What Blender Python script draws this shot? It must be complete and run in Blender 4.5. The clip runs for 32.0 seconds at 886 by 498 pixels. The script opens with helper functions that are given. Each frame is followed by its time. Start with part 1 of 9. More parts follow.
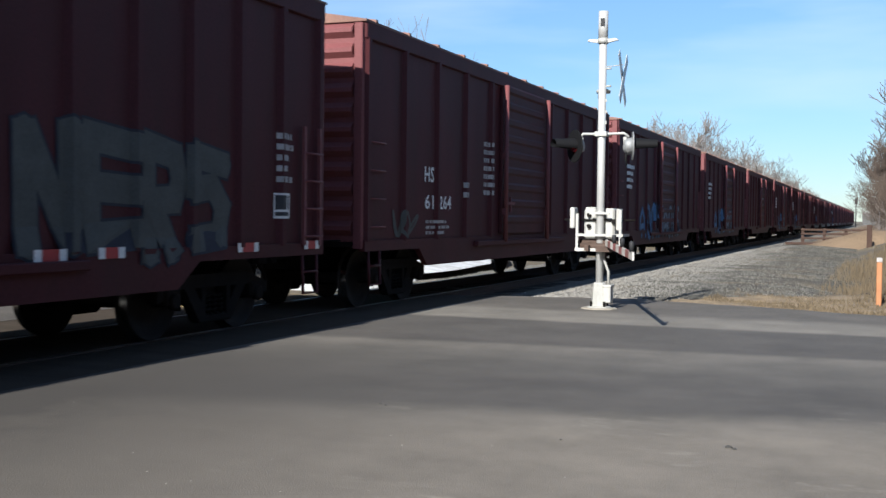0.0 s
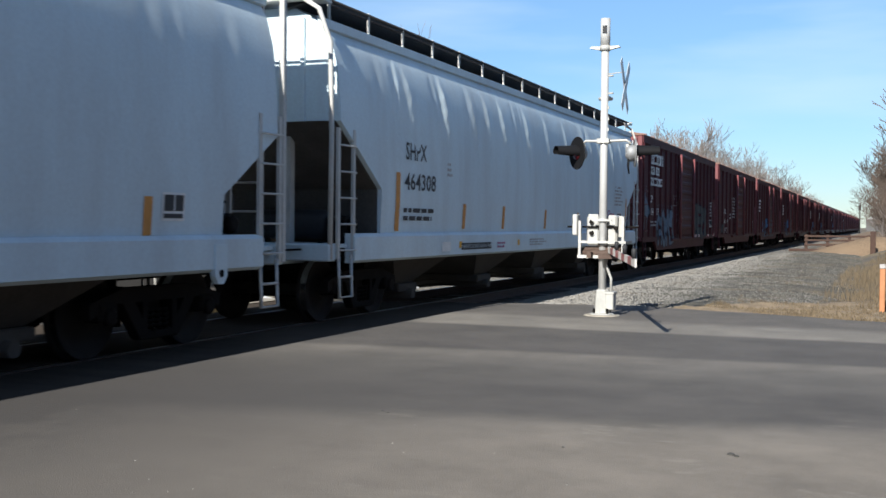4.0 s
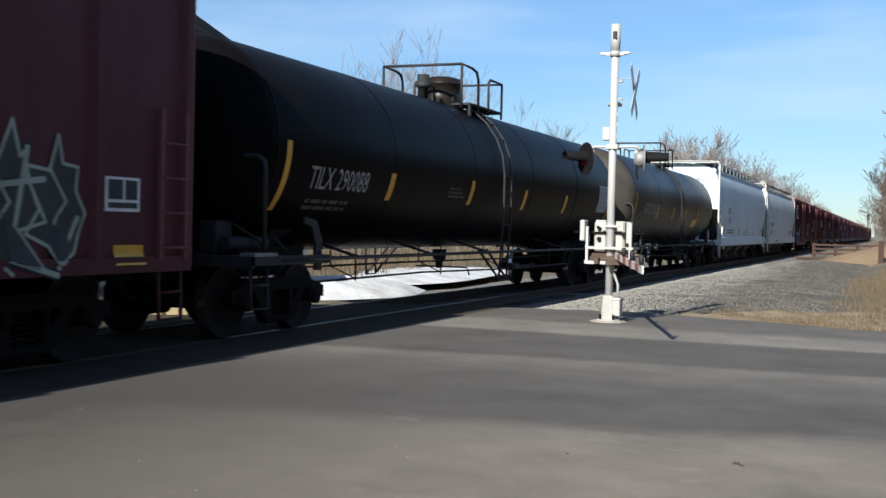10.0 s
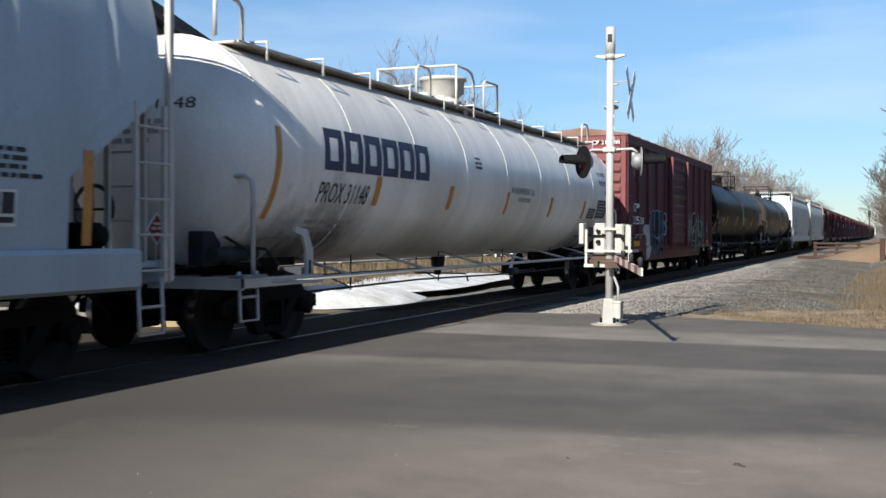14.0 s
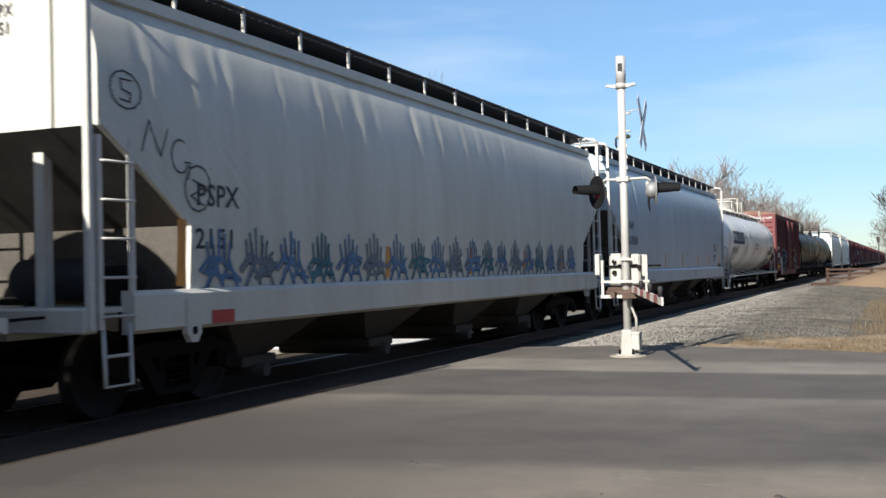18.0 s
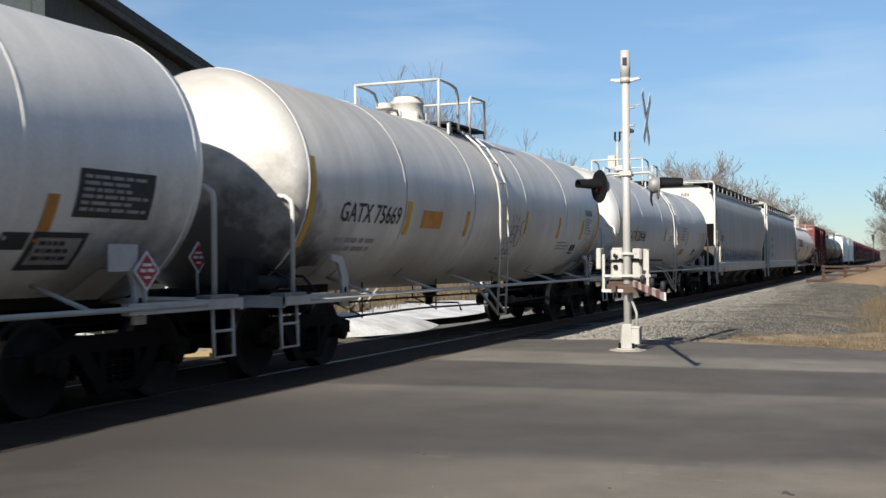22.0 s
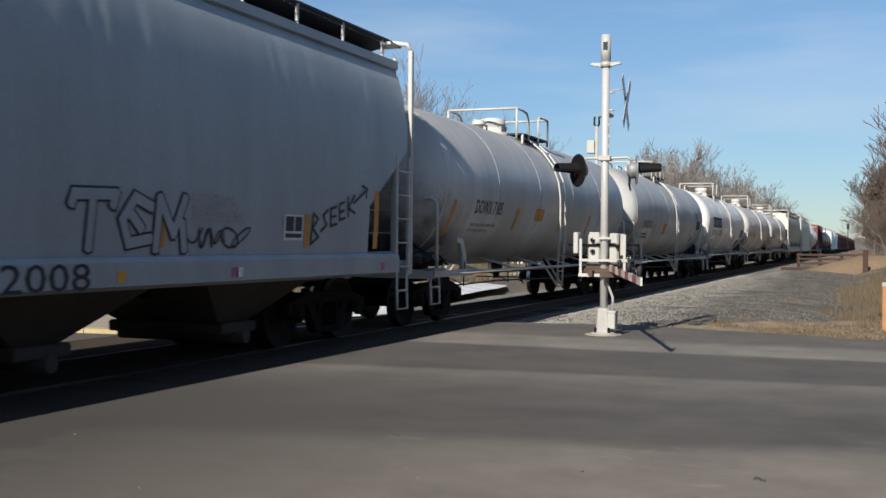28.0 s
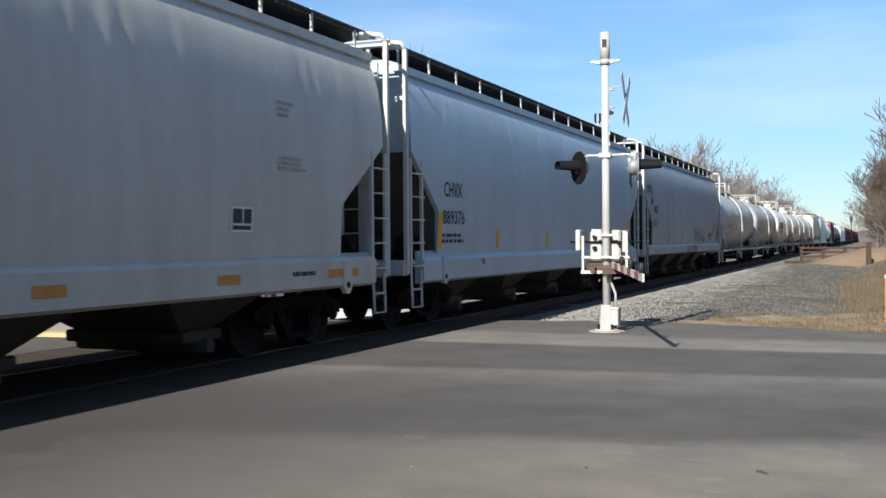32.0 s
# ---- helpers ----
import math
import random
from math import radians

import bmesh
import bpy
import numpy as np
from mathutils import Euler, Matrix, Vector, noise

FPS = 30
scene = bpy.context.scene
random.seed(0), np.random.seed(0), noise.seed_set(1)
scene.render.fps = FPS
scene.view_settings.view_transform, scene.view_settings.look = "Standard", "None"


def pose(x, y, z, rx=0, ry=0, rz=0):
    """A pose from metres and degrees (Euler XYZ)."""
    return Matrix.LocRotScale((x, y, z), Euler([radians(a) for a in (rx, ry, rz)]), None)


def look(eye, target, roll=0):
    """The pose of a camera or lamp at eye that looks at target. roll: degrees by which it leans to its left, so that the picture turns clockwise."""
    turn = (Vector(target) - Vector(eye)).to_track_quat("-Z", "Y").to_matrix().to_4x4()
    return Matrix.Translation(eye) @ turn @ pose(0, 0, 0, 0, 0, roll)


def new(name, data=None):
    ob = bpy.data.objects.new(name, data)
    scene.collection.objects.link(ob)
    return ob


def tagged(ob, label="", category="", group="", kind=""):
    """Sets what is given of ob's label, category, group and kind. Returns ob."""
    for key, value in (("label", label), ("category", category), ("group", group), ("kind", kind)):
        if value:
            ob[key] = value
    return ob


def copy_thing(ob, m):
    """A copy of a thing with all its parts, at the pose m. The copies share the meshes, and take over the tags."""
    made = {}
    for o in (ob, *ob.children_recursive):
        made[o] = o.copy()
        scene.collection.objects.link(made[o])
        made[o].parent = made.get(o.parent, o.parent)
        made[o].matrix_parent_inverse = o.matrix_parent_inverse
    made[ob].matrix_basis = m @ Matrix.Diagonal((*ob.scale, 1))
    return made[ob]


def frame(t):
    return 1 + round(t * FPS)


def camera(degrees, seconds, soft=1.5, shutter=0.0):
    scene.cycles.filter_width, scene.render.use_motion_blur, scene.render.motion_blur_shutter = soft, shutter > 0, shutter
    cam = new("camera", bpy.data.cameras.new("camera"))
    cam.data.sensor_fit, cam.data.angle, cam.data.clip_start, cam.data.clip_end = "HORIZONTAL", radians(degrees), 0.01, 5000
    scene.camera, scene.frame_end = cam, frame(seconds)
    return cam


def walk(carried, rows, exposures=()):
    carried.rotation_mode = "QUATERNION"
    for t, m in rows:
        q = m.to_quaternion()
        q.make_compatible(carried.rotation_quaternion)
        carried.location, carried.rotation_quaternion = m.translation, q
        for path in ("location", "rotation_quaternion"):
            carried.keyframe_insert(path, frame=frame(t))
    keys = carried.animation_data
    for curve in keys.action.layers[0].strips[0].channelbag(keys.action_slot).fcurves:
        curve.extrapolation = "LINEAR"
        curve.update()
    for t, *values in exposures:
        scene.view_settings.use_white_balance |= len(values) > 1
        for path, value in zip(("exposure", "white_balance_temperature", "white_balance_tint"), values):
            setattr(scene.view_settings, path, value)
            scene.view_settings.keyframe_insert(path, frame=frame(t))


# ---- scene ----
cam = camera(44.0, 32.0, 1.5, 0.15)


def held(x, y, z, yaw, pitch, roll):
    """A hand-held camera: heading to the left of +y, tilt up, lean to its left, in degrees."""
    return pose(x, y, z, 90 + pitch, 0, yaw) @ pose(0, 0, 0, 0, 0, roll)


# the track runs along +y, its rail tops at z = 0
PATH = [
    (0.0, held(0.000, -0.000, 1.450, 21.675, -1.705, 0.650)),
    (0.5, held(0.007, 0.027, 1.452, 21.800, -1.658, 0.383)),
    (1.0, held(0.013, 0.006, 1.455, 21.619, -1.574, 0.658)),
    (1.5, held(0.015, 0.001, 1.452, 21.923, -1.943, 0.592)),
    (2.0, held(0.016, -0.012, 1.457, 21.597, -1.514, 0.499)),
    (2.5, held(0.015, -0.011, 1.456, 21.804, -1.624, 0.728)),
    (3.0, held(0.016, -0.011, 1.456, 21.810, -1.286, 0.794)),
    (3.5, held(0.013, -0.009, 1.453, 21.803, -1.435, 0.594)),
    (5.5, held(0.014, 0.019, 1.453, 21.894, -0.869, 0.590)),
    (6.0, held(0.019, 0.009, 1.454, 21.892, -1.069, 0.565)),
    (6.5, held(0.010, 0.003, 1.459, 22.048, -0.948, 0.923)),
    (7.0, held(0.003, -0.019, 1.463, 22.121, -1.215, 1.240)),
    (7.5, held(0.002, -0.009, 1.459, 22.175, -1.242, 1.037)),
    (8.0, held(0.004, -0.011, 1.460, 22.200, -1.430, 1.084)),
    (8.5, held(0.004, -0.003, 1.453, 22.335, -1.222, 1.097)),
    (9.0, held(0.001, 0.004, 1.458, 22.034, -1.172, 0.914)),
    (9.5, held(0.004, 0.015, 1.457, 21.941, -1.191, 1.190)),
    (10.0, held(0.007, 0.009, 1.459, 22.217, -1.176, 1.372)),
    (10.5, held(0.016, -0.019, 1.460, 22.337, -1.310, 1.375)),
    (11.0, held(0.019, 0.003, 1.455, 22.908, -1.374, 0.469)),
    (11.5, held(0.029, 0.015, 1.463, 22.644, -0.746, -0.133)),
    (12.0, held(0.035, -0.001, 1.457, 22.730, -0.398, -0.213)),
    (12.5, held(0.046, 0.007, 1.460, 22.550, -0.732, -0.333)),
    (13.0, held(0.045, -0.018, 1.467, 22.552, -0.720, 0.107)),
    (13.5, held(0.041, -0.001, 1.459, 22.491, -0.902, 0.068)),
    (14.0, held(0.039, 0.039, 1.458, 22.312, -0.839, 0.167)),
    (14.5, held(0.030, 0.051, 1.443, 23.497, -1.645, 0.357)),
    (15.0, held(-0.007, 0.084, 1.446, 25.202, -2.013, 1.318)),
    (15.5, held(-0.004, 0.018, 1.448, 26.193, -0.749, 2.136)),
    (17.5, held(-0.081, 0.136, 1.425, 22.095, 0.331, 0.012)),
    (18.0, held(-0.121, 0.172, 1.427, 22.713, 1.099, -1.365)),
    (18.5, held(-0.176, 0.160, 1.419, 22.855, 0.199, -0.555)),
    (19.0, held(-0.216, 0.115, 1.435, 23.169, 0.445, -0.643)),
    (19.5, held(-0.257, 0.101, 1.423, 23.585, 0.022, -0.054)),
    (20.0, held(-0.284, 0.086, 1.420, 25.644, 1.121, 0.383)),
    (20.5, held(-0.354, 0.032, 1.431, 24.426, 0.856, 0.229)),
    (21.0, held(-0.310, 0.077, 1.433, 23.797, 0.549, -0.153)),
    (21.5, held(-0.229, 0.093, 1.443, 22.682, 0.473, -0.595)),
    (22.0, held(-0.219, 0.122, 1.439, 22.452, 0.608, -0.446)),
    (22.5, held(-0.227, 0.122, 1.438, 22.943, 0.161, -0.321)),
    (23.0, held(-0.230, 0.134, 1.441, 22.421, 0.100, 0.026)),
    (23.5, held(-0.230, 0.104, 1.443, 21.635, -0.104, -0.059)),
    (24.0, held(-0.219, 0.108, 1.444, 21.326, 0.067, -0.001)),
    (24.5, held(-0.215, 0.130, 1.444, 20.881, -0.274, -0.257)),
    (25.0, held(-0.224, 0.142, 1.435, 21.166, -0.187, 0.029)),
    (25.5, held(-0.221, 0.150, 1.440, 21.217, -0.373, 0.192)),
    (27.5, held(-0.216, 0.148, 1.437, 21.186, -0.489, 0.432)),
    (28.0, held(-0.227, 0.157, 1.433, 21.289, -0.319, 0.482)),
    (28.5, held(-0.223, 0.145, 1.433, 21.383, -0.235, 0.379)),
    (29.0, held(-0.218, 0.132, 1.442, 21.283, -0.203, 0.237)),
    (29.5, held(-0.221, 0.103, 1.439, 21.466, -0.636, 0.130)),
    (30.0, held(-0.207, 0.113, 1.441, 21.662, -0.586, 0.149)),
    (30.5, held(-0.210, 0.120, 1.435, 21.378, -0.556, 0.083)),
    (31.0, held(-0.211, 0.139, 1.435, 21.668, -0.638, 0.005)),
    (31.5, held(-0.204, 0.122, 1.435, 21.782, -0.376, -0.172)),
    (32.0, held(-0.194, 0.101, 1.441, 21.462, -0.370, -0.456)),
]
walk(cam, PATH, [(0.0, 0.87, 6150, 9), (6.0, 0.81, 6300, 9), (9.0, 0.77, 6250, 8), (11.0, 0.79, 6350, 9), (13.0, 0.79, 6430, 9), (14.0, 0.75, 6400, 9), (15.0, 0.71, 6250, 8), (16.5, 0.75, 6450, 9), (18.0, 0.85, 6600, 10), (20.0, 0.68, 6650, 10), (23.0, 0.54, 6700, 10), (25.0, 0.42, 6550, 9), (27.5, 0.42, 6600, 10), (28.5, 0.44, 6550, 10), (30.0, 0.81, 6320, 9), (32.0, 0.85, 6280, 9)])

# ---- light ----
# winter sun low behind the camera, a little to the left of the track
SUN_DIR = Vector((-0.125, -1.60, 1.0)).normalized()
world = bpy.data.worlds.new("sky")
scene.world = world
world.use_nodes = True
wn = world.node_tree
wn.nodes.clear()
w_out = wn.nodes.new("ShaderNodeOutputWorld")
w_bg = wn.nodes.new("ShaderNodeBackground")
w_sky = wn.nodes.new("ShaderNodeTexSky")
w_sky.sky_type = "NISHITA"
w_sky.sun_disc = False
w_sky.sun_elevation = math.asin(SUN_DIR.z)
w_sky.sun_rotation = math.atan2(SUN_DIR.x, SUN_DIR.y)
w_sky.altitude = 250
w_sky.air_density = 1.0
w_sky.dust_density = 0.0
w_sky.ozone_density = 5.0
w_tc = wn.nodes.new("ShaderNodeTexCoord")
w_map = wn.nodes.new("ShaderNodeMapping")
w_map.inputs["Scale"].default_value = (1.0, 1.0, 6.0)
w_noise = wn.nodes.new("ShaderNodeTexNoise")
w_noise.inputs["Scale"].default_value = 2.3
w_noise.inputs["Detail"].default_value = 5
w_ramp = wn.nodes.new("ShaderNodeMapRange")
w_ramp.inputs["From Min"].default_value = 0.48
w_ramp.inputs["From Max"].default_value = 0.80
w_ramp.inputs["To Max"].default_value = 0.42
w_mix = wn.nodes.new("ShaderNodeMix")
w_mix.data_type = "RGBA"
w_mix.inputs[7].default_value = (8.5, 8.9, 9.4, 1)
wn.links.new(w_tc.outputs["Generated"], w_map.inputs["Vector"])
wn.links.new(w_map.outputs["Vector"], w_noise.inputs["Vector"])
wn.links.new(w_noise.outputs["Fac"], w_ramp.inputs["Value"])
wn.links.new(w_ramp.outputs["Result"], w_mix.inputs[0])
wn.links.new(w_sky.outputs["Color"], w_mix.inputs[6])
w_tint = wn.nodes.new("ShaderNodeMix")
w_tint.data_type, w_tint.blend_type = "RGBA", "MULTIPLY"
w_tint.inputs[0].default_value = 1.0
w_tone = wn.nodes.new("ShaderNodeMix")
w_tone.data_type = "RGBA"
w_tone.inputs[6].default_value = (0.64, 0.71, 0.79, 1)
w_tone.inputs[7].default_value = (1.08, 1.10, 1.085, 1)
w_sep = wn.nodes.new("ShaderNodeSeparateXYZ")
w_el = wn.nodes.new("ShaderNodeMapRange")
w_el.inputs["From Max"].default_value = 0.24
wn.links.new(w_tc.outputs["Generated"], w_sep.inputs[0])
wn.links.new(w_sep.outputs["Z"], w_el.inputs["Value"])
wn.links.new(w_el.outputs["Result"], w_tone.inputs[0])
wn.links.new(w_tone.outputs[2], w_tint.inputs[7])
wn.links.new(w_mix.outputs[2], w_tint.inputs[6])
wn.links.new(w_tint.outputs[2], w_bg.inputs["Color"])
w_bg.inputs["Strength"].default_value = 0.072
wn.links.new(w_bg.outputs["Background"], w_out.inputs["Surface"])

sun = new("sun", bpy.data.lights.new("sun", "SUN"))
sun.data.energy = 5.2
sun.data.angle = radians(0.55)
sun.data.color = (1.0, 0.95, 0.86)
sun.matrix_world = look(SUN_DIR * 50, (0, 0, 0))
scene.view_settings.exposure = 0.0

# ---- materials ----
def mat(name, color, rough=0.7, metal=0.0, var=0.25, scale=3.0, fine=40.0, bump=0.15, stretch=(1, 1, 1), dirt=None, dirt_amt=0.0, gloss=0.5, rnd=0.0):
    """A worn surface: colour varied at two scales, an optional dirt colour in streaks, and fine relief."""
    m = bpy.data.materials.new(name)
    m.use_nodes = True
    n, l = m.node_tree.nodes, m.node_tree.links
    b = n["Principled BSDF"]
    b.inputs["Roughness"].default_value = rough
    b.inputs["Metallic"].default_value = metal
    b.inputs["Specular IOR Level"].default_value = gloss
    tc = n.new("ShaderNodeTexCoord")
    mp = n.new("ShaderNodeMapping")
    mp.inputs["Scale"].default_value = stretch
    l.new(tc.outputs["Object"], mp.inputs["Vector"])
    a = n.new("ShaderNodeTexNoise")
    a.inputs["Scale"].default_value = scale
    a.inputs["Detail"].default_value = 5
    c = n.new("ShaderNodeTexNoise")
    c.inputs["Scale"].default_value = fine
    c.inputs["Detail"].default_value = 3
    l.new(mp.outputs["Vector"], a.inputs["Vector"])
    l.new(tc.outputs["Object"], c.inputs["Vector"])
    add = n.new("ShaderNodeMath")
    add.operation = "ADD"
    l.new(a.outputs["Fac"], add.inputs[0])
    l.new(c.outputs["Fac"], add.inputs[1])
    mr = n.new("ShaderNodeMapRange")
    mr.inputs["From Min"].default_value = 0.65
    mr.inputs["From Max"].default_value = 1.35
    mr.inputs["To Min"].default_value = 1 - var
    mr.inputs["To Max"].default_value = 1 + var
    l.new(add.outputs[0], mr.inputs["Value"])
    mul = n.new("ShaderNodeMix")
    mul.data_type, mul.blend_type = "RGBA", "MULTIPLY"
    mul.inputs[0].default_value = 1.0
    mul.inputs[6].default_value = (*color, 1)
    l.new(mr.outputs["Result"], mul.inputs[7])
    last = mul.outputs[2]
    if rnd:
        oi = n.new("ShaderNodeObjectInfo")
        rr = n.new("ShaderNodeMapRange")
        rr.inputs["To Min"].default_value = 1 - rnd
        rr.inputs["To Max"].default_value = 1 + rnd
        l.new(oi.outputs["Random"], rr.inputs["Value"])
        m2 = n.new("ShaderNodeMix")
        m2.data_type, m2.blend_type = "RGBA", "MULTIPLY"
        m2.inputs[0].default_value = 1.0
        l.new(last, m2.inputs[6])
        l.new(rr.outputs["Result"], m2.inputs[7])
        last = m2.outputs[2]
    if dirt:
        d = n.new("ShaderNodeTexNoise")
        d.inputs["Scale"].default_value = 1.0
        d.inputs["Detail"].default_value = 6
        d.inputs["Roughness"].default_value = 0.6
        mp2 = n.new("ShaderNodeMapping")
        mp2.inputs["Scale"].default_value = (1.3, 1.7, 0.35)
        mp2.inputs["Location"].default_value = (3.1, 1.7, 0.4)
        l.new(tc.outputs["Object"], mp2.inputs["Vector"])
        l.new(mp2.outputs["Vector"], d.inputs["Vector"])
        dr = n.new("ShaderNodeMapRange")
        dr.inputs["From Min"].default_value = 0.42
        dr.inputs["From Max"].default_value = 0.75
        dr.inputs["To Max"].default_value = dirt_amt
        l.new(d.outputs["Fac"], dr.inputs["Value"])
        m3 = n.new("ShaderNodeMix")
        m3.data_type = "RGBA"
        l.new(dr.outputs["Result"], m3.inputs[0])
        l.new(last, m3.inputs[6])
        m3.inputs[7].default_value = (*dirt, 1)
        last = m3.outputs[2]
    l.new(last, b.inputs["Base Color"])
    if bump:
        bp = n.new("ShaderNodeBump")
        bp.inputs["Strength"].default_value = bump
        bp.inputs["Distance"].default_value = 0.02
        l.new(add.outputs[0], bp.inputs["Height"])
        l.new(bp.outputs["Normal"], b.inputs["Normal"])
    return m


RUST = (0.10, 0.055, 0.035)
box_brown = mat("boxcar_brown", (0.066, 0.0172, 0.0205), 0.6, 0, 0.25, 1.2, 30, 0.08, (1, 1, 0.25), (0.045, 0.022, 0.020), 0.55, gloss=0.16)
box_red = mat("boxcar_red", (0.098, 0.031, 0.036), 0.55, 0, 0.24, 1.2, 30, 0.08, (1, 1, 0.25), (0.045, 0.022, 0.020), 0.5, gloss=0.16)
# lighter red for the sunlit ends and door rods, set in the paint
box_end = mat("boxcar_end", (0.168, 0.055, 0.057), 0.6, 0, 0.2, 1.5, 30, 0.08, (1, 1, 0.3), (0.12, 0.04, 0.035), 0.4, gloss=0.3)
box_far = mat("boxcar_faded", (0.068, 0.020, 0.024), 0.6, 0, 0.2, 1.2, 30, 0.05, (1, 1, 0.25), (0.05, 0.026, 0.024), 0.5, rnd=0.3, gloss=0.18)
box_roof = mat("rusty_roof", (0.20, 0.105, 0.08), 0.7, 0.1, 0.3, 2.0, 40, 0.08, dirt=RUST, dirt_amt=0.5)
walk_tan = mat("walkway_steel", (0.58, 0.53, 0.45), 0.7, 0, 0.2, 2.0, 40, 0.08, dirt=RUST, dirt_amt=0.3)
lamp_grey = mat("weathered_aluminium", (0.26, 0.265, 0.27), 0.6, 0.3, 0.3, 8, 60, 0.1, dirt=(0.12, 0.11, 0.10), dirt_amt=0.5)
roof_steel = mat("galvanised_roof", (0.42, 0.42, 0.42), 0.5, 0.3, 0.2, 2.0, 40, 0.08, dirt=RUST, dirt_amt=0.3)
hop_white = mat("hopper_white", (0.58, 0.68, 0.725), 0.5, 0, 0.08, 0.8, 25, 0.04, (1, 1.2, 0.2), (0.42, 0.43, 0.43), 0.40, gloss=0.2)
hop_tan = mat("hopper_light_grey", (0.53, 0.525, 0.475), 0.5, 0, 0.10, 0.8, 25, 0.04, (1, 1.2, 0.2), (0.36, 0.34, 0.29), 0.50)
hop_blue = mat("hopper_blue_grey", (0.405, 0.485, 0.535), 0.40, 0, 0.10, 0.8, 25, 0.04, (1, 1.2, 0.2), (0.32, 0.35, 0.375), 0.45)
hop_slate = mat("hopper_slate_grey", (0.345, 0.385, 0.41), 0.45, 0, 0.12, 0.8, 25, 0.04, (1, 1.2, 0.2), (0.24, 0.25, 0.26), 0.50)
tank_black = mat("tank_black", (0.0042, 0.0037, 0.0042), 0.36, 0, 0.3, 1.0, 30, 0.03, (1, 0.6, 1), (0.009, 0.0075, 0.0065), 0.45, gloss=0.03)


def sooty_paint():
    """Black tank enamel under brown road film; sun on the rear head is painted in paler."""
    m = mat("tank_sooty_black", (0.0125, 0.0102, 0.009), 0.38, 0, 0.3, 1.0, 30, 0.015, (1, 0.6, 1), (0.028, 0.022, 0.018), 0.5, gloss=0.20)
    n, l = m.node_tree.nodes, m.node_tree.links
    b = n["Principled BSDF"]
    last = b.inputs["Base Color"].links[0].from_socket
    tc = n.new("ShaderNodeTexCoord")
    sep = n.new("ShaderNodeSeparateXYZ")
    l.new(tc.outputs["Object"], sep.inputs[0])
    nz = n.new("ShaderNodeTexNoise")
    nz.inputs["Scale"].default_value = 1.7
    nz.inputs["Detail"].default_value = 6
    l.new(tc.outputs["Object"], nz.inputs["Vector"])
    # patchy paler tone on the rear head, painted for the sun glint there
    head = n.new("ShaderNodeMapRange")
    head.inputs["From Min"].default_value, head.inputs["From Max"].default_value = -7.30, -7.46
    l.new(sep.outputs["Y"], head.inputs["Value"])
    amt = n.new("ShaderNodeMapRange")
    amt.inputs["From Min"].default_value, amt.inputs["From Max"].default_value = 0.25, 0.65
    amt.inputs["To Min"].default_value, amt.inputs["To Max"].default_value = 0.2, 0.5
    l.new(nz.outputs["Fac"], amt.inputs["Value"])
    mu = n.new("ShaderNodeMath")
    mu.operation = "MULTIPLY"
    l.new(head.outputs["Result"], mu.inputs[0])
    l.new(amt.outputs["Result"], mu.inputs[1])
    mx = n.new("ShaderNodeMix")
    mx.data_type = "RGBA"
    mx.inputs[7].default_value = (0.115, 0.100, 0.085, 1)
    l.new(mu.outputs[0], mx.inputs[0])
    l.new(last, mx.inputs[6])
    l.new(mx.outputs[2], b.inputs["Base Color"])
    return m


tank_sooty = sooty_paint()


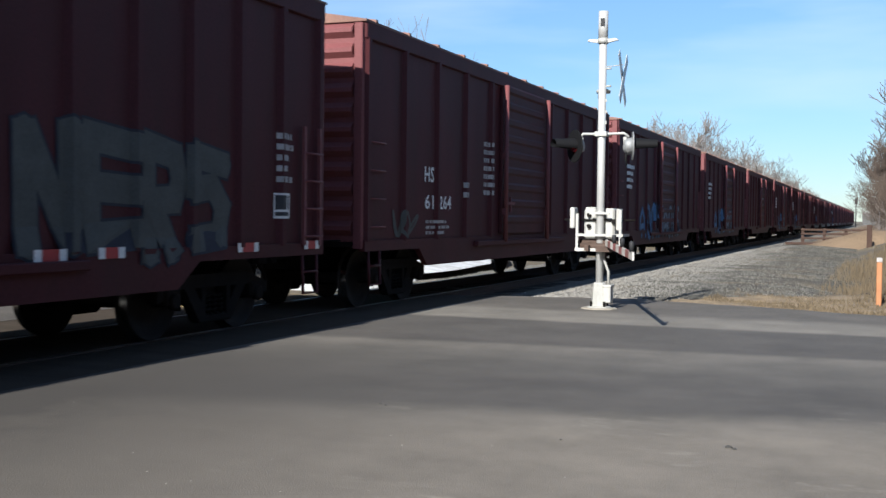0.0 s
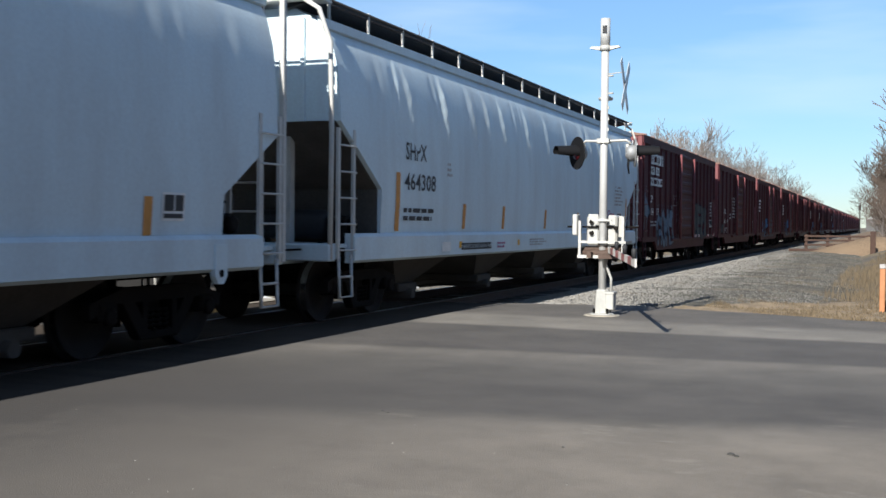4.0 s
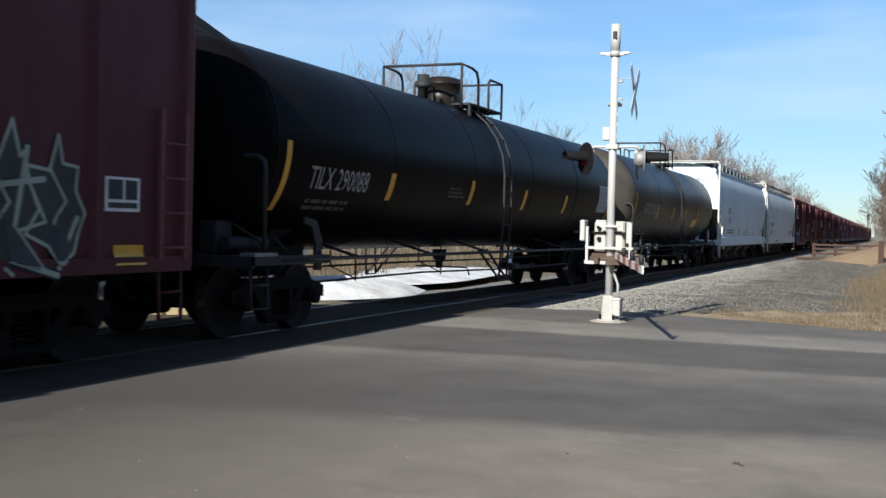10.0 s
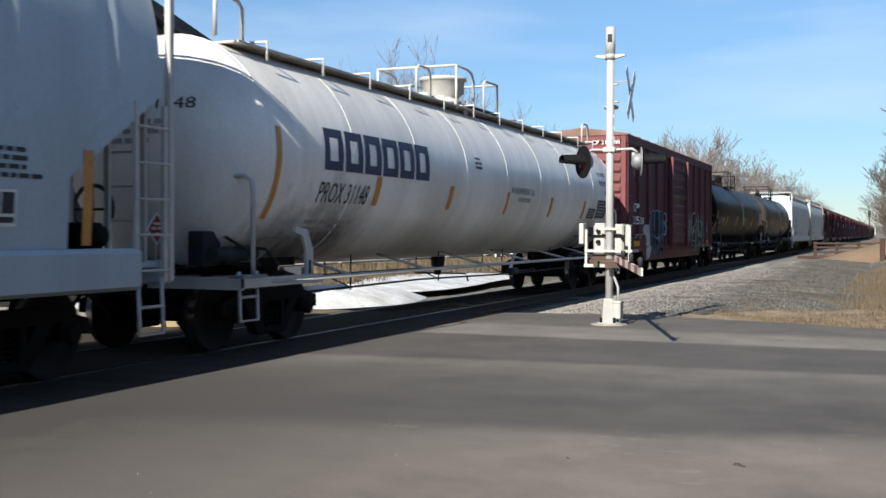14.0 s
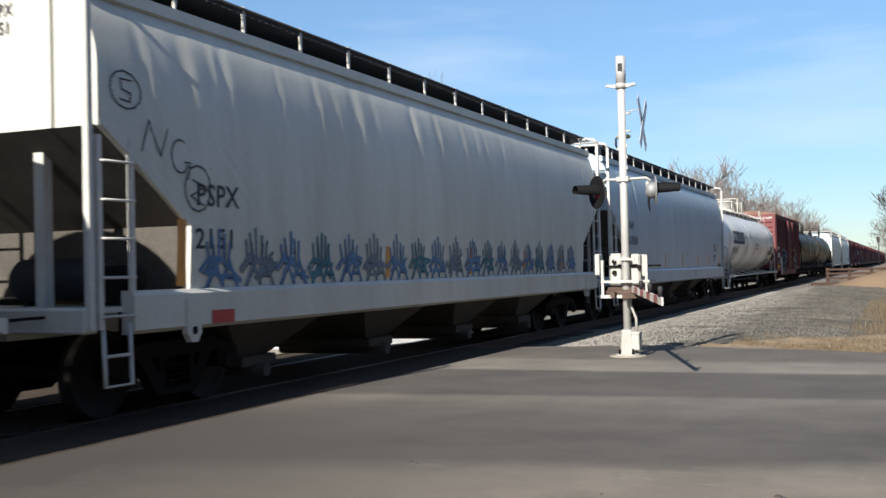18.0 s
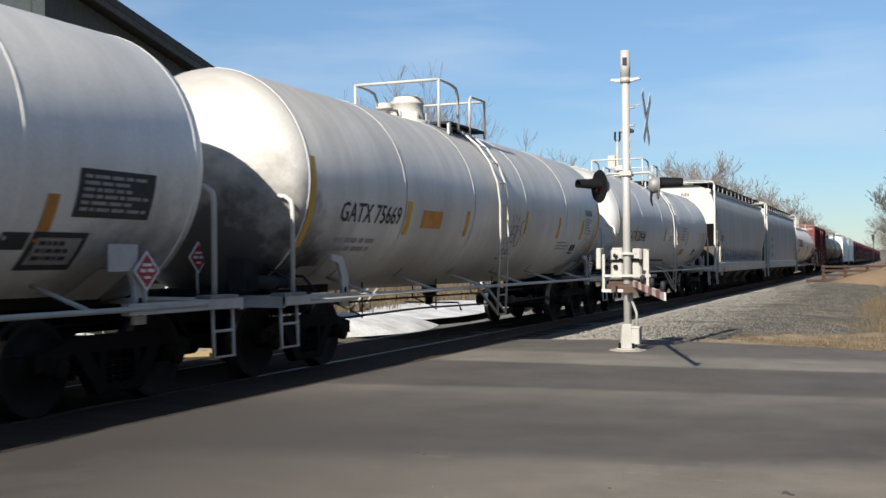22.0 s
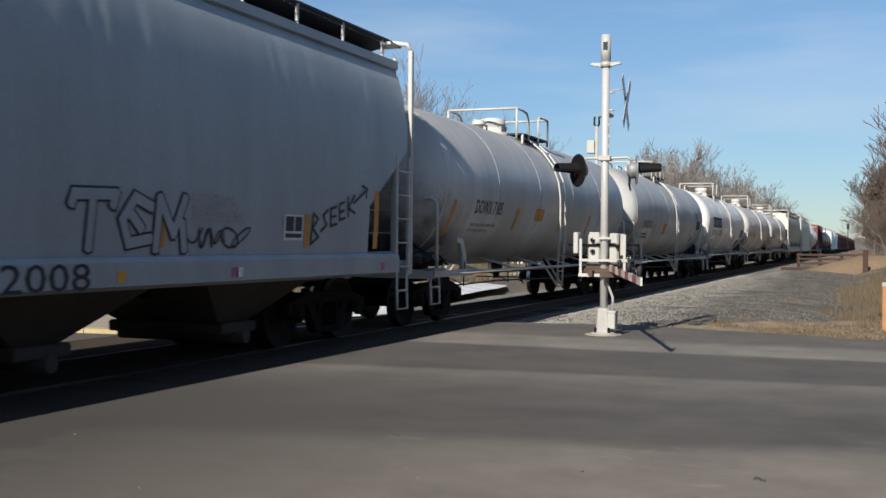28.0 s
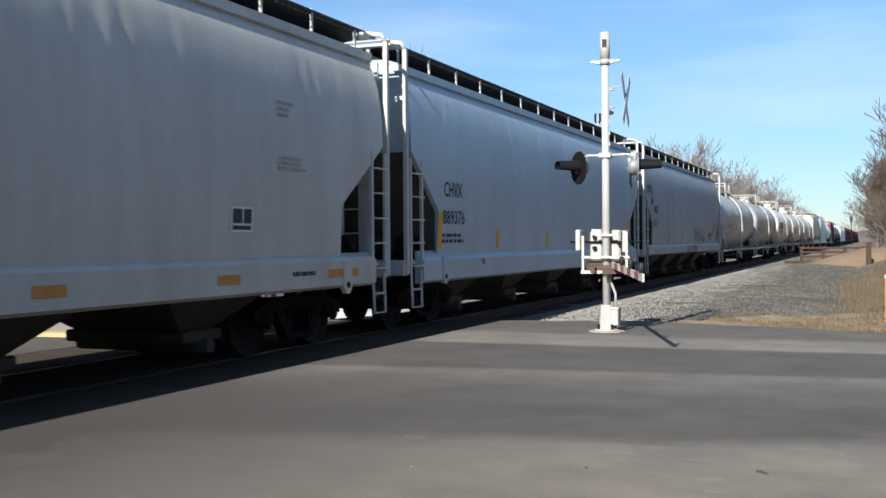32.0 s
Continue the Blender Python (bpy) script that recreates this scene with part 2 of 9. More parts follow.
def tank_paint(name, color, grime_shade, amount, rough=0.30, soot=0.0, stains=0.55, crown=0.75):
    """White tank enamel: soft road film, rust drips under the seams, soot blown round the saddles near each head."""
    m = mat(name, color, rough, 0, 0.09, 0.7, 25, 0.04, (1, 0.5, 1), grime_shade, amount)
    n, l = m.node_tree.nodes, m.node_tree.links
    b = n["Principled BSDF"]
    last = b.inputs["Base Color"].links[0].from_socket
    tc = n.new("ShaderNodeTexCoord")
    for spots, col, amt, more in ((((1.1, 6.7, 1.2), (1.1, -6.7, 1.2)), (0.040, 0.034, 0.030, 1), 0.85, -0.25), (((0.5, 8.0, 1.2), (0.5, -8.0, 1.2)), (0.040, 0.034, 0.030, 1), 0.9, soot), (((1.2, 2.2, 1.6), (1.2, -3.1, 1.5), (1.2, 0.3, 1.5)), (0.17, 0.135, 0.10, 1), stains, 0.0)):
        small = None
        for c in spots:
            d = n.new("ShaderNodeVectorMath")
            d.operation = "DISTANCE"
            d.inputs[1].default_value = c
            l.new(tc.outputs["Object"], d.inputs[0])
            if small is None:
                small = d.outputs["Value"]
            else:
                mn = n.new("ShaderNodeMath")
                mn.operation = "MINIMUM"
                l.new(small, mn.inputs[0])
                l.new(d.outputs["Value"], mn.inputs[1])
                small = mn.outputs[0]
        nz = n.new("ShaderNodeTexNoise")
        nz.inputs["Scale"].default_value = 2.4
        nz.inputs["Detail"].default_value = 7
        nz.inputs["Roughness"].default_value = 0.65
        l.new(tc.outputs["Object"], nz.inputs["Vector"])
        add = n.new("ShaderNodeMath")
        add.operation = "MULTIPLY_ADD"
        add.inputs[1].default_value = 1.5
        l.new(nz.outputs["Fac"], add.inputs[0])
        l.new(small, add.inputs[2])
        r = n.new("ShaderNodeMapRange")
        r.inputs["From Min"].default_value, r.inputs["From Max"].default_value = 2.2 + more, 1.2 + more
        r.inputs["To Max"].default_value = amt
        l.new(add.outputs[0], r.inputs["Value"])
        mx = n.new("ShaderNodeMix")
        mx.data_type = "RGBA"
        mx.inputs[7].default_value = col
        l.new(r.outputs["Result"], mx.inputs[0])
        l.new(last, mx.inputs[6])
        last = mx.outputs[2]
    sep = n.new("ShaderNodeSeparateXYZ")  # streaky crown soot; its colour also tones down the sunlit top
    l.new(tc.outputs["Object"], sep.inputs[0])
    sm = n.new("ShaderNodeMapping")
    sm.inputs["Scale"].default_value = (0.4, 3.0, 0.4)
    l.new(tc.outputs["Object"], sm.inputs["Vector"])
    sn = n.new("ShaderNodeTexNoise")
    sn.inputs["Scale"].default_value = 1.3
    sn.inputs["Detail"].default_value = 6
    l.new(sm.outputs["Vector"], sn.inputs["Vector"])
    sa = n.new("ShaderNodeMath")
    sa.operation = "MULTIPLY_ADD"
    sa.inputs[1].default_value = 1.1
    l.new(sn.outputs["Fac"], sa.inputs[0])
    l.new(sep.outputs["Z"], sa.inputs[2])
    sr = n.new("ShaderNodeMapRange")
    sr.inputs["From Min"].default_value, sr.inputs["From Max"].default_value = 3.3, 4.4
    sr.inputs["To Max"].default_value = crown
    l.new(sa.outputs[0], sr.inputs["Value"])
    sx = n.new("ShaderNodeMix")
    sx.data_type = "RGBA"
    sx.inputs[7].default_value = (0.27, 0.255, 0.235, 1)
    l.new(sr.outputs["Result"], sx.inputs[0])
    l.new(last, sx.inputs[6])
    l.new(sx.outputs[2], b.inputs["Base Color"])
    return m


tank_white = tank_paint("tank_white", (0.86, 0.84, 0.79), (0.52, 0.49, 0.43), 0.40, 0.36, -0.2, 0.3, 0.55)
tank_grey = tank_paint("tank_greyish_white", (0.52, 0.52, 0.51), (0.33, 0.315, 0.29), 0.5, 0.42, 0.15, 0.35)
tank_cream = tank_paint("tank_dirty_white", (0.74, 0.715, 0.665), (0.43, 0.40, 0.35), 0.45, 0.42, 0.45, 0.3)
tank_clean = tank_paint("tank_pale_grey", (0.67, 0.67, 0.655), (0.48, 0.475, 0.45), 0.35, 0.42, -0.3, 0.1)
white_fit = mat("white_steel_fittings", (0.50, 0.49, 0.46), 0.5, 0, 0.15, 4, 50, 0.05, dirt=RUST, dirt_amt=0.35)
black_fit = mat("black_steel_fittings", (0.016, 0.016, 0.018), 0.7, 0, 0.3, 4, 50, 0.08)
truck_steel = mat("truck_cast_steel", (0.008, 0.007, 0.0065), 0.85, 0, 0.4, 4, 60, 0.2, dirt=(0.024, 0.017, 0.013), dirt_amt=0.5, gloss=0.15)
# grime, with the shade under the body and ends added to the colour
hop_bay = mat("hopper_bay_grime_shade", (0.072, 0.064, 0.055), 0.8, 0, 0.25, 2, 30, 0.08, dirt=(0.030, 0.025, 0.021), dirt_amt=0.65)
wheel_rust = mat("wheel_plate", (0.024, 0.020, 0.018), 0.8, 0, 0.3, 6, 60, 0.1, gloss=0.25)
wheel_shine = mat("polished_tread", (0.55, 0.54, 0.53), 0.25, 1.0, 0.1, 10, 60, 0.02)
grating = mat("steel_grating", (0.022, 0.022, 0.024), 0.7, 0.3, 0.3, 10, 90, 0.2)
paint_faint = mat("grimy_lettering", (0.085, 0.082, 0.078), 0.7, 0, 0.35, 8, 60, 0.02)
streak_rust = mat("rust_streak", (0.048, 0.037, 0.029), 0.8, 0, 0.35, 6, 40, 0.02)
grating_grey = mat("galvanised_grating", (0.25, 0.26, 0.27), 0.6, 0.5, 0.2, 10, 90, 0.2)
paint_white = mat("white_lettering", (0.72, 0.72, 0.70), 0.6, 0, 0.2, 6, 60, 0.02)
paint_dim = mat("faded_lettering", (0.36, 0.34, 0.33), 0.7, 0, 0.35, 8, 60, 0.02)
paint_black = mat("black_lettering", (0.025, 0.027, 0.032), 0.6, 0, 0.2, 6, 60, 0.02)
paint_navy = mat("navy_lettering", (0.025, 0.035, 0.085), 0.6, 0, 0.2, 6, 60, 0.02)
paint_yellow = mat("reflective_yellow", (0.72, 0.37, 0.03), 0.45, 0, 0.12, 6, 60, 0.02)
paint_orange = mat("reflective_orange", (0.55, 0.24, 0.05), 0.55, 0, 0.25, 6, 60, 0.02)
paint_red = mat("reflective_red", (0.38, 0.03, 0.03), 0.5, 0, 0.15, 6, 60, 0.02)
graf_grey = mat("grey_spray_paint", (0.066, 0.070, 0.064), 0.75, 0, 0.25, 3, 40, 0.02)
graf_dark = mat("dark_spray_paint", (0.045, 0.050, 0.047), 0.75, 0, 0.3, 3, 40, 0.02)
graf_line = mat("grey_blue_spray_paint", (0.135, 0.175, 0.22), 0.75, 0, 0.3, 3, 40, 0.02)
graf_navy = mat("navy_spray_paint", (0.016, 0.020, 0.034), 0.75, 0, 0.3, 3, 40, 0.02)
graf_blue = mat("blue_spray_paint", (0.075, 0.165, 0.30), 0.7, 0, 0.3, 3, 40, 0.02)
graf_teal = mat("teal_spray_paint", (0.04, 0.15, 0.20), 0.7, 0, 0.3, 3, 40, 0.02)
graf_pink = mat("magenta_spray_paint", (0.42, 0.12, 0.24), 0.7, 0, 0.3, 3, 40, 0.02)
graf_green = mat("pale_green_spray_paint", (0.33, 0.38, 0.30), 0.7, 0, 0.3, 3, 40, 0.02)
graf_pale = mat("pale_spray_paint", (0.45, 0.44, 0.46), 0.7, 0, 0.3, 3, 40, 0.02)
mast_alu = mat("mast_aluminium", (0.50, 0.495, 0.48), 0.38, 0.2, 0.12, 4, 60, 0.04, dirt=(0.3, 0.29, 0.27), dirt_amt=0.4)
mast_cast = mat("grey_painted_casting", (0.40, 0.395, 0.37), 0.55, 0.1, 0.15, 6, 60, 0.08, dirt=(0.25, 0.22, 0.18), dirt_amt=0.4)
hood_black = mat("matt_black_hood", (0.006, 0.006, 0.007), 0.75, 0, 0.2, 8, 60, 0.05, gloss=0.2)
lens_red = mat("red_lens", (0.10, 0.005, 0.007), 0.12, 0, 0.1, 5, 60, 0.0)
rail_top = mat("rail_running_surface", (0.13, 0.13, 0.14), 0.45, 1.0, 0.1, 8, 60, 0.02)
rail_side = mat("rail_rust", (0.085, 0.055, 0.042), 0.8, 0.2, 0.3, 8, 60, 0.1)
tie_wood = mat("creosoted_timber", (0.055, 0.045, 0.038), 0.9, 0, 0.35, 5, 40, 0.3, (6, 1, 6), rnd=0.25)
weather_wood = mat("weathered_timber", (0.050, 0.027, 0.019), 0.9, 0, 0.3, 4, 40, 0.3, (1, 6, 1))
bark = mat("grey_bark", (0.15, 0.128, 0.115), 0.95, 0, 0.3, 3, 20, 0.3)
twig = mat("bare_twigs", (0.175, 0.150, 0.135), 0.95, 0, 0.25, 1, 10, 0.0, rnd=0.2)
twig_red = mat("brush_twigs", (0.082, 0.060, 0.046), 0.95, 0, 0.3, 1, 10, 0.0, rnd=0.2)
dry_grass = mat("dry_grass", (0.118, 0.088, 0.053), 0.95, 0, 0.35, 1.2, 12, 0.0)
concrete = mat("concrete", (0.28, 0.25, 0.205), 0.9, 0, 0.2, 1.5, 40, 0.2, dirt=(0.25, 0.22, 0.18), dirt_amt=0.4)
kerb_yellow = mat("yellow_kerb_paint", (0.40, 0.31, 0.15), 0.8, 0, 0.25, 3, 40, 0.15, dirt=(0.36, 0.31, 0.22), dirt_amt=0.75)
snow = mat("old_snow", (0.60, 0.61, 0.62), 0.7, 0, 0.22, 2.5, 20, 0.7, dirt=(0.24, 0.22, 0.19), dirt_amt=0.7)
siding_dark = mat("weathered_dark_siding", (0.080, 0.074, 0.068), 0.85, 0, 0.3, 1.5, 20, 0.2, (1, 5, 0.4))
siding_pale = mat("grimy_metal_siding", (0.085, 0.082, 0.080), 0.7, 0, 0.15, 1.5, 30, 0.1, (1, 4, 0.3), dirt=(0.05, 0.044, 0.038), dirt_amt=0.5)
dock_board = mat("tarred_dock_boards", (0.012, 0.011, 0.0105), 0.9, 0, 0.35, 2, 30, 0.2, (5, 1, 0.5))
siding_blue = mat("blue_grey_steel", (0.030, 0.040, 0.054), 0.6, 0, 0.25, 2, 30, 0.08, dirt=(0.05, 0.042, 0.036), dirt_amt=0.5)
shingle = mat("dark_shingles", (0.06, 0.058, 0.056), 0.9, 0, 0.35, 3, 30, 0.4, (1, 3, 1))
door_dark = mat("dark_door", (0.03, 0.03, 0.032), 0.7, 0, 0.2, 3, 30, 0.05)
pier_cream = mat("cream_render", (0.62, 0.56, 0.43), 0.85, 0, 0.2, 3, 30, 0.1)
trim_cream = mat("cream_trim", (0.36, 0.33, 0.27), 0.75, 0, 0.15, 3, 30, 0.05)
stone_grey = mat("ballast_stone", (0.22, 0.207, 0.185), 0.9, 0, 0.35, 6, 40, 0.2)
orange_post = mat("orange_marker_post", (0.36, 0.15, 0.06), 0.6, 0, 0.15, 4, 30, 0.02)
arm_red = mat("worn_red_band", (0.27, 0.085, 0.08), 0.6, 0, 0.3, 8, 60, 0.05, dirt=(0.12, 0.09, 0.07), dirt_amt=0.6)
arm_white = mat("worn_white_band", (0.55, 0.53, 0.50), 0.6, 0, 0.25, 8, 60, 0.05, dirt=(0.2, 0.17, 0.14), dirt_amt=0.6)

# ---- mesh tools ----
class Shape:
    """Collects vertices and faces of one mesh."""

    def __init__(self):
        self.v, self.f, self.s = [], [], []

    def add(self, vs, fs, smooth=False):
        o = len(self.v)
        self.v += [tuple(p) for p in vs]
        self.f += [tuple(o + i for i in q) for q in fs]
        self.s += [smooth] * len(fs)
        return self

    def box(self, x0, y0, z0, x1, y1, z1, bev=0.0):
        if bev <= 0:
            vs = [(x, y, z) for x in (x0, x1) for y in (y0, y1) for z in (z0, z1)]
            return self.add(vs, [(0, 1, 3, 2), (4, 6, 7, 5), (0, 4, 5, 1), (2, 3, 7, 6), (0, 2, 6, 4), (1, 5, 7, 3)])
        vs, at, lo, hi = [], {}, (x0, y0, z0), (x1, y1, z1)
        for c in [(i, j, k) for i in (0, 1) for j in (0, 1) for k in (0, 1)]:
            for a in range(3):
                p = [hi[q] - bev if c[q] else lo[q] + bev for q in range(3)]
                p[a] = hi[a] if c[a] else lo[a]
                at[c, a] = len(vs)
                vs.append(p)
        fs = []
        for a in range(3):
            b, d = (a + 1) % 3, (a + 2) % 3
            for s in (0, 1):
                ring = []
                for sb, sd in ((0, 0), (1, 0), (1, 1), (0, 1)):
                    c = [0, 0, 0]
                    c[a], c[b], c[d] = s, sb, sd
                    ring.append(at[tuple(c), a])
                fs.append(tuple(ring if s else ring[::-1]))
            for sb in (0, 1):
                for sd in (0, 1):
                    c0, c1 = [0, 0, 0], [0, 0, 0]
                    c0[b] = c1[b] = sb
                    c0[d] = c1[d] = sd
                    c1[a] = 1
                    q = [at[tuple(c0), b], at[tuple(c1), b], at[tuple(c1), d], at[tuple(c0), d]]
                    fs.append(tuple(q if sb == sd else q[::-1])[::-1])
        for c in [(i, j, k) for i in (0, 1) for j in (0, 1) for k in (0, 1)]:
            t = [at[c, 0], at[c, 1], at[c, 2]]
            fs.append(tuple(t if sum(c) % 2 else t[::-1]))
        return self.add(vs, fs)

    def path(self, pts, r, n=6, cap=True):
        pts = [Vector(p) for p in pts]
        vs, fs, k = [], [], len(pts)
        up0 = None
        for i, p in enumerate(pts):
            a = pts[max(i - 1, 0)]
            b = pts[min(i + 1, k - 1)]
            d = (b - a).normalized()
            ref = up0 if up0 is not None and abs(up0.dot(d)) < 0.95 else (Vector((0, 0, 1)) if abs(d.z) < 0.9 else Vector((1, 0, 0)))
            e1 = d.cross(ref).normalized()
            e2 = e1.cross(d).normalized()
            up0 = e2
            rr = r[i] if isinstance(r, (list, tuple)) else r
            for j in range(n):
                w = 2 * math.pi * j / n
                vs.append(p + (e1 * math.cos(w) + e2 * math.sin(w)) * rr)
        for i in range(k - 1):
            for j in range(n):
                fs.append((i * n + j, i * n + (j + 1) % n, (i + 1) * n + (j + 1) % n, (i + 1) * n + j))
        self.add(vs, fs, n > 4)
        if cap:
            o = len(self.v) - k * n
            self.f += [tuple(o + j for j in range(n))[::-1], tuple(o + (k - 1) * n + j for j in range(n))]
            self.s += [False, False]
        return self

    def prism(self, poly, axis, a0, a1):
        """A polygon in the other two axes, drawn out along axis from a0 to a1."""
        n = len(poly)

        def at(u, w, a):
            return {"x": (a, u, w), "y": (u, a, w), "z": (u, w, a)}[axis]

        vs = [at(u, w, a0) for u, w in poly] + [at(u, w, a1) for u, w in poly]
        fs = [tuple(range(n)), tuple(range(2 * n - 1, n - 1, -1))]
        fs += [(i, n + i, n + (i + 1) % n, (i + 1) % n) for i in range(n)]
        return self.add(vs, fs)

    def lathe(self, prof, n, axis="y", c=(0, 0, 0), smooth=True, cap=True):
        """A profile of (along, radius), turned about an axis through c."""
        vs, fs, k = [], [], len(prof)
        for a, r in prof:
            for j in range(n):
                w = 2 * math.pi * j / n
                u, v = r * math.cos(w), r * math.sin(w)
                p = {"y": (u, a, v), "z": (u, v, a), "x": (a, u, v)}[axis]
                vs.append((p[0] + c[0], p[1] + c[1], p[2] + c[2]))
        for i in range(k - 1):
            for j in range(n):
                fs.append((i * n + j, i * n + (j + 1) % n, (i + 1) * n + (j + 1) % n, (i + 1) * n + j))
        self.add(vs, fs, smooth)
        if cap:
            o = len(self.v) - k * n
            self.f += [tuple(o + j for j in range(n))[::-1], tuple(o + (k - 1) * n + j for j in range(n))]
            self.s += [False, False]
        return self

    def grid(self, rows, smooth=True, close=False):
        """Rows of points, each row of the same length."""
        m, k = len(rows[0]), len(rows)
        vs = [p for r in rows for p in r]
        fs = [(i * m + j, i * m + j + 1, (i + 1) * m + j + 1, (i + 1) * m + j) for i in range(k - 1) for j in range(m - 1)]
        return self.add(vs, fs, smooth)

    def mesh(self, name, material):
        me = bpy.data.meshes.new(name)
        me.from_pydata(self.v, [], self.f)
        me.polygons.foreach_set("use_smooth", self.s)
        bm = bmesh.new()
        bm.from_mesh(me)
        bmesh.ops.recalc_face_normals(bm, faces=bm.faces)
        bm.to_mesh(me)
        bm.free()
        me.materials.append(material)
        return me


def part(name, shape, material, parent, label="", at=None):
    """One mesh object under a thing or a part. shape: a Shape, or a mesh to share."""
    ob = new(name, shape.mesh(name, material) if isinstance(shape, Shape) else shape)
    ob.parent = parent
    if at is not None:
        ob.matrix_basis = at
    return tagged(ob, label)


def thing(name, label, category, group="", kind="", at=None):
    ob = new(name)
    ob.empty_display_size = 0.3
    if at is not None:
        ob.matrix_basis = at
    return tagged(ob, label, category, group, kind)


def solid(name, shape, material, label, category, group="", kind="", at=None):
    """A thing that is one mesh."""
    ob = new(name, shape.mesh(name, material))
    if at is not None:
        ob.matrix_basis = at
    return tagged(ob, label, category, group, kind)


KEPT = {}


def kept(key, make):
    """A mesh made once and shared."""
    if key not in KEPT:
        KEPT[key] = make()
    return KEPT[key]

# ---- ground, road and track ----
TRACK_X = -8.44


def ground_mat():
    """Earth, dry turf and gravel mixed by noise."""
    m = bpy.data.materials.new("winter_ground")
    m.use_nodes = True
    n, l = m.node_tree.nodes, m.node_tree.links
    b = n["Principled BSDF"]
    b.inputs["Roughness"].default_value = 0.95
    tc = n.new("ShaderNodeTexCoord")
    out = []
    for sc, lo, hi in ((0.35, 0.42, 0.62), (2.2, 0.4, 0.65), (28, 0.3, 0.7)):
        t = n.new("ShaderNodeTexNoise")
        t.inputs["Scale"].default_value = sc
        t.inputs["Detail"].default_value = 6
        l.new(tc.outputs["Object"], t.inputs["Vector"])
        r = n.new("ShaderNodeMapRange")
        r.inputs["From Min"].default_value = lo
        r.inputs["From Max"].default_value = hi
        l.new(t.outputs["Fac"], r.inputs["Value"])
        out.append(r.outputs["Result"])
    mix1 = n.new("ShaderNodeMix")
    mix1.data_type = "RGBA"
    mix1.inputs[6].default_value = (0.135, 0.115, 0.088, 1)
    mix1.inputs[7].default_value = (0.26, 0.195, 0.105, 1)
    l.new(out[0], mix1.inputs[0])
    mix2 = n.new("ShaderNodeMix")
    mix2.data_type = "RGBA"
    mix2.inputs[7].default_value = (0.15, 0.142, 0.13, 1)
    sc = n.new("ShaderNodeMath")
    sc.operation = "MULTIPLY"
    sc.inputs[1].default_value = 0.45
    l.new(out[1], sc.inputs[0])
    l.new(sc.outputs[0], mix2.inputs[0])
    l.new(mix1.outputs[2], mix2.inputs[6])
    mix3 = n.new("ShaderNodeMix")
    mix3.data_type, mix3.blend_type = "RGBA", "MULTIPLY"
    mix3.inputs[0].default_value = 0.6
    l.new(mix2.outputs[2], mix3.inputs[6])
    l.new(out[2], mix3.inputs[7])
    l.new(mix3.outputs[2], b.inputs["Base Color"])
    bp = n.new("ShaderNodeBump")
    bp.inputs["Strength"].default_value = 0.5
    bp.inputs["Distance"].default_value = 0.05
    l.new(out[2], bp.inputs["Height"])
    l.new(bp.outputs["Normal"], b.inputs["Normal"])
    return m


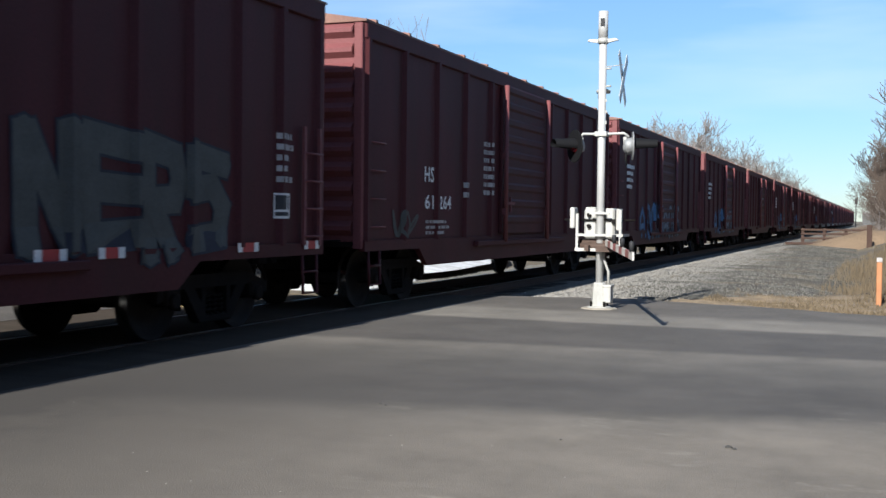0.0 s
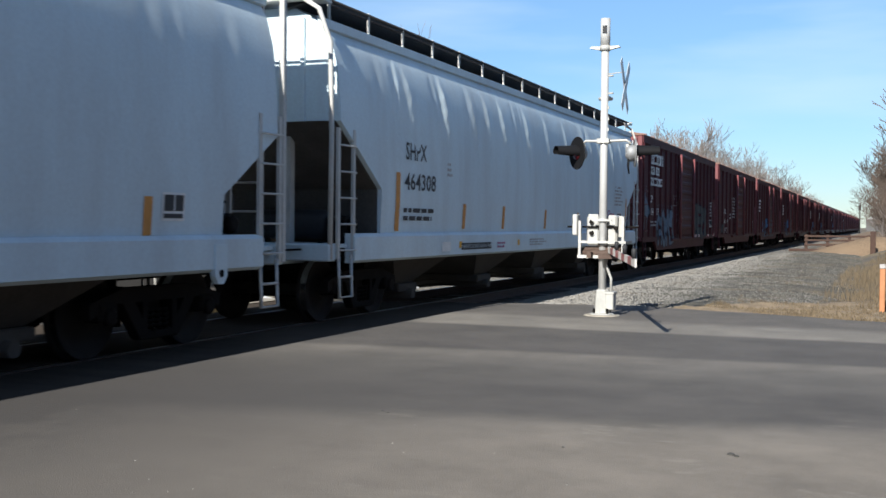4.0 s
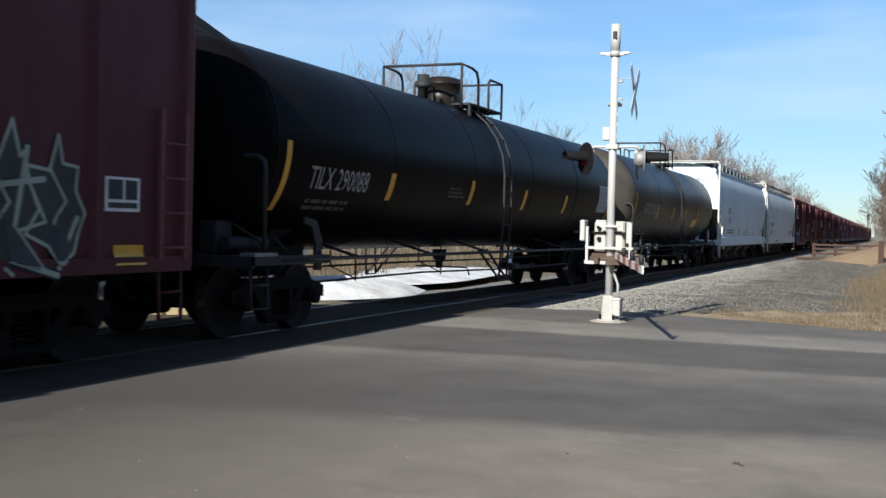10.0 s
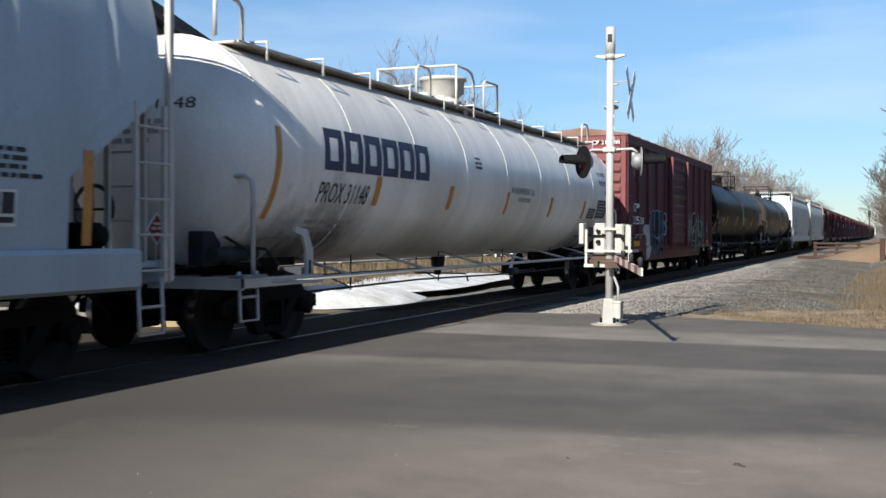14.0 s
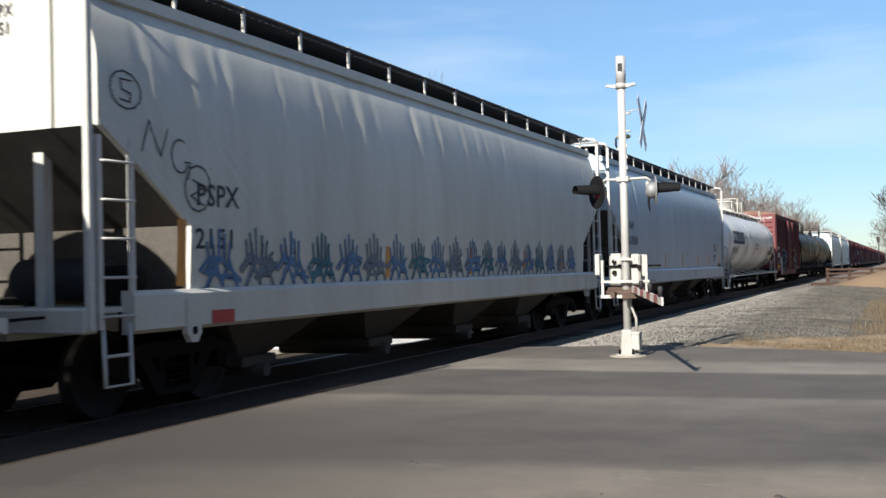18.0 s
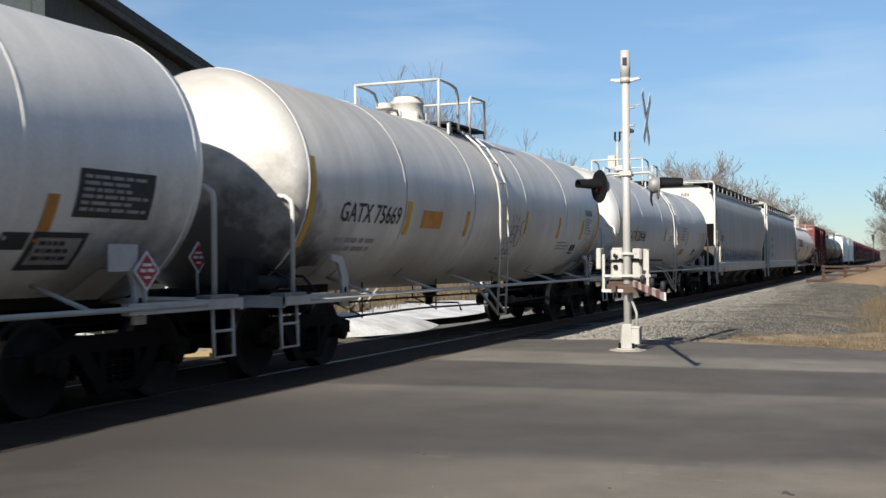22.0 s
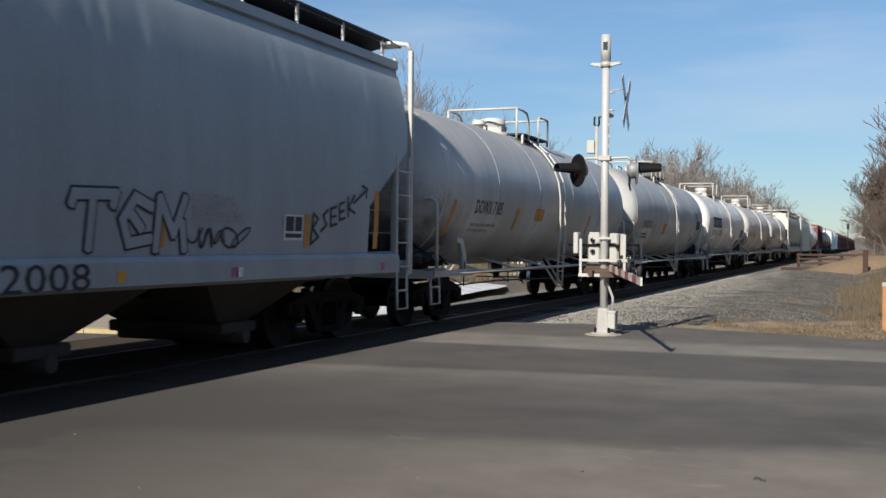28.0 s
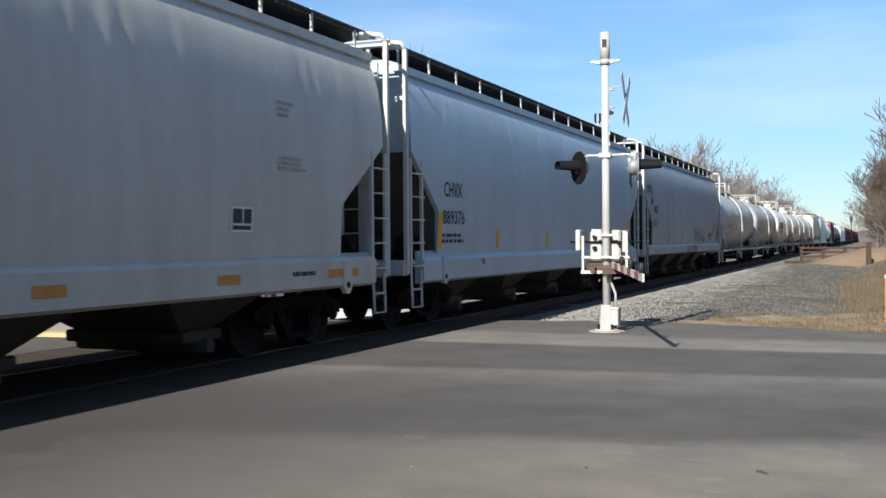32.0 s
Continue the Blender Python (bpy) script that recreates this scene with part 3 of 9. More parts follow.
def asphalt_mat():
    """Old road: paler polished lanes and dark tar lanes along x, dust on the shoulder, specks of chipping."""
    m = bpy.data.materials.new("asphalt")
    m.use_nodes = True
    n, l = m.node_tree.nodes, m.node_tree.links
    b = n["Principled BSDF"]
    tc = n.new("ShaderNodeTexCoord")
    wob = n.new("ShaderNodeTexNoise")
    wob.inputs["Scale"].default_value = 0.35
    wob.inputs["Detail"].default_value = 4
    l.new(tc.outputs["Object"], wob.inputs["Vector"])
    sep = n.new("ShaderNodeSeparateXYZ")
    l.new(tc.outputs["Object"], sep.inputs[0])
    w1 = n.new("ShaderNodeMath")
    w1.operation = "MULTIPLY_ADD"
    w1.inputs[1].default_value = 0.25
    l.new(wob.outputs["Fac"], w1.inputs[0])
    l.new(sep.outputs["Y"], w1.inputs[2])
    fan = n.new("ShaderNodeMath")  # the lanes fan out slightly from one another
    fan.operation = "MULTIPLY_ADD"
    fan.inputs[1].default_value = 0.03
    fan.inputs[2].default_value = -0.44
    l.new(sep.outputs["Y"], fan.inputs[0])
    slope = n.new("ShaderNodeMath")
    slope.operation = "MULTIPLY_ADD"
    l.new(sep.outputs["X"], slope.inputs[0])
    l.new(fan.outputs[0], slope.inputs[1])
    l.new(w1.outputs[0], slope.inputs[2])
    rr = n.new("ShaderNodeMapRange")
    rr.inputs["From Min"].default_value = 0
    rr.inputs["From Max"].default_value = 22
    l.new(slope.outputs[0], rr.inputs["Value"])
    ramp = n.new("ShaderNodeValToRGB")
    e = ramp.color_ramp.elements
    dusty, pale, dark, mid, thin = (0.158, 0.136, 0.110, 1), (0.158, 0.142, 0.119, 1), (0.071, 0.0625, 0.0545, 1), (0.088, 0.077, 0.065, 1), (0.123, 0.109, 0.092, 1)
    e[0].position, e[0].color = 0.0, dusty
    e[1].position, e[1].color = 1.0, mid
    for y, c in ((7.6, dusty), (8.2, (0.142, 0.124, 0.102, 1)), (8.72, dark), (9.8, dark), (10.7, (0.080, 0.071, 0.061, 1)), (11.5, (0.100, 0.089, 0.076, 1)), (12.02, thin), (12.25, thin), (12.42, dark), (14.8, dark), (15.02, pale), (16.2, pale), (16.7, mid)):
        k = e.new(y / 22)
        k.color = c
    l.new(rr.outputs["Result"], ramp.inputs["Fac"])
    g1 = n.new("ShaderNodeTexNoise")
    g1.inputs["Scale"].default_value = 95
    g1.inputs["Detail"].default_value = 2
    l.new(tc.outputs["Object"], g1.inputs["Vector"])
    g2 = n.new("ShaderNodeTexNoise")
    g2.inputs["Scale"].default_value = 2.0
    g2.inputs["Detail"].default_value = 6
    g2.inputs["Roughness"].default_value = 0.6
    streak = n.new("ShaderNodeMapping")
    streak.inputs["Scale"].default_value = (0.16, 1.1, 1)
    streak.inputs["Rotation"].default_value = (0, 0, radians(-6))
    l.new(tc.outputs["Object"], streak.inputs["Vector"])
    l.new(streak.outputs["Vector"], g2.inputs["Vector"])
    mr1 = n.new("ShaderNodeMapRange")
    mr1.inputs["From Min"].default_value, mr1.inputs["From Max"].default_value = 0.3, 0.7
    mr1.inputs["To Min"].default_value, mr1.inputs["To Max"].default_value = 0.82, 1.18
    l.new(g1.outputs["Fac"], mr1.inputs["Value"])
    mr2 = n.new("ShaderNodeMapRange")
    mr2.inputs["From Min"].default_value, mr2.inputs["From Max"].default_value = 0.3, 0.7
    mr2.inputs["To Min"].default_value, mr2.inputs["To Max"].default_value = 0.95, 1.05
    l.new(g2.outputs["Fac"], mr2.inputs["Value"])
    g3 = n.new("ShaderNodeTexNoise")
    g3.inputs["Scale"].default_value = 0.9
    g3.inputs["Detail"].default_value = 8
    g3.inputs["Roughness"].default_value = 0.7
    l.new(tc.outputs["Object"], g3.inputs["Vector"])
    mr3 = n.new("ShaderNodeMapRange")
    mr3.inputs["From Min"].default_value, mr3.inputs["From Max"].default_value = 0.35, 0.65
    mr3.inputs["To Min"].default_value, mr3.inputs["To Max"].default_value = 0.78, 1.20
    l.new(g3.outputs["Fac"], mr3.inputs["Value"])
    last = ramp.outputs["Color"]
    for f in (mr1, mr2, mr3):
        mx = n.new("ShaderNodeMix")
        mx.data_type, mx.blend_type = "RGBA", "MULTIPLY"
        mx.inputs[0].default_value = 1.0
        l.new(last, mx.inputs[6])
        l.new(f.outputs["Result"], mx.inputs[7])
        last = mx.outputs[2]
    vor = n.new("ShaderNodeTexVoronoi")
    vor.inputs["Scale"].default_value = 3.1
    l.new(tc.outputs["Object"], vor.inputs["Vector"])
    sp = n.new("ShaderNodeMapRange")
    sp.inputs["From Min"].default_value, sp.inputs["From Max"].default_value = 0.016, 0.009
    sp.inputs["To Max"].default_value = 0.45
    l.new(vor.outputs["Distance"], sp.inputs["Value"])
    ms = n.new("ShaderNodeMix")
    ms.data_type = "RGBA"
    ms.inputs[7].default_value = (0.42, 0.40, 0.36, 1)
    l.new(sp.outputs["Result"], ms.inputs[0])
    l.new(last, ms.inputs[6])
    sm = n.new("ShaderNodeMapping")
    sm.inputs["Scale"].default_value = (0.45, 1.0, 1)
    l.new(tc.outputs["Object"], sm.inputs["Vector"])
    sn = n.new("ShaderNodeTexNoise")
    sn.inputs["Scale"].default_value = 5.5
    sn.inputs["Detail"].default_value = 7
    sn.inputs["Roughness"].default_value = 0.72
    l.new(sm.outputs["Vector"], sn.inputs["Vector"])
    sr = n.new("ShaderNodeMapRange")
    sr.inputs["From Min"].default_value, sr.inputs["From Max"].default_value = 0.54, 0.66
    sr.inputs["To Max"].default_value = 0.75
    l.new(sn.outputs["Fac"], sr.inputs["Value"])
    mu = n.new("ShaderNodeMix")  # pale scuffs of dried dust
    mu.data_type = "RGBA"
    mu.inputs[7].default_value = (0.25, 0.225, 0.185, 1)
    cl = n.new("ShaderNodeTexNoise")  # the scuffs lie in clusters
    cl.inputs["Scale"].default_value = 0.75
    cl.inputs["Detail"].default_value = 4
    l.new(tc.outputs["Object"], cl.inputs["Vector"])
    cr = n.new("ShaderNodeMapRange")
    cr.inputs["From Min"].default_value, cr.inputs["From Max"].default_value = 0.46, 0.62
    l.new(cl.outputs["Fac"], cr.inputs["Value"])
    cm = n.new("ShaderNodeMath")
    cm.operation = "MULTIPLY"
    l.new(sr.outputs["Result"], cm.inputs[0])
    l.new(cr.outputs["Result"], cm.inputs[1])
    near = n.new("ShaderNodeMapRange")  # traffic keeps the lanes clean: dust stays on the shoulder
    near.inputs["From Min"].default_value, near.inputs["From Max"].default_value = 8.9, 8.1
    near.inputs["To Min"].default_value = 0.12
    l.new(slope.outputs[0], near.inputs["Value"])
    cn = n.new("ShaderNodeMath")
    cn.operation = "MULTIPLY"
    l.new(cm.outputs[0], cn.inputs[0])
    l.new(near.outputs["Result"], cn.inputs[1])
    l.new(cn.outputs[0], mu.inputs[0])
    l.new(ms.outputs[2], mu.inputs[6])
    ox = n.new("ShaderNodeMapRange")  # darkening painted in towards the near left corner of the view, like a vignette
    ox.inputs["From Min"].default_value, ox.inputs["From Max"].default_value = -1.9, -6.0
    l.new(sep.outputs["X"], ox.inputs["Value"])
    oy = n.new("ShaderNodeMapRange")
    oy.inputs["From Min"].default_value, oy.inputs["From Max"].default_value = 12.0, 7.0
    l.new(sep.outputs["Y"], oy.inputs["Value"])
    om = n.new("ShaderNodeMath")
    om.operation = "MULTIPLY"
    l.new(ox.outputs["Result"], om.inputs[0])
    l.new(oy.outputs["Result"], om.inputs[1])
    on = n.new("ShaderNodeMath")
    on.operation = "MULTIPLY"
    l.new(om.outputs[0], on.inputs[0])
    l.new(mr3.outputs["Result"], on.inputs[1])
    corner_shade = n.new("ShaderNodeMix")
    corner_shade.data_type = "RGBA"
    corner_shade.inputs[7].default_value = (0.045, 0.039, 0.034, 1)
    l.new(on.outputs[0], corner_shade.inputs[0])
    l.new(mu.outputs[2], corner_shade.inputs[6])
    l.new(corner_shade.outputs[2], b.inputs["Base Color"])
    b.inputs["Roughness"].default_value = 0.82
    bp = n.new("ShaderNodeBump")
    bp.inputs["Strength"].default_value = 0.35
    bp.inputs["Distance"].default_value = 0.01
    l.new(g1.outputs["Fac"], bp.inputs["Height"])
    l.new(bp.outputs["Normal"], b.inputs["Normal"])
    return m


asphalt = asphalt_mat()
earth = ground_mat()


def smooth(a, b, v):
    t = min(1.0, max(0.0, (v - a) / (b - a)))
    return t * t * (3 - 2 * t)


def ground_z(x, y):
    """Height of the open ground: level by the road, a shallow ditch beside the track, a bank to the far right."""
    z = -0.07 - 0.45 * smooth(19.0, 23, y) * smooth(-13.5, -11.5, x) * (1 - smooth(-1.5, 0.8, x))
    z += 0.42 * smooth(46, 61, y) * smooth(-5.8, -4.0, x)
    z += 0.35 * smooth(20, 26, y) * smooth(-0.5, 3.0, x)
    if x < -11:
        z += 0.25 * smooth(-11, -16, x) * smooth(17, 22, y)
    z += 0.05 * noise.noise(Vector((x * 0.5, y * 0.5, 0))) * smooth(18.8, 21, abs(y))
    return z


xs = [-2500, -900, -300, -120, -60] + [-40 + i * 1.0 for i in range(62)] + [30, 60, 150, 400, 1200, 2500]
ys = [-400, -100, -30, -14] + [-6 + i * 4.0 for i in range(6)] + [18.0 + i * 0.8 for i in range(70)] + [76 + i * 6 for i in range(22)] + [220, 280, 400, 700, 1400, 3000]
rows = [[(x, y, ground_z(x, y) if -60 < x < 60 and -14 < y < 400 else -0.10) for x in xs] for y in ys]
solid("ground", Shape().grid(rows), earth, "bare winter ground with dead turf and gravel", "ground", kind="structure")

# road slab on this side of the track, with a slightly ragged far edge
EDGE = ((-6.85, 18.95), (-5.4, 19.40), (-4.0, 19.62), (-2.4, 19.08), (-1.25, 18.65), (0.0, 18.15), (4.0, 16.6), (52.7, 15.5))


def road_edge(x):
    """How far the asphalt reaches along y; it narrows to the right of the signal."""
    for (a, b), (c, d) in zip(EDGE, EDGE[1:]):
        if x <= c:
            return b + (d - b) * (x - a) / (c - a) + 0.05 * math.sin(x * 2.6) + 0.04 * math.sin(x * 6.2 + 1)
    return EDGE[-1][1]


edge = [(-6.54 + i * 0.5, road_edge(-6.54 + i * 0.5)) for i in range(119)]
road = Shape().prism([(-6.54, -14), (52.46, -14)] + edge[::-1], "z", -0.30, 0.0)
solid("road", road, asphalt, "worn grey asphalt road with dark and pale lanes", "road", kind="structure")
far_road = Shape().prism([(-60, -14), (-10.75, -14), (-10.75, 14.0), (-60, 14.0)], "z", -0.30, 0.0)
solid("road_beyond", far_road, asphalt, "asphalt road beyond the track", "road", kind="structure")
# asphalt colour lowered beside the rails, to deepen the train's shade
panel_shade = mat("shade_dark_asphalt", (0.048, 0.037, 0.028), 0.95, 0, 0.4, 2.0, 60, 0.25, (0.4, 2.5, 1), dirt=(0.055, 0.044, 0.034), dirt_amt=0.7, gloss=0.15)
for x0, x1, y1, z in ((-7.58, -6.54, 18.9, -0.004), (-10.75, -9.30, 17.5, -0.004), (-9.08, -7.80, 18.4, -0.006)):
    solid("crossing_panel", Shape().box(x0, -14, -0.3, x1, y1, z), panel_shade, "asphalt filling beside the rails, toned dark for the train's shade", "level crossing", kind="structure")

# rails, sleepers, ballast bed
track = thing("railway_track", "single railway track on timber sleepers", "railway track", kind="structure")
for k in (-1, 1):
    x = TRACK_X + k * 0.7525
    r = Shape().prism([(x - 0.07, -0.17), (x + 0.07, -0.17), (x + 0.07, -0.155), (x + 0.012, -0.13), (x + 0.012, -0.05), (x + 0.036, -0.035), (x + 0.036, -0.004), (x - 0.036, -0.004), (x - 0.036, -0.035), (x - 0.012, -0.05), (x - 0.012, -0.13), (x - 0.07, -0.155)], "y", -120, 900)
    rail = part("rail", r, rail_side, track, "rusty steel rail")
    part("running_surface", Shape().box(x - 0.033, -120, -0.006, x + 0.033, 900, 0.0), rail_top, rail, "polished rail head")
BED = ((-13.0, -0.48), (-12.0, -0.34), (-11.0, -0.25), (-10.2, -0.18), (-9.0, -0.20), (-7.9, -0.20), (-6.7, -0.17), (-6.1, -0.13), (-5.3, -0.11), (-4.4, -0.11), (-3.4, -0.13), (-2.4, -0.17), (-1.4, -0.24), (-0.5, -0.36), (0.2, -0.62))


def bed_z(x):
    for (a, b), (c, d) in zip(BED, BED[1:]):
        if a <= x <= c:
            return b + (d - b) * (x - a) / (c - a)
    return -0.6


bed = []
for y in [-120, -15] + [19.0 + i * 0.4 for i in range(80)] + [52 + i * 4 for i in range(40)] + [300, 900]:
    drop = 0.20 * (1 - smooth(18.9, 20.4, y)) if y > 0 else 0
    bed.append([(a, y, b - (drop if a > -6.3 else 0) + 0.25 * smooth(46, 61, y) * smooth(-5.8, -4.0, a) + 0.035 * noise.noise(Vector((a * 1.7, y * 1.3, 4)))) for a, b in BED])


def ballast_mat():
    """Crushed stone: each stone its own grey, clean and pale by the track, dirtier and mossy away from it."""
    m = bpy.data.materials.new("ballast_gravel")
    m.use_nodes = True
    n, l = m.node_tree.nodes, m.node_tree.links
    b = n["Principled BSDF"]
    b.inputs["Roughness"].default_value = 0.95
    tc = n.new("ShaderNodeTexCoord")
    vor = n.new("ShaderNodeTexVoronoi")
    vor.inputs["Scale"].default_value = 26
    l.new(tc.outputs["Object"], vor.inputs["Vector"])
    val = n.new("ShaderNodeSeparateColor")
    l.new(vor.outputs["Color"], val.inputs[0])
    big = n.new("ShaderNodeTexNoise")
    big.inputs["Scale"].default_value = 0.9
    big.inputs["Detail"].default_value = 6
    l.new(tc.outputs["Object"], big.inputs["Vector"])
    sep = n.new("ShaderNodeSeparateXYZ")
    l.new(tc.outputs["Object"], sep.inputs[0])
    far = n.new("ShaderNodeMapRange")
    far.inputs["From Min"].default_value, far.inputs["From Max"].default_value = -6.2, -3.4
    l.new(sep.outputs["X"], far.inputs["Value"])
    sh = n.new("ShaderNodeMath")
    sh.operation = "MULTIPLY_ADD"
    sh.inputs[1].default_value = 2.4
    sh.inputs[2].default_value = -1.2
    l.new(big.outputs["Fac"], sh.inputs[0])
    ad = n.new("ShaderNodeMath")
    ad.use_clamp = True
    l.new(far.outputs["Result"], ad.inputs[0])
    l.new(sh.outputs[0], ad.inputs[1])
    clean = n.new("ShaderNodeMix")
    clean.data_type = "RGBA"
    clean.inputs[6].default_value = (0.235, 0.220, 0.195, 1)
    clean.inputs[7].default_value = (0.088, 0.080, 0.061, 1)
    l.new(ad.outputs[0], clean.inputs[0])
    tone = n.new("ShaderNodeMapRange")
    tone.inputs["To Min"].default_value, tone.inputs["To Max"].default_value = 0.42, 1.30
    l.new(val.outputs[0], tone.inputs["Value"])
    mul = n.new("ShaderNodeMix")
    mul.data_type, mul.blend_type = "RGBA", "MULTIPLY"
    mul.inputs[0].default_value = 1.0
    l.new(clean.outputs[2], mul.inputs[6])
    l.new(tone.outputs["Result"], mul.inputs[7])
    gn = n.new("ShaderNodeTexNoise")
    gn.inputs["Scale"].default_value = 0.55
    gn.inputs["Detail"].default_value = 5
    l.new(tc.outputs["Object"], gn.inputs["Vector"])
    gr = n.new("ShaderNodeMapRange")
    gr.inputs["From Min"].default_value, gr.inputs["From Max"].default_value = 0.5, 0.72
    gr.inputs["To Max"].default_value = 0.55
    l.new(gn.outputs["Fac"], gr.inputs["Value"])
    tan = n.new("ShaderNodeMix")
    tan.data_type = "RGBA"
    tan.inputs[7].default_value = (0.20, 0.152, 0.095, 1)
    l.new(gr.outputs["Result"], tan.inputs[0])
    l.new(mul.outputs[2], tan.inputs[6])
    l.new(tan.outputs[2], b.inputs["Base Color"])
    bp = n.new("ShaderNodeBump")
    bp.inputs["Strength"].default_value = 1.0
    bp.inputs["Distance"].default_value = 0.05
    bp.invert = True
    l.new(vor.outputs["Distance"], bp.inputs["Height"])
    l.new(bp.outputs["Normal"], b.inputs["Normal"])
    return m


ballast = ballast_mat()
solid("ballast_bed", Shape().grid(bed), ballast, "bed of grey crushed-stone ballast", "ballast", kind="stuff")
tie = Shape().box(-1.30, -0.115, -0.36, 1.30, 0.115, -0.165, 0.012).mesh("sleeper", tie_wood)
for i in range(140):
    part("sleeper", tie, tie_wood, track, at=pose(TRACK_X + random.uniform(-0.04, 0.04), 19.6 + i * 0.56, 0, 0, 0, random.uniform(-0.8, 0.8)))

# ---- crossing signal ----
def crossing_signal(x, y):
    sig = thing("crossing_signal", "aluminium railway crossing signal mast with hooded flashing lights", "crossing signal", at=pose(x, y, 0))
    mast = Shape().lathe([(0.12, 0.062), (4.74, 0.062)], 20, "z").lathe([(4.28, 0.078), (4.74, 0.078)], 20, "z")
    part("mast", mast, mast_alu, sig, "round aluminium mast")
    part("mast_cap", Shape().box(-0.025, -0.09, 4.50, 0.04, -0.072, 4.62), black_fit, sig)
    part("finial_collar", Shape().lathe([(4.23, 0.085), (4.31, 0.085)], 16, "z").prism([(-0.25, 4.275), (-0.22, 4.305), (-0.08, 4.30), (-0.08, 4.24)], "y", -0.03, 0.03).prism([(0.25, 4.275), (0.22, 4.305), (0.08, 4.30), (0.08, 4.24)], "y", -0.03, 0.03), mast_cast, sig, "cast collar with two ears")
    base = Shape().lathe([(0.0, 0.20), (0.03, 0.20), (0.05, 0.13), (0.40, 0.10), (0.42, 0.085)], 8, "z", smooth=False)
    part("base", base, mast_cast, sig, "flared cast base")
    for i in range(4):
        a = math.pi / 4 + i * math.pi / 2
        part("anchor_bolt", kept("anchor", lambda: Shape().lathe([(0, 0.02), (0.09, 0.02)], 6, "z").mesh("anchor_bolt", truck_steel)), truck_steel, sig, at=pose(0.15 * math.cos(a), 0.15 * math.sin(a), 0.03))
    part("junction_box", Shape().box(0.08, -0.10, 0.10, 0.205, 0.10, 0.38, 0.012).box(0.07, -0.11, 0.35, 0.215, 0.11, 0.39, 0.008), mast_cast, sig, "small base junction box")
    part("conduit", Shape().path([(0.15, -0.02, 0.37), (0.15, -0.03, 0.60), (0.07, -0.05, 0.82), (0.09, -0.05, 1.0)], 0.022, 7), mast_cast, sig, "bent conduit")
    part("concrete_pad", Shape().lathe([(-0.02, 0.30), (0.012, 0.29), (0.02, 0.26), (0.021, 0.02)], 11, "z", smooth=False), concrete, sig, "small concrete pad")
    # gate mechanism: back box, carrier frame, counterweight arms
    gate = part("gate_mechanism", Shape().box(-0.29, 0.08, 1.12, -0.08, 0.36, 1.60, 0.03).box(0.04, 0.08, 1.12, 0.21, 0.34, 1.61, 0.03).box(-0.1, 0.14, 1.15, 0.06, 0.30, 1.45), mast_cast, sig, "weathered gate mechanism housing")
    part("mechanism_lid", Shape().box(-0.27, 0.10, 1.59, -0.10, 0.34, 1.625, 0.01), mast_cast, gate)
    for lx, lz in ((-0.2, 1.50), (-0.2, 1.32), (0.2, 1.40)):
        part("lock_boss", kept("lock_boss", lambda: Shape().lathe([(0.0, 0.035), (-0.05, 0.035)], 10, "y").mesh("lock_boss", truck_steel)), truck_steel, gate, at=pose(lx, 0.08, lz))
    part("carrier_frame", Shape().box(-0.37, -0.14, 1.16, 0.40, -0.06, 1.20).box(-0.38, -0.14, 0.92, 0.37, -0.06, 0.97).box(-0.37, -0.13, 0.92, -0.33, -0.07, 1.52).box(0.33, -0.13, 0.92, 0.37, -0.07, 1.58).box(-0.37, -0.10, 1.16, -0.33, 0.34, 1.20).box(0.36, -0.10, 1.16, 0.40, 0.34, 1.20), mast_cast, sig, "pale steel carrier frame")
    part("counterweight", Shape().box(-0.49, -0.06, 1.28, -0.41, 0.16, 1.62, 0.015), mast_cast, sig, "counterweight plate")
    part("counterweight", Shape().box(0.25, 0.0, 1.25, 0.32, 0.2, 1.60, 0.015), mast_cast, sig, "counterweight plate")
    part("drive_shaft", Shape().path([(-0.60, 0.05, 1.42), (0.55, 0.05, 1.42)], 0.016, 7), truck_steel, sig)
    part("mast_clamp", Shape().lathe([(1.50, 0.085), (1.55, 0.085)], 14, "z").box(-0.16, -0.10, 1.51, 0.16, -0.06, 1.54), mast_cast, sig)
    part("mast_clamp", Shape().lathe([(1.12, 0.085), (1.17, 0.085)], 14, "z"), mast_cast, sig)
    part("rusty_linkage", Shape().box(-0.30, -0.03, 1.00, 0.30, 0.12, 1.11, 0.02).lathe([(-0.3, 0.05), (0.3, 0.05)], 8, "x", (0, -0.08, 1.0)), rail_side, sig, "rusty gate linkage")
    part("arm_pivot", Shape().lathe([(-0.2, 0.07), (0.3, 0.07)], 12, "x", (0, 0.0, 1.0)).box(-0.2, -0.25, 0.93, -0.13, 0.2, 1.02).box(0.0, -0.3, 0.92, 0.3, 0.1, 0.99), rail_side, sig, "rusty gate arm pivot")
    # lowered gate arm towards the road, red and white
    a, b = Vector((0.12, -0.1, 1.06)), Vector((1.33, -3.78, 0.98))
    d = (b - a) / 9
    side = Vector((d.y, -d.x, 0)).normalized() * 0.012
    arm = part("gate_arm", Shape().path([a, b], 0.012, 5), mast_cast, sig, "lowered gate arm with red and white bands")
    for i in range(9):
        p, q = a + d * i, a + d * (i + 1)
        s = Shape()
        vs = []
        for c in (p, q):
            for k in (-1, 1):
                for z in (-0.05, 0.05):
                    vs.append(c + side * k + Vector((0, 0, z)))
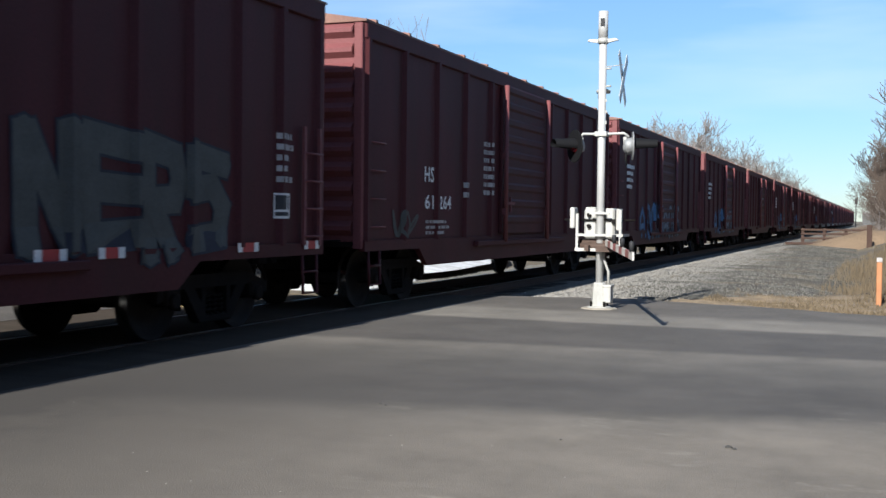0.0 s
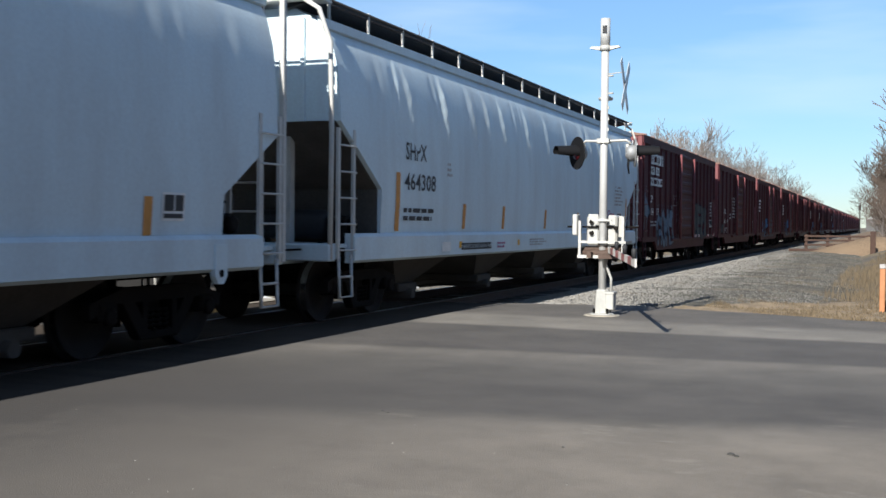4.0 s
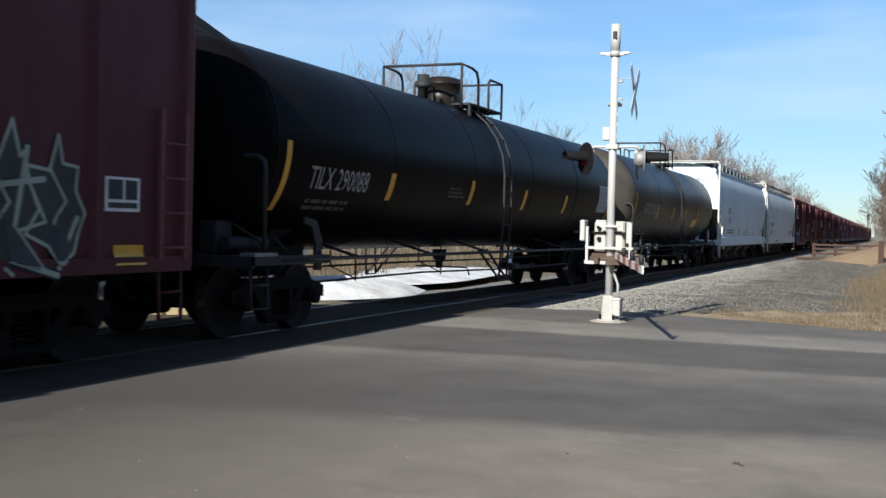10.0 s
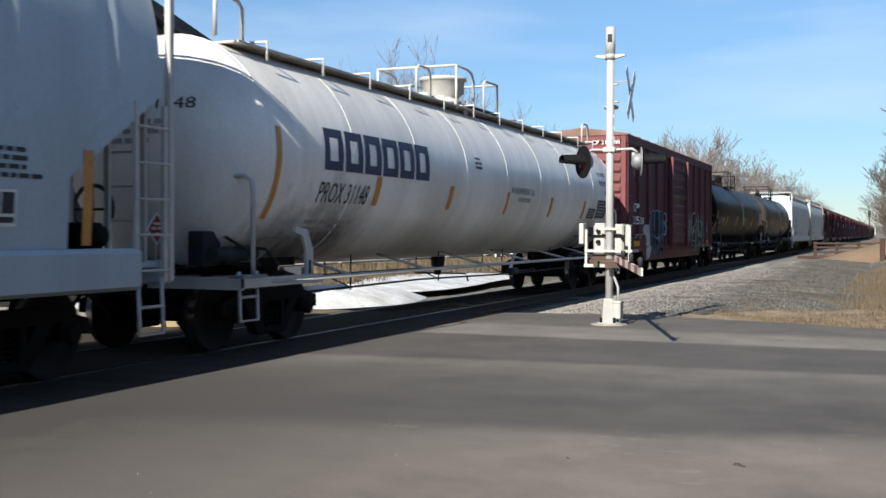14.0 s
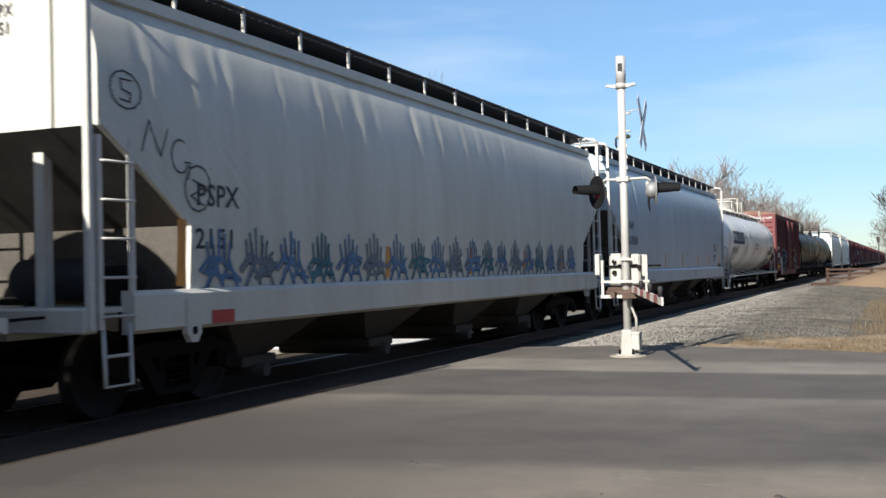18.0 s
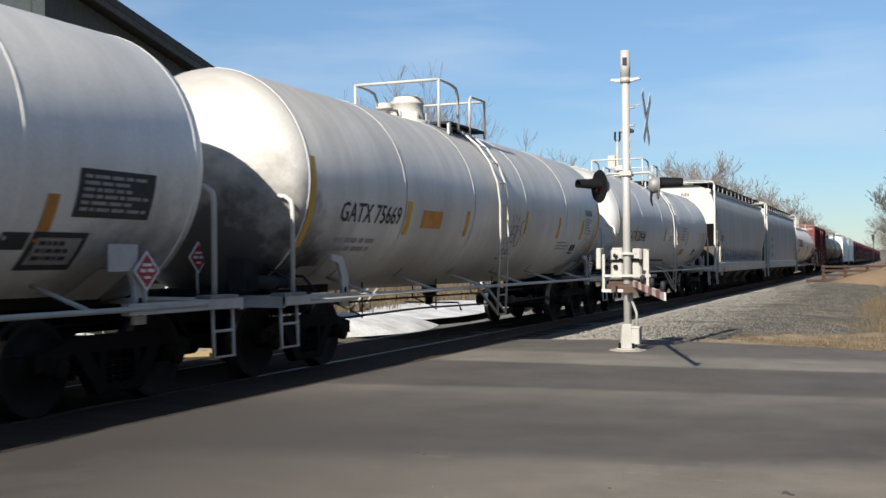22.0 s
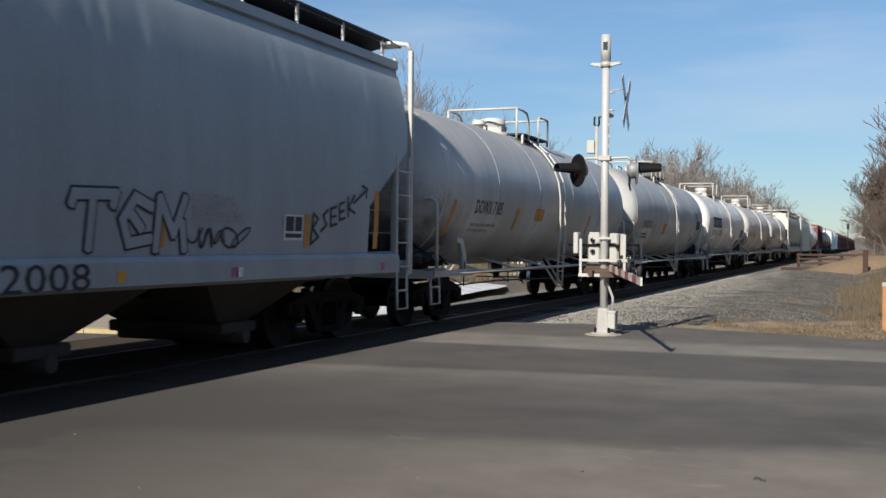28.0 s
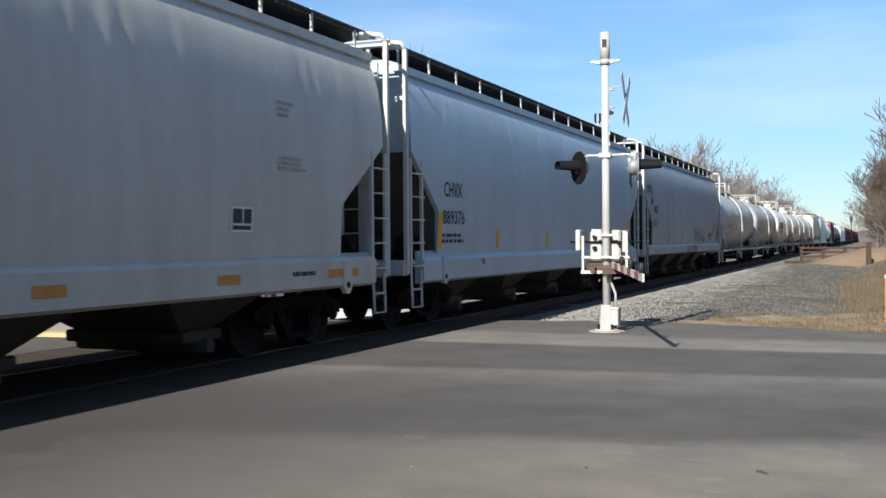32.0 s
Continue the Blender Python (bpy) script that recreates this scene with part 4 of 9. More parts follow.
        s.add(vs, [(0, 1, 3, 2), (4, 6, 7, 5), (0, 4, 5, 1), (2, 3, 7, 6), (0, 2, 6, 4), (1, 5, 7, 3)])
        part("arm_band", s, arm_red if i % 2 else arm_white, arm)
    for f in (0.35, 0.65, 0.95):
        c = a + (b - a) * f
        part("arm_light", Shape().lathe([(0.05, 0.03), (0.16, 0.035), (0.18, 0.02)], 10, "z", tuple(c)), black_fit, arm)
    # cross arm with lights on either side: each has a back plate, a hood and a lens, facing along the road
    part("light_arm", Shape().path([(-0.36, 0, 2.74), (-0.30, 0, 2.80), (0.0, 0, 2.79), (0.36, 0, 2.80), (0.44, 0, 2.74)], 0.022, 7).box(-0.10, -0.09, 2.75, 0.10, 0.09, 2.83, 0.01), mast_cast, sig, "light cross arm")
    for sx, face in ((-0.31, -1), (0.36, 1)):
        u = part("flasher", Shape().lathe([(0.0, 0.09), (0.04, 0.12), (0.14, 0.135), (0.16, 0.10)], 18, "x", (0, 0, 0)), lamp_grey, sig, "round light housing with deep black hood", pose(sx, 0.0, 2.60, 0, 0, 16 if face > 0 else 222))
        part("background_disc", Shape().lathe([(0.13, 0.26 if face < 0 else 0.225), (0.14, 0.265 if face < 0 else 0.23), (0.15, 0.26 if face < 0 else 0.225)], 28, "x"), hood_black if face < 0 else lamp_grey, u, "round background plate")
        hood = Shape()
        rows = []
        for i in range(15):
            w = radians(-20) + i / 14 * radians(220)
            rows.append([(0.14, 0.125 * math.cos(w), 0.125 * math.sin(w)), (0.52, 0.105 * math.cos(w) * (0.6 if i in (0, 14) else 1), 0.095 * math.sin(w) + 0.01)])
        hood.grid(rows)
        rows = [[(p[0], p[1] * 0.97, p[2] * 0.97) for p in r] for r in rows]
        hood.grid(rows)
        part("hood", hood, hood_black, u, "long black hood")
        part("lens", Shape().lathe([(0.15, 0.12), (0.17, 0.10), (0.18, 0.02)], 20, "x"), lens_red, u, "dark red lens")
        # its twin that faces the other way
        if face > 0:
            part("rear_housing", Shape().lathe([(0.13, 0.11), (0.08, 0.10), (0.05, 0.07), (0.03, 0.04), (0.025, 0.02)], 22, "x"), lamp_grey, u, at=pose(-0.04, 0, -0.03))
        if face > 0:
            for dy in (-0.05, 0.06):
                part("drop_cable", Shape().path([(0.04, dy, -0.08), (0.03, dy, -0.22), (0.05, dy * 1.2, -0.33)], [0.02, 0.014, 0.005], 5), hood_black, u)
        part("mount_bracket", Shape().path([(0.02, 0, 0.0), (0.02, 0, 0.14)], 0.03, 8), mast_cast, u)
    # crossbuck, seen on edge
    x0 = 0.33
    part("crossbuck_bracket", Shape().path([(0.05, 0, 3.86), (x0, 0.0, 3.88)], 0.008, 5), mast_cast, sig)
    for z in (3.55, 3.83):
        part("mast_step", kept("mast_step", lambda: Shape().path([(0.05, 0, 0), (0.14, 0, 0)], 0.016, 5).mesh("mast_step", mast_cast)), mast_cast, sig, at=pose(0, 0, z))
    for k in (-1, 1):
        s = Shape().box(-0.004, -0.50, -0.08, 0.004, 0.50, 0.08)
        part("crossbuck_blade", s, mast_alu, sig, "crossbuck blade", pose(x0 + k * 0.010, 0, 3.66, k * 48, 0, 3.0))
    part("warning_bell", Shape().lathe([(4.05, 0.02), (4.06, 0.11), (4.10, 0.12), (4.13, 0.05)], 18, "z", (-0.02, 0.16, -0.6)), mast_cast, sig)
    for z in (3.30, 3.12, 2.95):
        part("cable_clip", kept("clip", lambda: Shape().box(0.055, -0.012, 0, 0.075, 0.012, 0.05).mesh("cable_clip", mast_cast)), mast_cast, sig, at=pose(0, 0, z))
    return sig


crossing_signal(-4.15, 17.25)

# ---- beyond the track ----
walkp = Shape().prism([(-60, 14.15), (-10.6, 14.15), (-10.35, 14.4), (-10.3, 17.8), (-14, 18.6), (-60, 19.5)], "z", -0.25, 0.015)
solid("pavement", walkp, concrete, "pale concrete pavement beyond the track", "pavement", kind="structure")
kerb = Shape()
pts = [(-60, 13.95), (-18, 13.85), (-13.7, 13.9), (-11.5, 14.0), (-10.4, 14.15), (-10.1, 14.45), (-10.0, 15.2)]
for (a, b), (c, d) in zip(pts, pts[1:]):
    l = math.hypot(c - a, d - b)
    u, w = -(d - b) / l * 0.14, (c - a) / l * 0.14
    kerb.prism([(a + u, b + w), (a - u, b - w), (c - u, d - w), (c + u, d + w)], "z", -0.2, 0.07)
solid("kerb", kerb, kerb_yellow, "worn yellow-painted concrete kerb", "kerb", kind="structure")


def mound(name, cx, cy, rx, ry, h, material, label, category, seed):
    rows, rng = [], random.Random(seed)
    n, m = 26, 40
    for i in range(n + 1):
        t = i / n
        row = []
        for j in range(m + 1):
            a = 2 * math.pi * (j % m) / m
            k = 1 + 0.22 * noise.noise(Vector((math.cos(a) * 1.5 + seed, math.sin(a) * 1.5, 0)))
            x, y = cx + rx * t * k * math.cos(a), cy + ry * t * k * math.sin(a)
            z = h * (1 - t * t) * (0.75 + 0.6 * noise.noise(Vector((x * 0.8, y * 0.8, seed)))) - 0.06 * t
            row.append((x, y, z - 0.05))
        rows.append(row)
    return solid(name, Shape().grid(rows), material, label, category, kind="stuff")


mound("snow_bank", -11.6, 22.3, 1.8, 2.8, 0.46, snow, "low bank of old ploughed snow beside the track", "snow", 3)
mound("snow_bank", -13.6, 31.0, 2.0, 8.0, 0.26, snow, "long strip of old snow beside the track", "snow", 8)
mound("snow_bank", -14.6, 16.75, 1.5, 0.45, 0.20, snow, "thin snow along the loading dock", "snow", 5)
mound("snow_bank", -11.95, 18.75, 1.0, 0.32, 0.14, snow, "thin snow along the loading dock", "snow", 12)
mound("snow_bank", -14.2, 48.0, 1.6, 7.0, 0.30, snow, "strip of old snow beyond the ballast", "snow", 9)


def barn():
    """Large dark gabled building whose end faces the track."""
    b = thing("building", "large dark weathered building with a shingled gable roof", "building", at=pose(-20, 0, 0))
    ye, yr, ze, zr = 31.0, 8.0, 6.65, 12.05
    part("gable_wall", Shape().prism([(-15, 3.0), (ye - 0.6, 3.0), (ye - 0.6, ze), (yr, zr - 0.2), (-15, ze)], "x", -0.25, 0.0), siding_dark, b, "dark weathered upper wall")
    part("lower_wall", Shape().box(-0.22, -15, -0.1, 0.0, ye - 0.6, 3.0), siding_pale, b, "grimy metal lower wall")
    part("side_wall", Shape().box(-22, ye - 0.85, -0.1, 0.0, ye - 0.6, ze), siding_pale, b)
    s = (ze - zr) / (ye - yr)
    r = part("roof", Shape().prism([(yr, zr), (ye + 0.5, ze + s * 0.5), (ye + 0.5, ze + s * 0.5 + 0.22), (yr, zr + 0.22)], "x", -22.5, 0.5).prism([(yr, zr), (-15.5, ze), (-15.5, ze + 0.22), (yr, zr + 0.22)], "x", -22.5, 0.5), shingle, b, "dark shingled roof with overhang")
    part("barge_board", Shape().prism([(yr, zr - 0.18), (ye + 0.5, ze + s * 0.5 - 0.18), (ye + 0.5, ze + s * 0.5 + 0.02), (yr, zr + 0.02)], "x", 0.42, 0.48), siding_dark, r)
    part("parapet", Shape().box(-0.5, -14, 6.9, 0.56, 20.75, 13.0, 0.02), pier_cream, b, "cream rendered parapet wall")
    part("parapet_pier", Shape().box(-0.5, 20.75, 6.9, 0.62, 21.15, 13.2, 0.02), pier_cream, b, "cream corner pier")
    board = kept("batten", lambda: Shape().box(0.0, -0.025, 3.0, 0.03, 0.025, 7.0).mesh("batten", siding_dark))
    for i in range(36):
        part("batten", board, siding_dark, b, at=pose(0, 2 + i * 0.8, 0))
    rng = random.Random(4)
    for i, y in enumerate((12.5, 15.4, 18.2, 20.1, 22.6, 25.2, 27.4)):
        w = rng.uniform(0.9, 1.5)
        d = part("door", Shape().box(0.0, y, 0.0, 0.06, y + w, 2.3, 0.01), door_dark if i % 2 == 0 else siding_dark, b, "dark loading door")
        part("door_frame", Shape().box(0.0, y - 0.09, 0.0, 0.09, y, 2.4).box(0.0, y + w, 0.0, 0.09, y + w + 0.09, 2.4).box(0.0, y - 0.09, 2.3, 0.09, y + w + 0.09, 2.42), trim_cream if i % 3 == 0 else siding_dark, d)
    rib = kept("wall_rib", lambda: Shape().box(0.0, -0.03, 0.0, 0.035, 0.03, 3.0).mesh("wall_rib", siding_pale))
    for i in range(40):
        part("wall_rib", rib, siding_pale, b, at=pose(0, 6.2 + i * 0.6, 0))


barn()


def loading_dock():
    """Low dock along the front of the building: a dark wall with bays, pale posts and rubber bumpers."""
    d = thing("loading_dock", "low dark loading dock with pale posts before the building", "loading dock", at=pose(-16.6, 15.30, 0, 0, 0, 42.5))
    part("dock_wall", Shape().box(0.0, 0.12, -0.1, 6.3, 2.2, 1.12, 0.02), dock_board, d, "dark weathered dock wall")
    part("dock_edge", Shape().box(-0.05, 0.0, 1.12, 6.35, 2.2, 1.20, 0.015), concrete, d, "concrete dock edge")
    rng = random.Random(6)
    x = 0.15
    while x < 6.1:
        w = rng.uniform(0.35, 0.85)
        part("dock_panel", Shape().box(x, 0.06, 0.02, min(x + w, 6.2), 0.12, rng.uniform(0.75, 1.05), 0.01), rng.choice((door_dark, siding_blue, dock_board, dock_board)), d)
        part("dock_post", Shape().box(x + w + 0.03, 0.0, 0.0, x + w + 0.10, 0.07, 1.12, 0.008), dock_board if rng.random() < 0.7 else siding_dark, d)
        x += w + 0.16
    for x in (0.9, 2.6, 4.4, 5.6):
        part("bumper", kept("dock_bumper", lambda: Shape().box(-0.12, -0.06, 0.55, 0.12, 0.06, 0.95, 0.02).mesh("bumper", black_fit)), black_fit, d, "black rubber bumper", pose(x, 0.0, 0))


loading_dock()
bin_ = thing("waste_container", "blue-grey steel waste container beside the dock", "waste container", at=pose(-12.35, 20.3, -0.02, 0, 0, 30))
part("body", Shape().prism([(-0.75, 0.16), (0.75, 0.16), (0.90, 1.15), (-0.90, 1.15)], "y", -0.55, 0.55), siding_blue, bin_, "dented blue-grey steel body")
part("lid", Shape().box(-0.92, -0.60, 1.15, 0.92, 0.60, 1.22, 0.02), door_dark, bin_, "dark plastic lid")
for x in (-0.6, 0.6):
    part("skid", Shape().box(x - 0.06, -0.5, 0.0, x + 0.06, 0.5, 0.16), truck_steel, bin_)
    part("side_pocket", Shape().box(x * 1.30 - 0.05, -0.62, 0.55, x * 1.30 + 0.05, -0.55, 0.75), truck_steel, bin_)

# plain walls added out of view round the road, to block low sky light
sky_block = Shape().box(10.5, -60, -0.1, 40.0, 17.0, 7.5).box(9.5, 26, -0.1, 40.0, 170.0, 6.5).box(-60, -40, -0.1, 10.5, -17, 7.5)
solid("wall_east", sky_block, siding_dark, "plain dark walls round the road, added unseen to block sky light", "wall", kind="structure")

pole = thing("utility_pole", "slim grey pole with a forked top beyond the track", "pole", at=pose(-11.64, 48.2, -0.3))
part("shaft", Shape().lathe([(0, 0.11), (7.0, 0.075)], 10, "z"), mast_cast, pole)
part("fork", Shape().path([(0, 0, 6.9), (-0.11, 0, 7.08), (-0.10, 0, 7.42)], 0.045, 6).path([(0, 0, 6.9), (0.11, 0, 7.08), (0.10, 0, 7.42)], 0.045, 6), truck_steel, pole)
part("cabinet", Shape().box(-0.42, -0.2, 5.78, -0.06, 0.2, 6.36, 0.02), mast_cast, pole, "pale equipment box")


# ---- trees and brush ----
def grow(trunk, crown, p, d, length, r, depth, rng, spread, lift, thin):
    """A limb that tapers, bends and forks; thin ones go into the crown."""
    pts, rad = [p], [r]
    seg = 3 if depth > 1 else 2
    q, e = p.copy(), d.copy()
    for i in range(seg):
        e = (e + Vector((rng.uniform(-1, 1), rng.uniform(-1, 1), rng.uniform(-0.4, 1.0) * lift)) * 0.16).normalized()
        q = q + e * (length / seg)
        pts.append(q.copy())
        rad.append(max(thin, r * (1 - 0.45 * (i + 1) / seg)))
    (trunk if depth >= 3 else crown).path(pts, rad, 5 if depth >= 3 else 3, False)
    if depth == 0:
        return
    kids = rng.choice((3, 3, 4)) if depth < 4 else rng.choice((3, 4, 5))
    for i in range(kids):
        at = rng.uniform(0.35, 1.0) if i else 1.0
        j = min(seg, max(1, round(at * seg)))
        side = Vector((rng.uniform(-1, 1), rng.uniform(-1, 1), rng.uniform(-0.15, 0.7))).normalized()
        nd = (e * (1.0 - spread * 0.35) + side * spread).normalized()
        grow(trunk, crown, pts[j], nd, length * rng.uniform(0.55, 0.80), rad[j] * 0.62, depth - 1, rng, spread, lift, thin)


def tree_meshes(seed, height, depth=4, spread=0.75, lift=0.8, girth=0.02, wood=twig, thin=0.012):
    rng = random.Random(seed)
    a, b = Shape(), Shape()
    grow(a, b, Vector((0, 0, -0.2)), Vector((0, 0, 1)), height * 0.36, height * girth, depth, rng, spread, lift, thin)
    ma = bpy.data.meshes.new("trunk")
    ma.from_pydata(a.v, [], a.f)
    ma.materials.append(bark)
    mb = bpy.data.meshes.new("crown")
    mb.from_pydata(b.v, [], b.f)
    mb.materials.append(wood)
    return ma, mb


BUSHES = [tree_meshes(s, 6.0, 4, 0.85, 0.6, 0.012, twig_red, 0.010) for s in (7, 19, 29)]
FAR_TREES = [tree_meshes(s, 12.0, 5, 0.72, 0.9, 0.012, twig, 0.023) for s in (13, 27, 31, 43)]
NEAR_TREES = [tree_meshes(s, 12.0, 5, 0.50, 1.6, 0.008, twig, 0.009) for s in (53, 61, 67)]
CLOSE_TREES = [tree_meshes(s, 12.0, 5, 0.58, 1.3, 0.011, twig_red, 0.024) for s in (17, 21, 35, 47)]


def tree(x, y, h, k, label, group, bush=False):
    src = BUSHES[k % 3] if bush else (CLOSE_TREES if x > 0 else FAR_TREES)[k % 4] if y > 62 else NEAR_TREES[k % 3]
    t = thing("shrub" if bush else "tree", label, "shrub" if bush else "tree", group)
    s = h / (6.0 if bush else 12.0)
    t.matrix_basis = Matrix.LocRotScale((x, y, ground_z(x, y) if abs(x) < 60 and y < 400 else 0), Euler((0, 0, k * 2.399)), (s, s, s))
    part("trunk", src[0], bark, t)
    part("crown", src[1], twig, t)
    return t


rng = random.Random(77)
# the near group behind the train, then the long line of bare trees
for i, (x, y, h) in enumerate(((-25.2, 49.6, 11.6), (-23.7, 51.0, 12.0), (-22.3, 51.8, 11.0), (-20.4, 52.0, 9.8), (-18.6, 51.0, 8.4), (-15.6, 50.3, 7.6))):
    tree(x, y, h, i, "bare winter tree behind the railway", "bare trees behind the track")
for i in range(112):
    y = 138 + i * 3.2 + (i / 112) ** 2 * 170
    tree(max(-24 - rng.uniform(0, 9) - 0.01 * y, -0.168 * y), y, rng.uniform(13.5, 18.5) * (0.86 + 0.14 * smooth(140, 220, y)), i + 3, "tall bare winter tree in a line along the railway", "bare trees behind the track")
for i in range(30):
    tree(-15 - rng.uniform(0, 5), 32 + i * 3.1, rng.uniform(1.2, 2.6), i, "low leafless brush beside the track", "brush behind the track", True)
# dense thicket on this side, past the fence
for i in range(100):
    y = 63 + i * 1.0 + rng.uniform(-1, 1)
    tree(2.0 + 2.2 * (1 - smooth(64, 84, y)) - 0.012 * (y - 64) + rng.uniform(-0.3, 4.5), y, rng.uniform(7.5, 10.5), i, "bare tree in a thicket beside the railway", "thicket trees")
for i in range(40):
    y = 52 + i * 2.2
    tree(1.35 - 0.012 * (y - 52) + rng.uniform(-0.5, 2.5), y, rng.uniform(2.5, 5.0), i, "leafless bush in the thicket", "thicket bushes", True)
for i in range(64):
    y = 63.5 + i * 0.5
    tree(0.0 + rng.uniform(0, 1.9), y, rng.uniform(2.4, 5.6), i, "leafless bush in the thicket", "thicket bushes", True)


# ---- fence, posts, grass, stones ----
def fence():
    f = thing("fence", "low weathered timber rail fence", "fence", at=pose(-3.85, 62.6, ground_z(-3.7, 62.6) + 0.2))
    for i, x in enumerate((0.0, 1.1, 2.2, 3.15)):
        part("fence_post", kept("fpost", lambda: Shape().box(-0.08, -0.08, -0.3, 0.08, 0.08, 0.92, 0.015).mesh("fence_post", weather_wood)), weather_wood, f, at=pose(x, 0.06, 0, 0, 0, i * 3))
    for z in (0.38, 0.62, 0.84):
        part("fence_rail", Shape().box(-0.1, -0.06, z - 0.06, 3.3, 0.0, z + 0.05, 0.01), weather_wood, f)
    part("bottom_timber", Shape().box(-0.9, -0.1, 0.0, 3.25, 0.12, 0.15, 0.02), weather_wood, f)


fence()
bank = []
for i in range(30):
    y = 60.2 + i * 0.5 if i < 10 else 65.2 + (i - 10) * 3.6
    bank.append([(x - 0.012 * (y - 63), y, -0.6 + (0.70 + 0.85 * min(1, max(0, (x + 3.7) / 2.9)) + 0.06 * noise.noise(Vector((x, y * 0.4, 2)))) * smooth(60.2, 62.4, y) * (1 - smooth(2.5, 3.5, x)) * smooth(-4.9, -3.9, x)) for x in [-4.9 + j * 0.28 for j in range(31)]])
solid("earth_bank", Shape().grid(bank), mat("tan_earth", (0.155, 0.108, 0.068), 0.95, 0, 0.25, 0.8, 12, 0.4), "bare tan earth bank round the foot of the fence", "bank", kind="stuff")
solid("timber_post", Shape().box(-0.13, -0.13, -0.3, 0.13, 0.13, 1.15, 0.02), weather_wood, "thick weathered timber post by the thicket", "post", at=pose(-0.45, 60.0, ground_z(-0.45, 60)))
pst = thing("marker_post", "slim orange utility marker post", "post", at=pose(0.02, 20.6, ground_z(0.02, 20.6)))
part("post_tube", Shape().box(-0.045, -0.02, -0.2, 0.045, 0.02, 0.84, 0.01), orange_post, pst)
part("post_cap", Shape().box(-0.05, -0.025, 0.84, 0.05, 0.025, 0.92, 0.01), paint_dim, pst, "worn grey cap band")
sg = thing("signal_mast", "distant dark railway signal mast", "railway signal", at=pose(-5.6, 300, -0.1))
part("mast", Shape().lathe([(0, 0.14), (7.2, 0.12)], 8, "z"), black_fit, sg)
part("signal_head", Shape().box(-0.35, -0.15, 5.9, 0.35, 0.15, 7.4, 0.05), black_fit, sg)
for i, (x, y, w, h) in enumerate(((-2.5, 520, 9, 5.0), (7, 560, 10, 8.0))):
    bl = thing("distant_building", "pale building far down the line", "building", at=pose(x, y, -0.1))
    part("wall", Shape().box(-w / 2, 0, 0, w / 2, 12, h), siding_pale, bl)
    part("roof", Shape().prism([(-w / 2 - 0.3, h), (w / 2 + 0.3, h), (0, h + 2.0)], "y", -0.3, 12.3), roof_steel, bl)

turf = []
for j in range(24):
    f = j / 22
    row = []
    for i in range(80):
        x = -3.5 + i * 0.15
        wide = 3.2 + 1.0 * noise.noise(Vector((x * 0.6, 3, 1))) + 3.0 * smooth(-2.5, 0.6, x) - 2.2 * (1 - smooth(-3.6, -1.6, x))
        y = road_edge(x) - 0.02 + min(f, 1.0) * wide
        z = -0.015 + 0.05 * noise.noise(Vector((x * 2.1, y * 2.3, 9))) + 0.03 * noise.noise(Vector((x * 6, y * 6, 2))) - 0.03 * min(f, 1.0)
        if j == 0:
            z = -0.06
        row.append((x, y + (0.15 if j == 23 else 0), z if j < 23 else -0.75))
    turf.append(row)
solid("verge_turf", Shape().grid(turf), mat("dead_turf", (0.215, 0.158, 0.095), 0.95, 0, 0.5, 2.2, 22, 0.8, dirt=(0.16, 0.125, 0.085), dirt_amt=0.5), "lumpy strip of dead turf along the road edge", "grass", kind="stuff")
rng = random.Random(5)
for name, count, box, hgt, label in (("verge_grass", 13000, (-3.0, 8, 18.75, 22.4), (0.015, 0.075), "short dead grass along the road edge"), ("rough_grass", 7000, (-18.5, -13.2, 23, 50), (0.15, 0.75), "rough dry grass beyond the track"), ("tall_grass", 27000, (-1.3, 8, 21.3, 54), (0.25, 0.85), "tall dry straw-coloured grass"), ("ditch_grass", 6000, (-3.0, 1.5, 20.6, 60), (0.02, 0.07), "sparse dead grass in the gravel ditch")):
    g = Shape()
    for i in range(count):
        x, y = rng.uniform(box[0], box[1]), box[2] + (box[3] - box[2]) * rng.random() ** 1.5
        if noise.noise(Vector((x * 0.6, y * 0.6, 7))) < (0.05 if name == "ditch_grass" else -0.22 if name == "verge_grass" else -0.1):
            continue
        if name == "rough_grass" and y < -1.75 * x:
            continue
        z, h, a = max(ground_z(x, y), bed_z(x) - 0.20 * (1 - smooth(18.9, 20.4, y)) if -13 < x < 0.2 else -1), rng.uniform(*hgt), 0
        if name == "verge_grass":
            y += road_edge(x) - 18.75
            z = -0.02 - 0.01 * (y - road_edge(x))
        if name == "tall_grass":
            h *= 0.25 + 0.75 * smooth(-1.1, 1.2, x + 0.8 * noise.noise(Vector((x, y * 0.5, 5))))
        a = rng.uniform(0, 6.28)
        w, lx, ly = (0.010 if name == "verge_grass" else 0.006) + 0.008 * h, rng.uniform(-0.4, 0.4) * h, rng.uniform(-0.4, 0.4) * h
        dx, dy = w * math.cos(a), w * math.sin(a)
        g.add([(x - dx, y - dy, z - 0.01), (x + dx, y + dy, z - 0.01), (x + dx * 0.7 + lx * 0.4, y + dy * 0.7 + ly * 0.4, z + h * 0.6), (x - dx * 0.7 + lx * 0.4, y - dy * 0.7 + ly * 0.4, z + h * 0.6), (x + lx, y + ly, z + h)], [(0, 1, 2, 3), (3, 2, 4)])
    me = bpy.data.meshes.new(name)
    me.from_pydata(g.v, [], g.f)
    me.materials.append(dry_grass)
    tagged(new(name, me), label, "grass", kind="stuff")

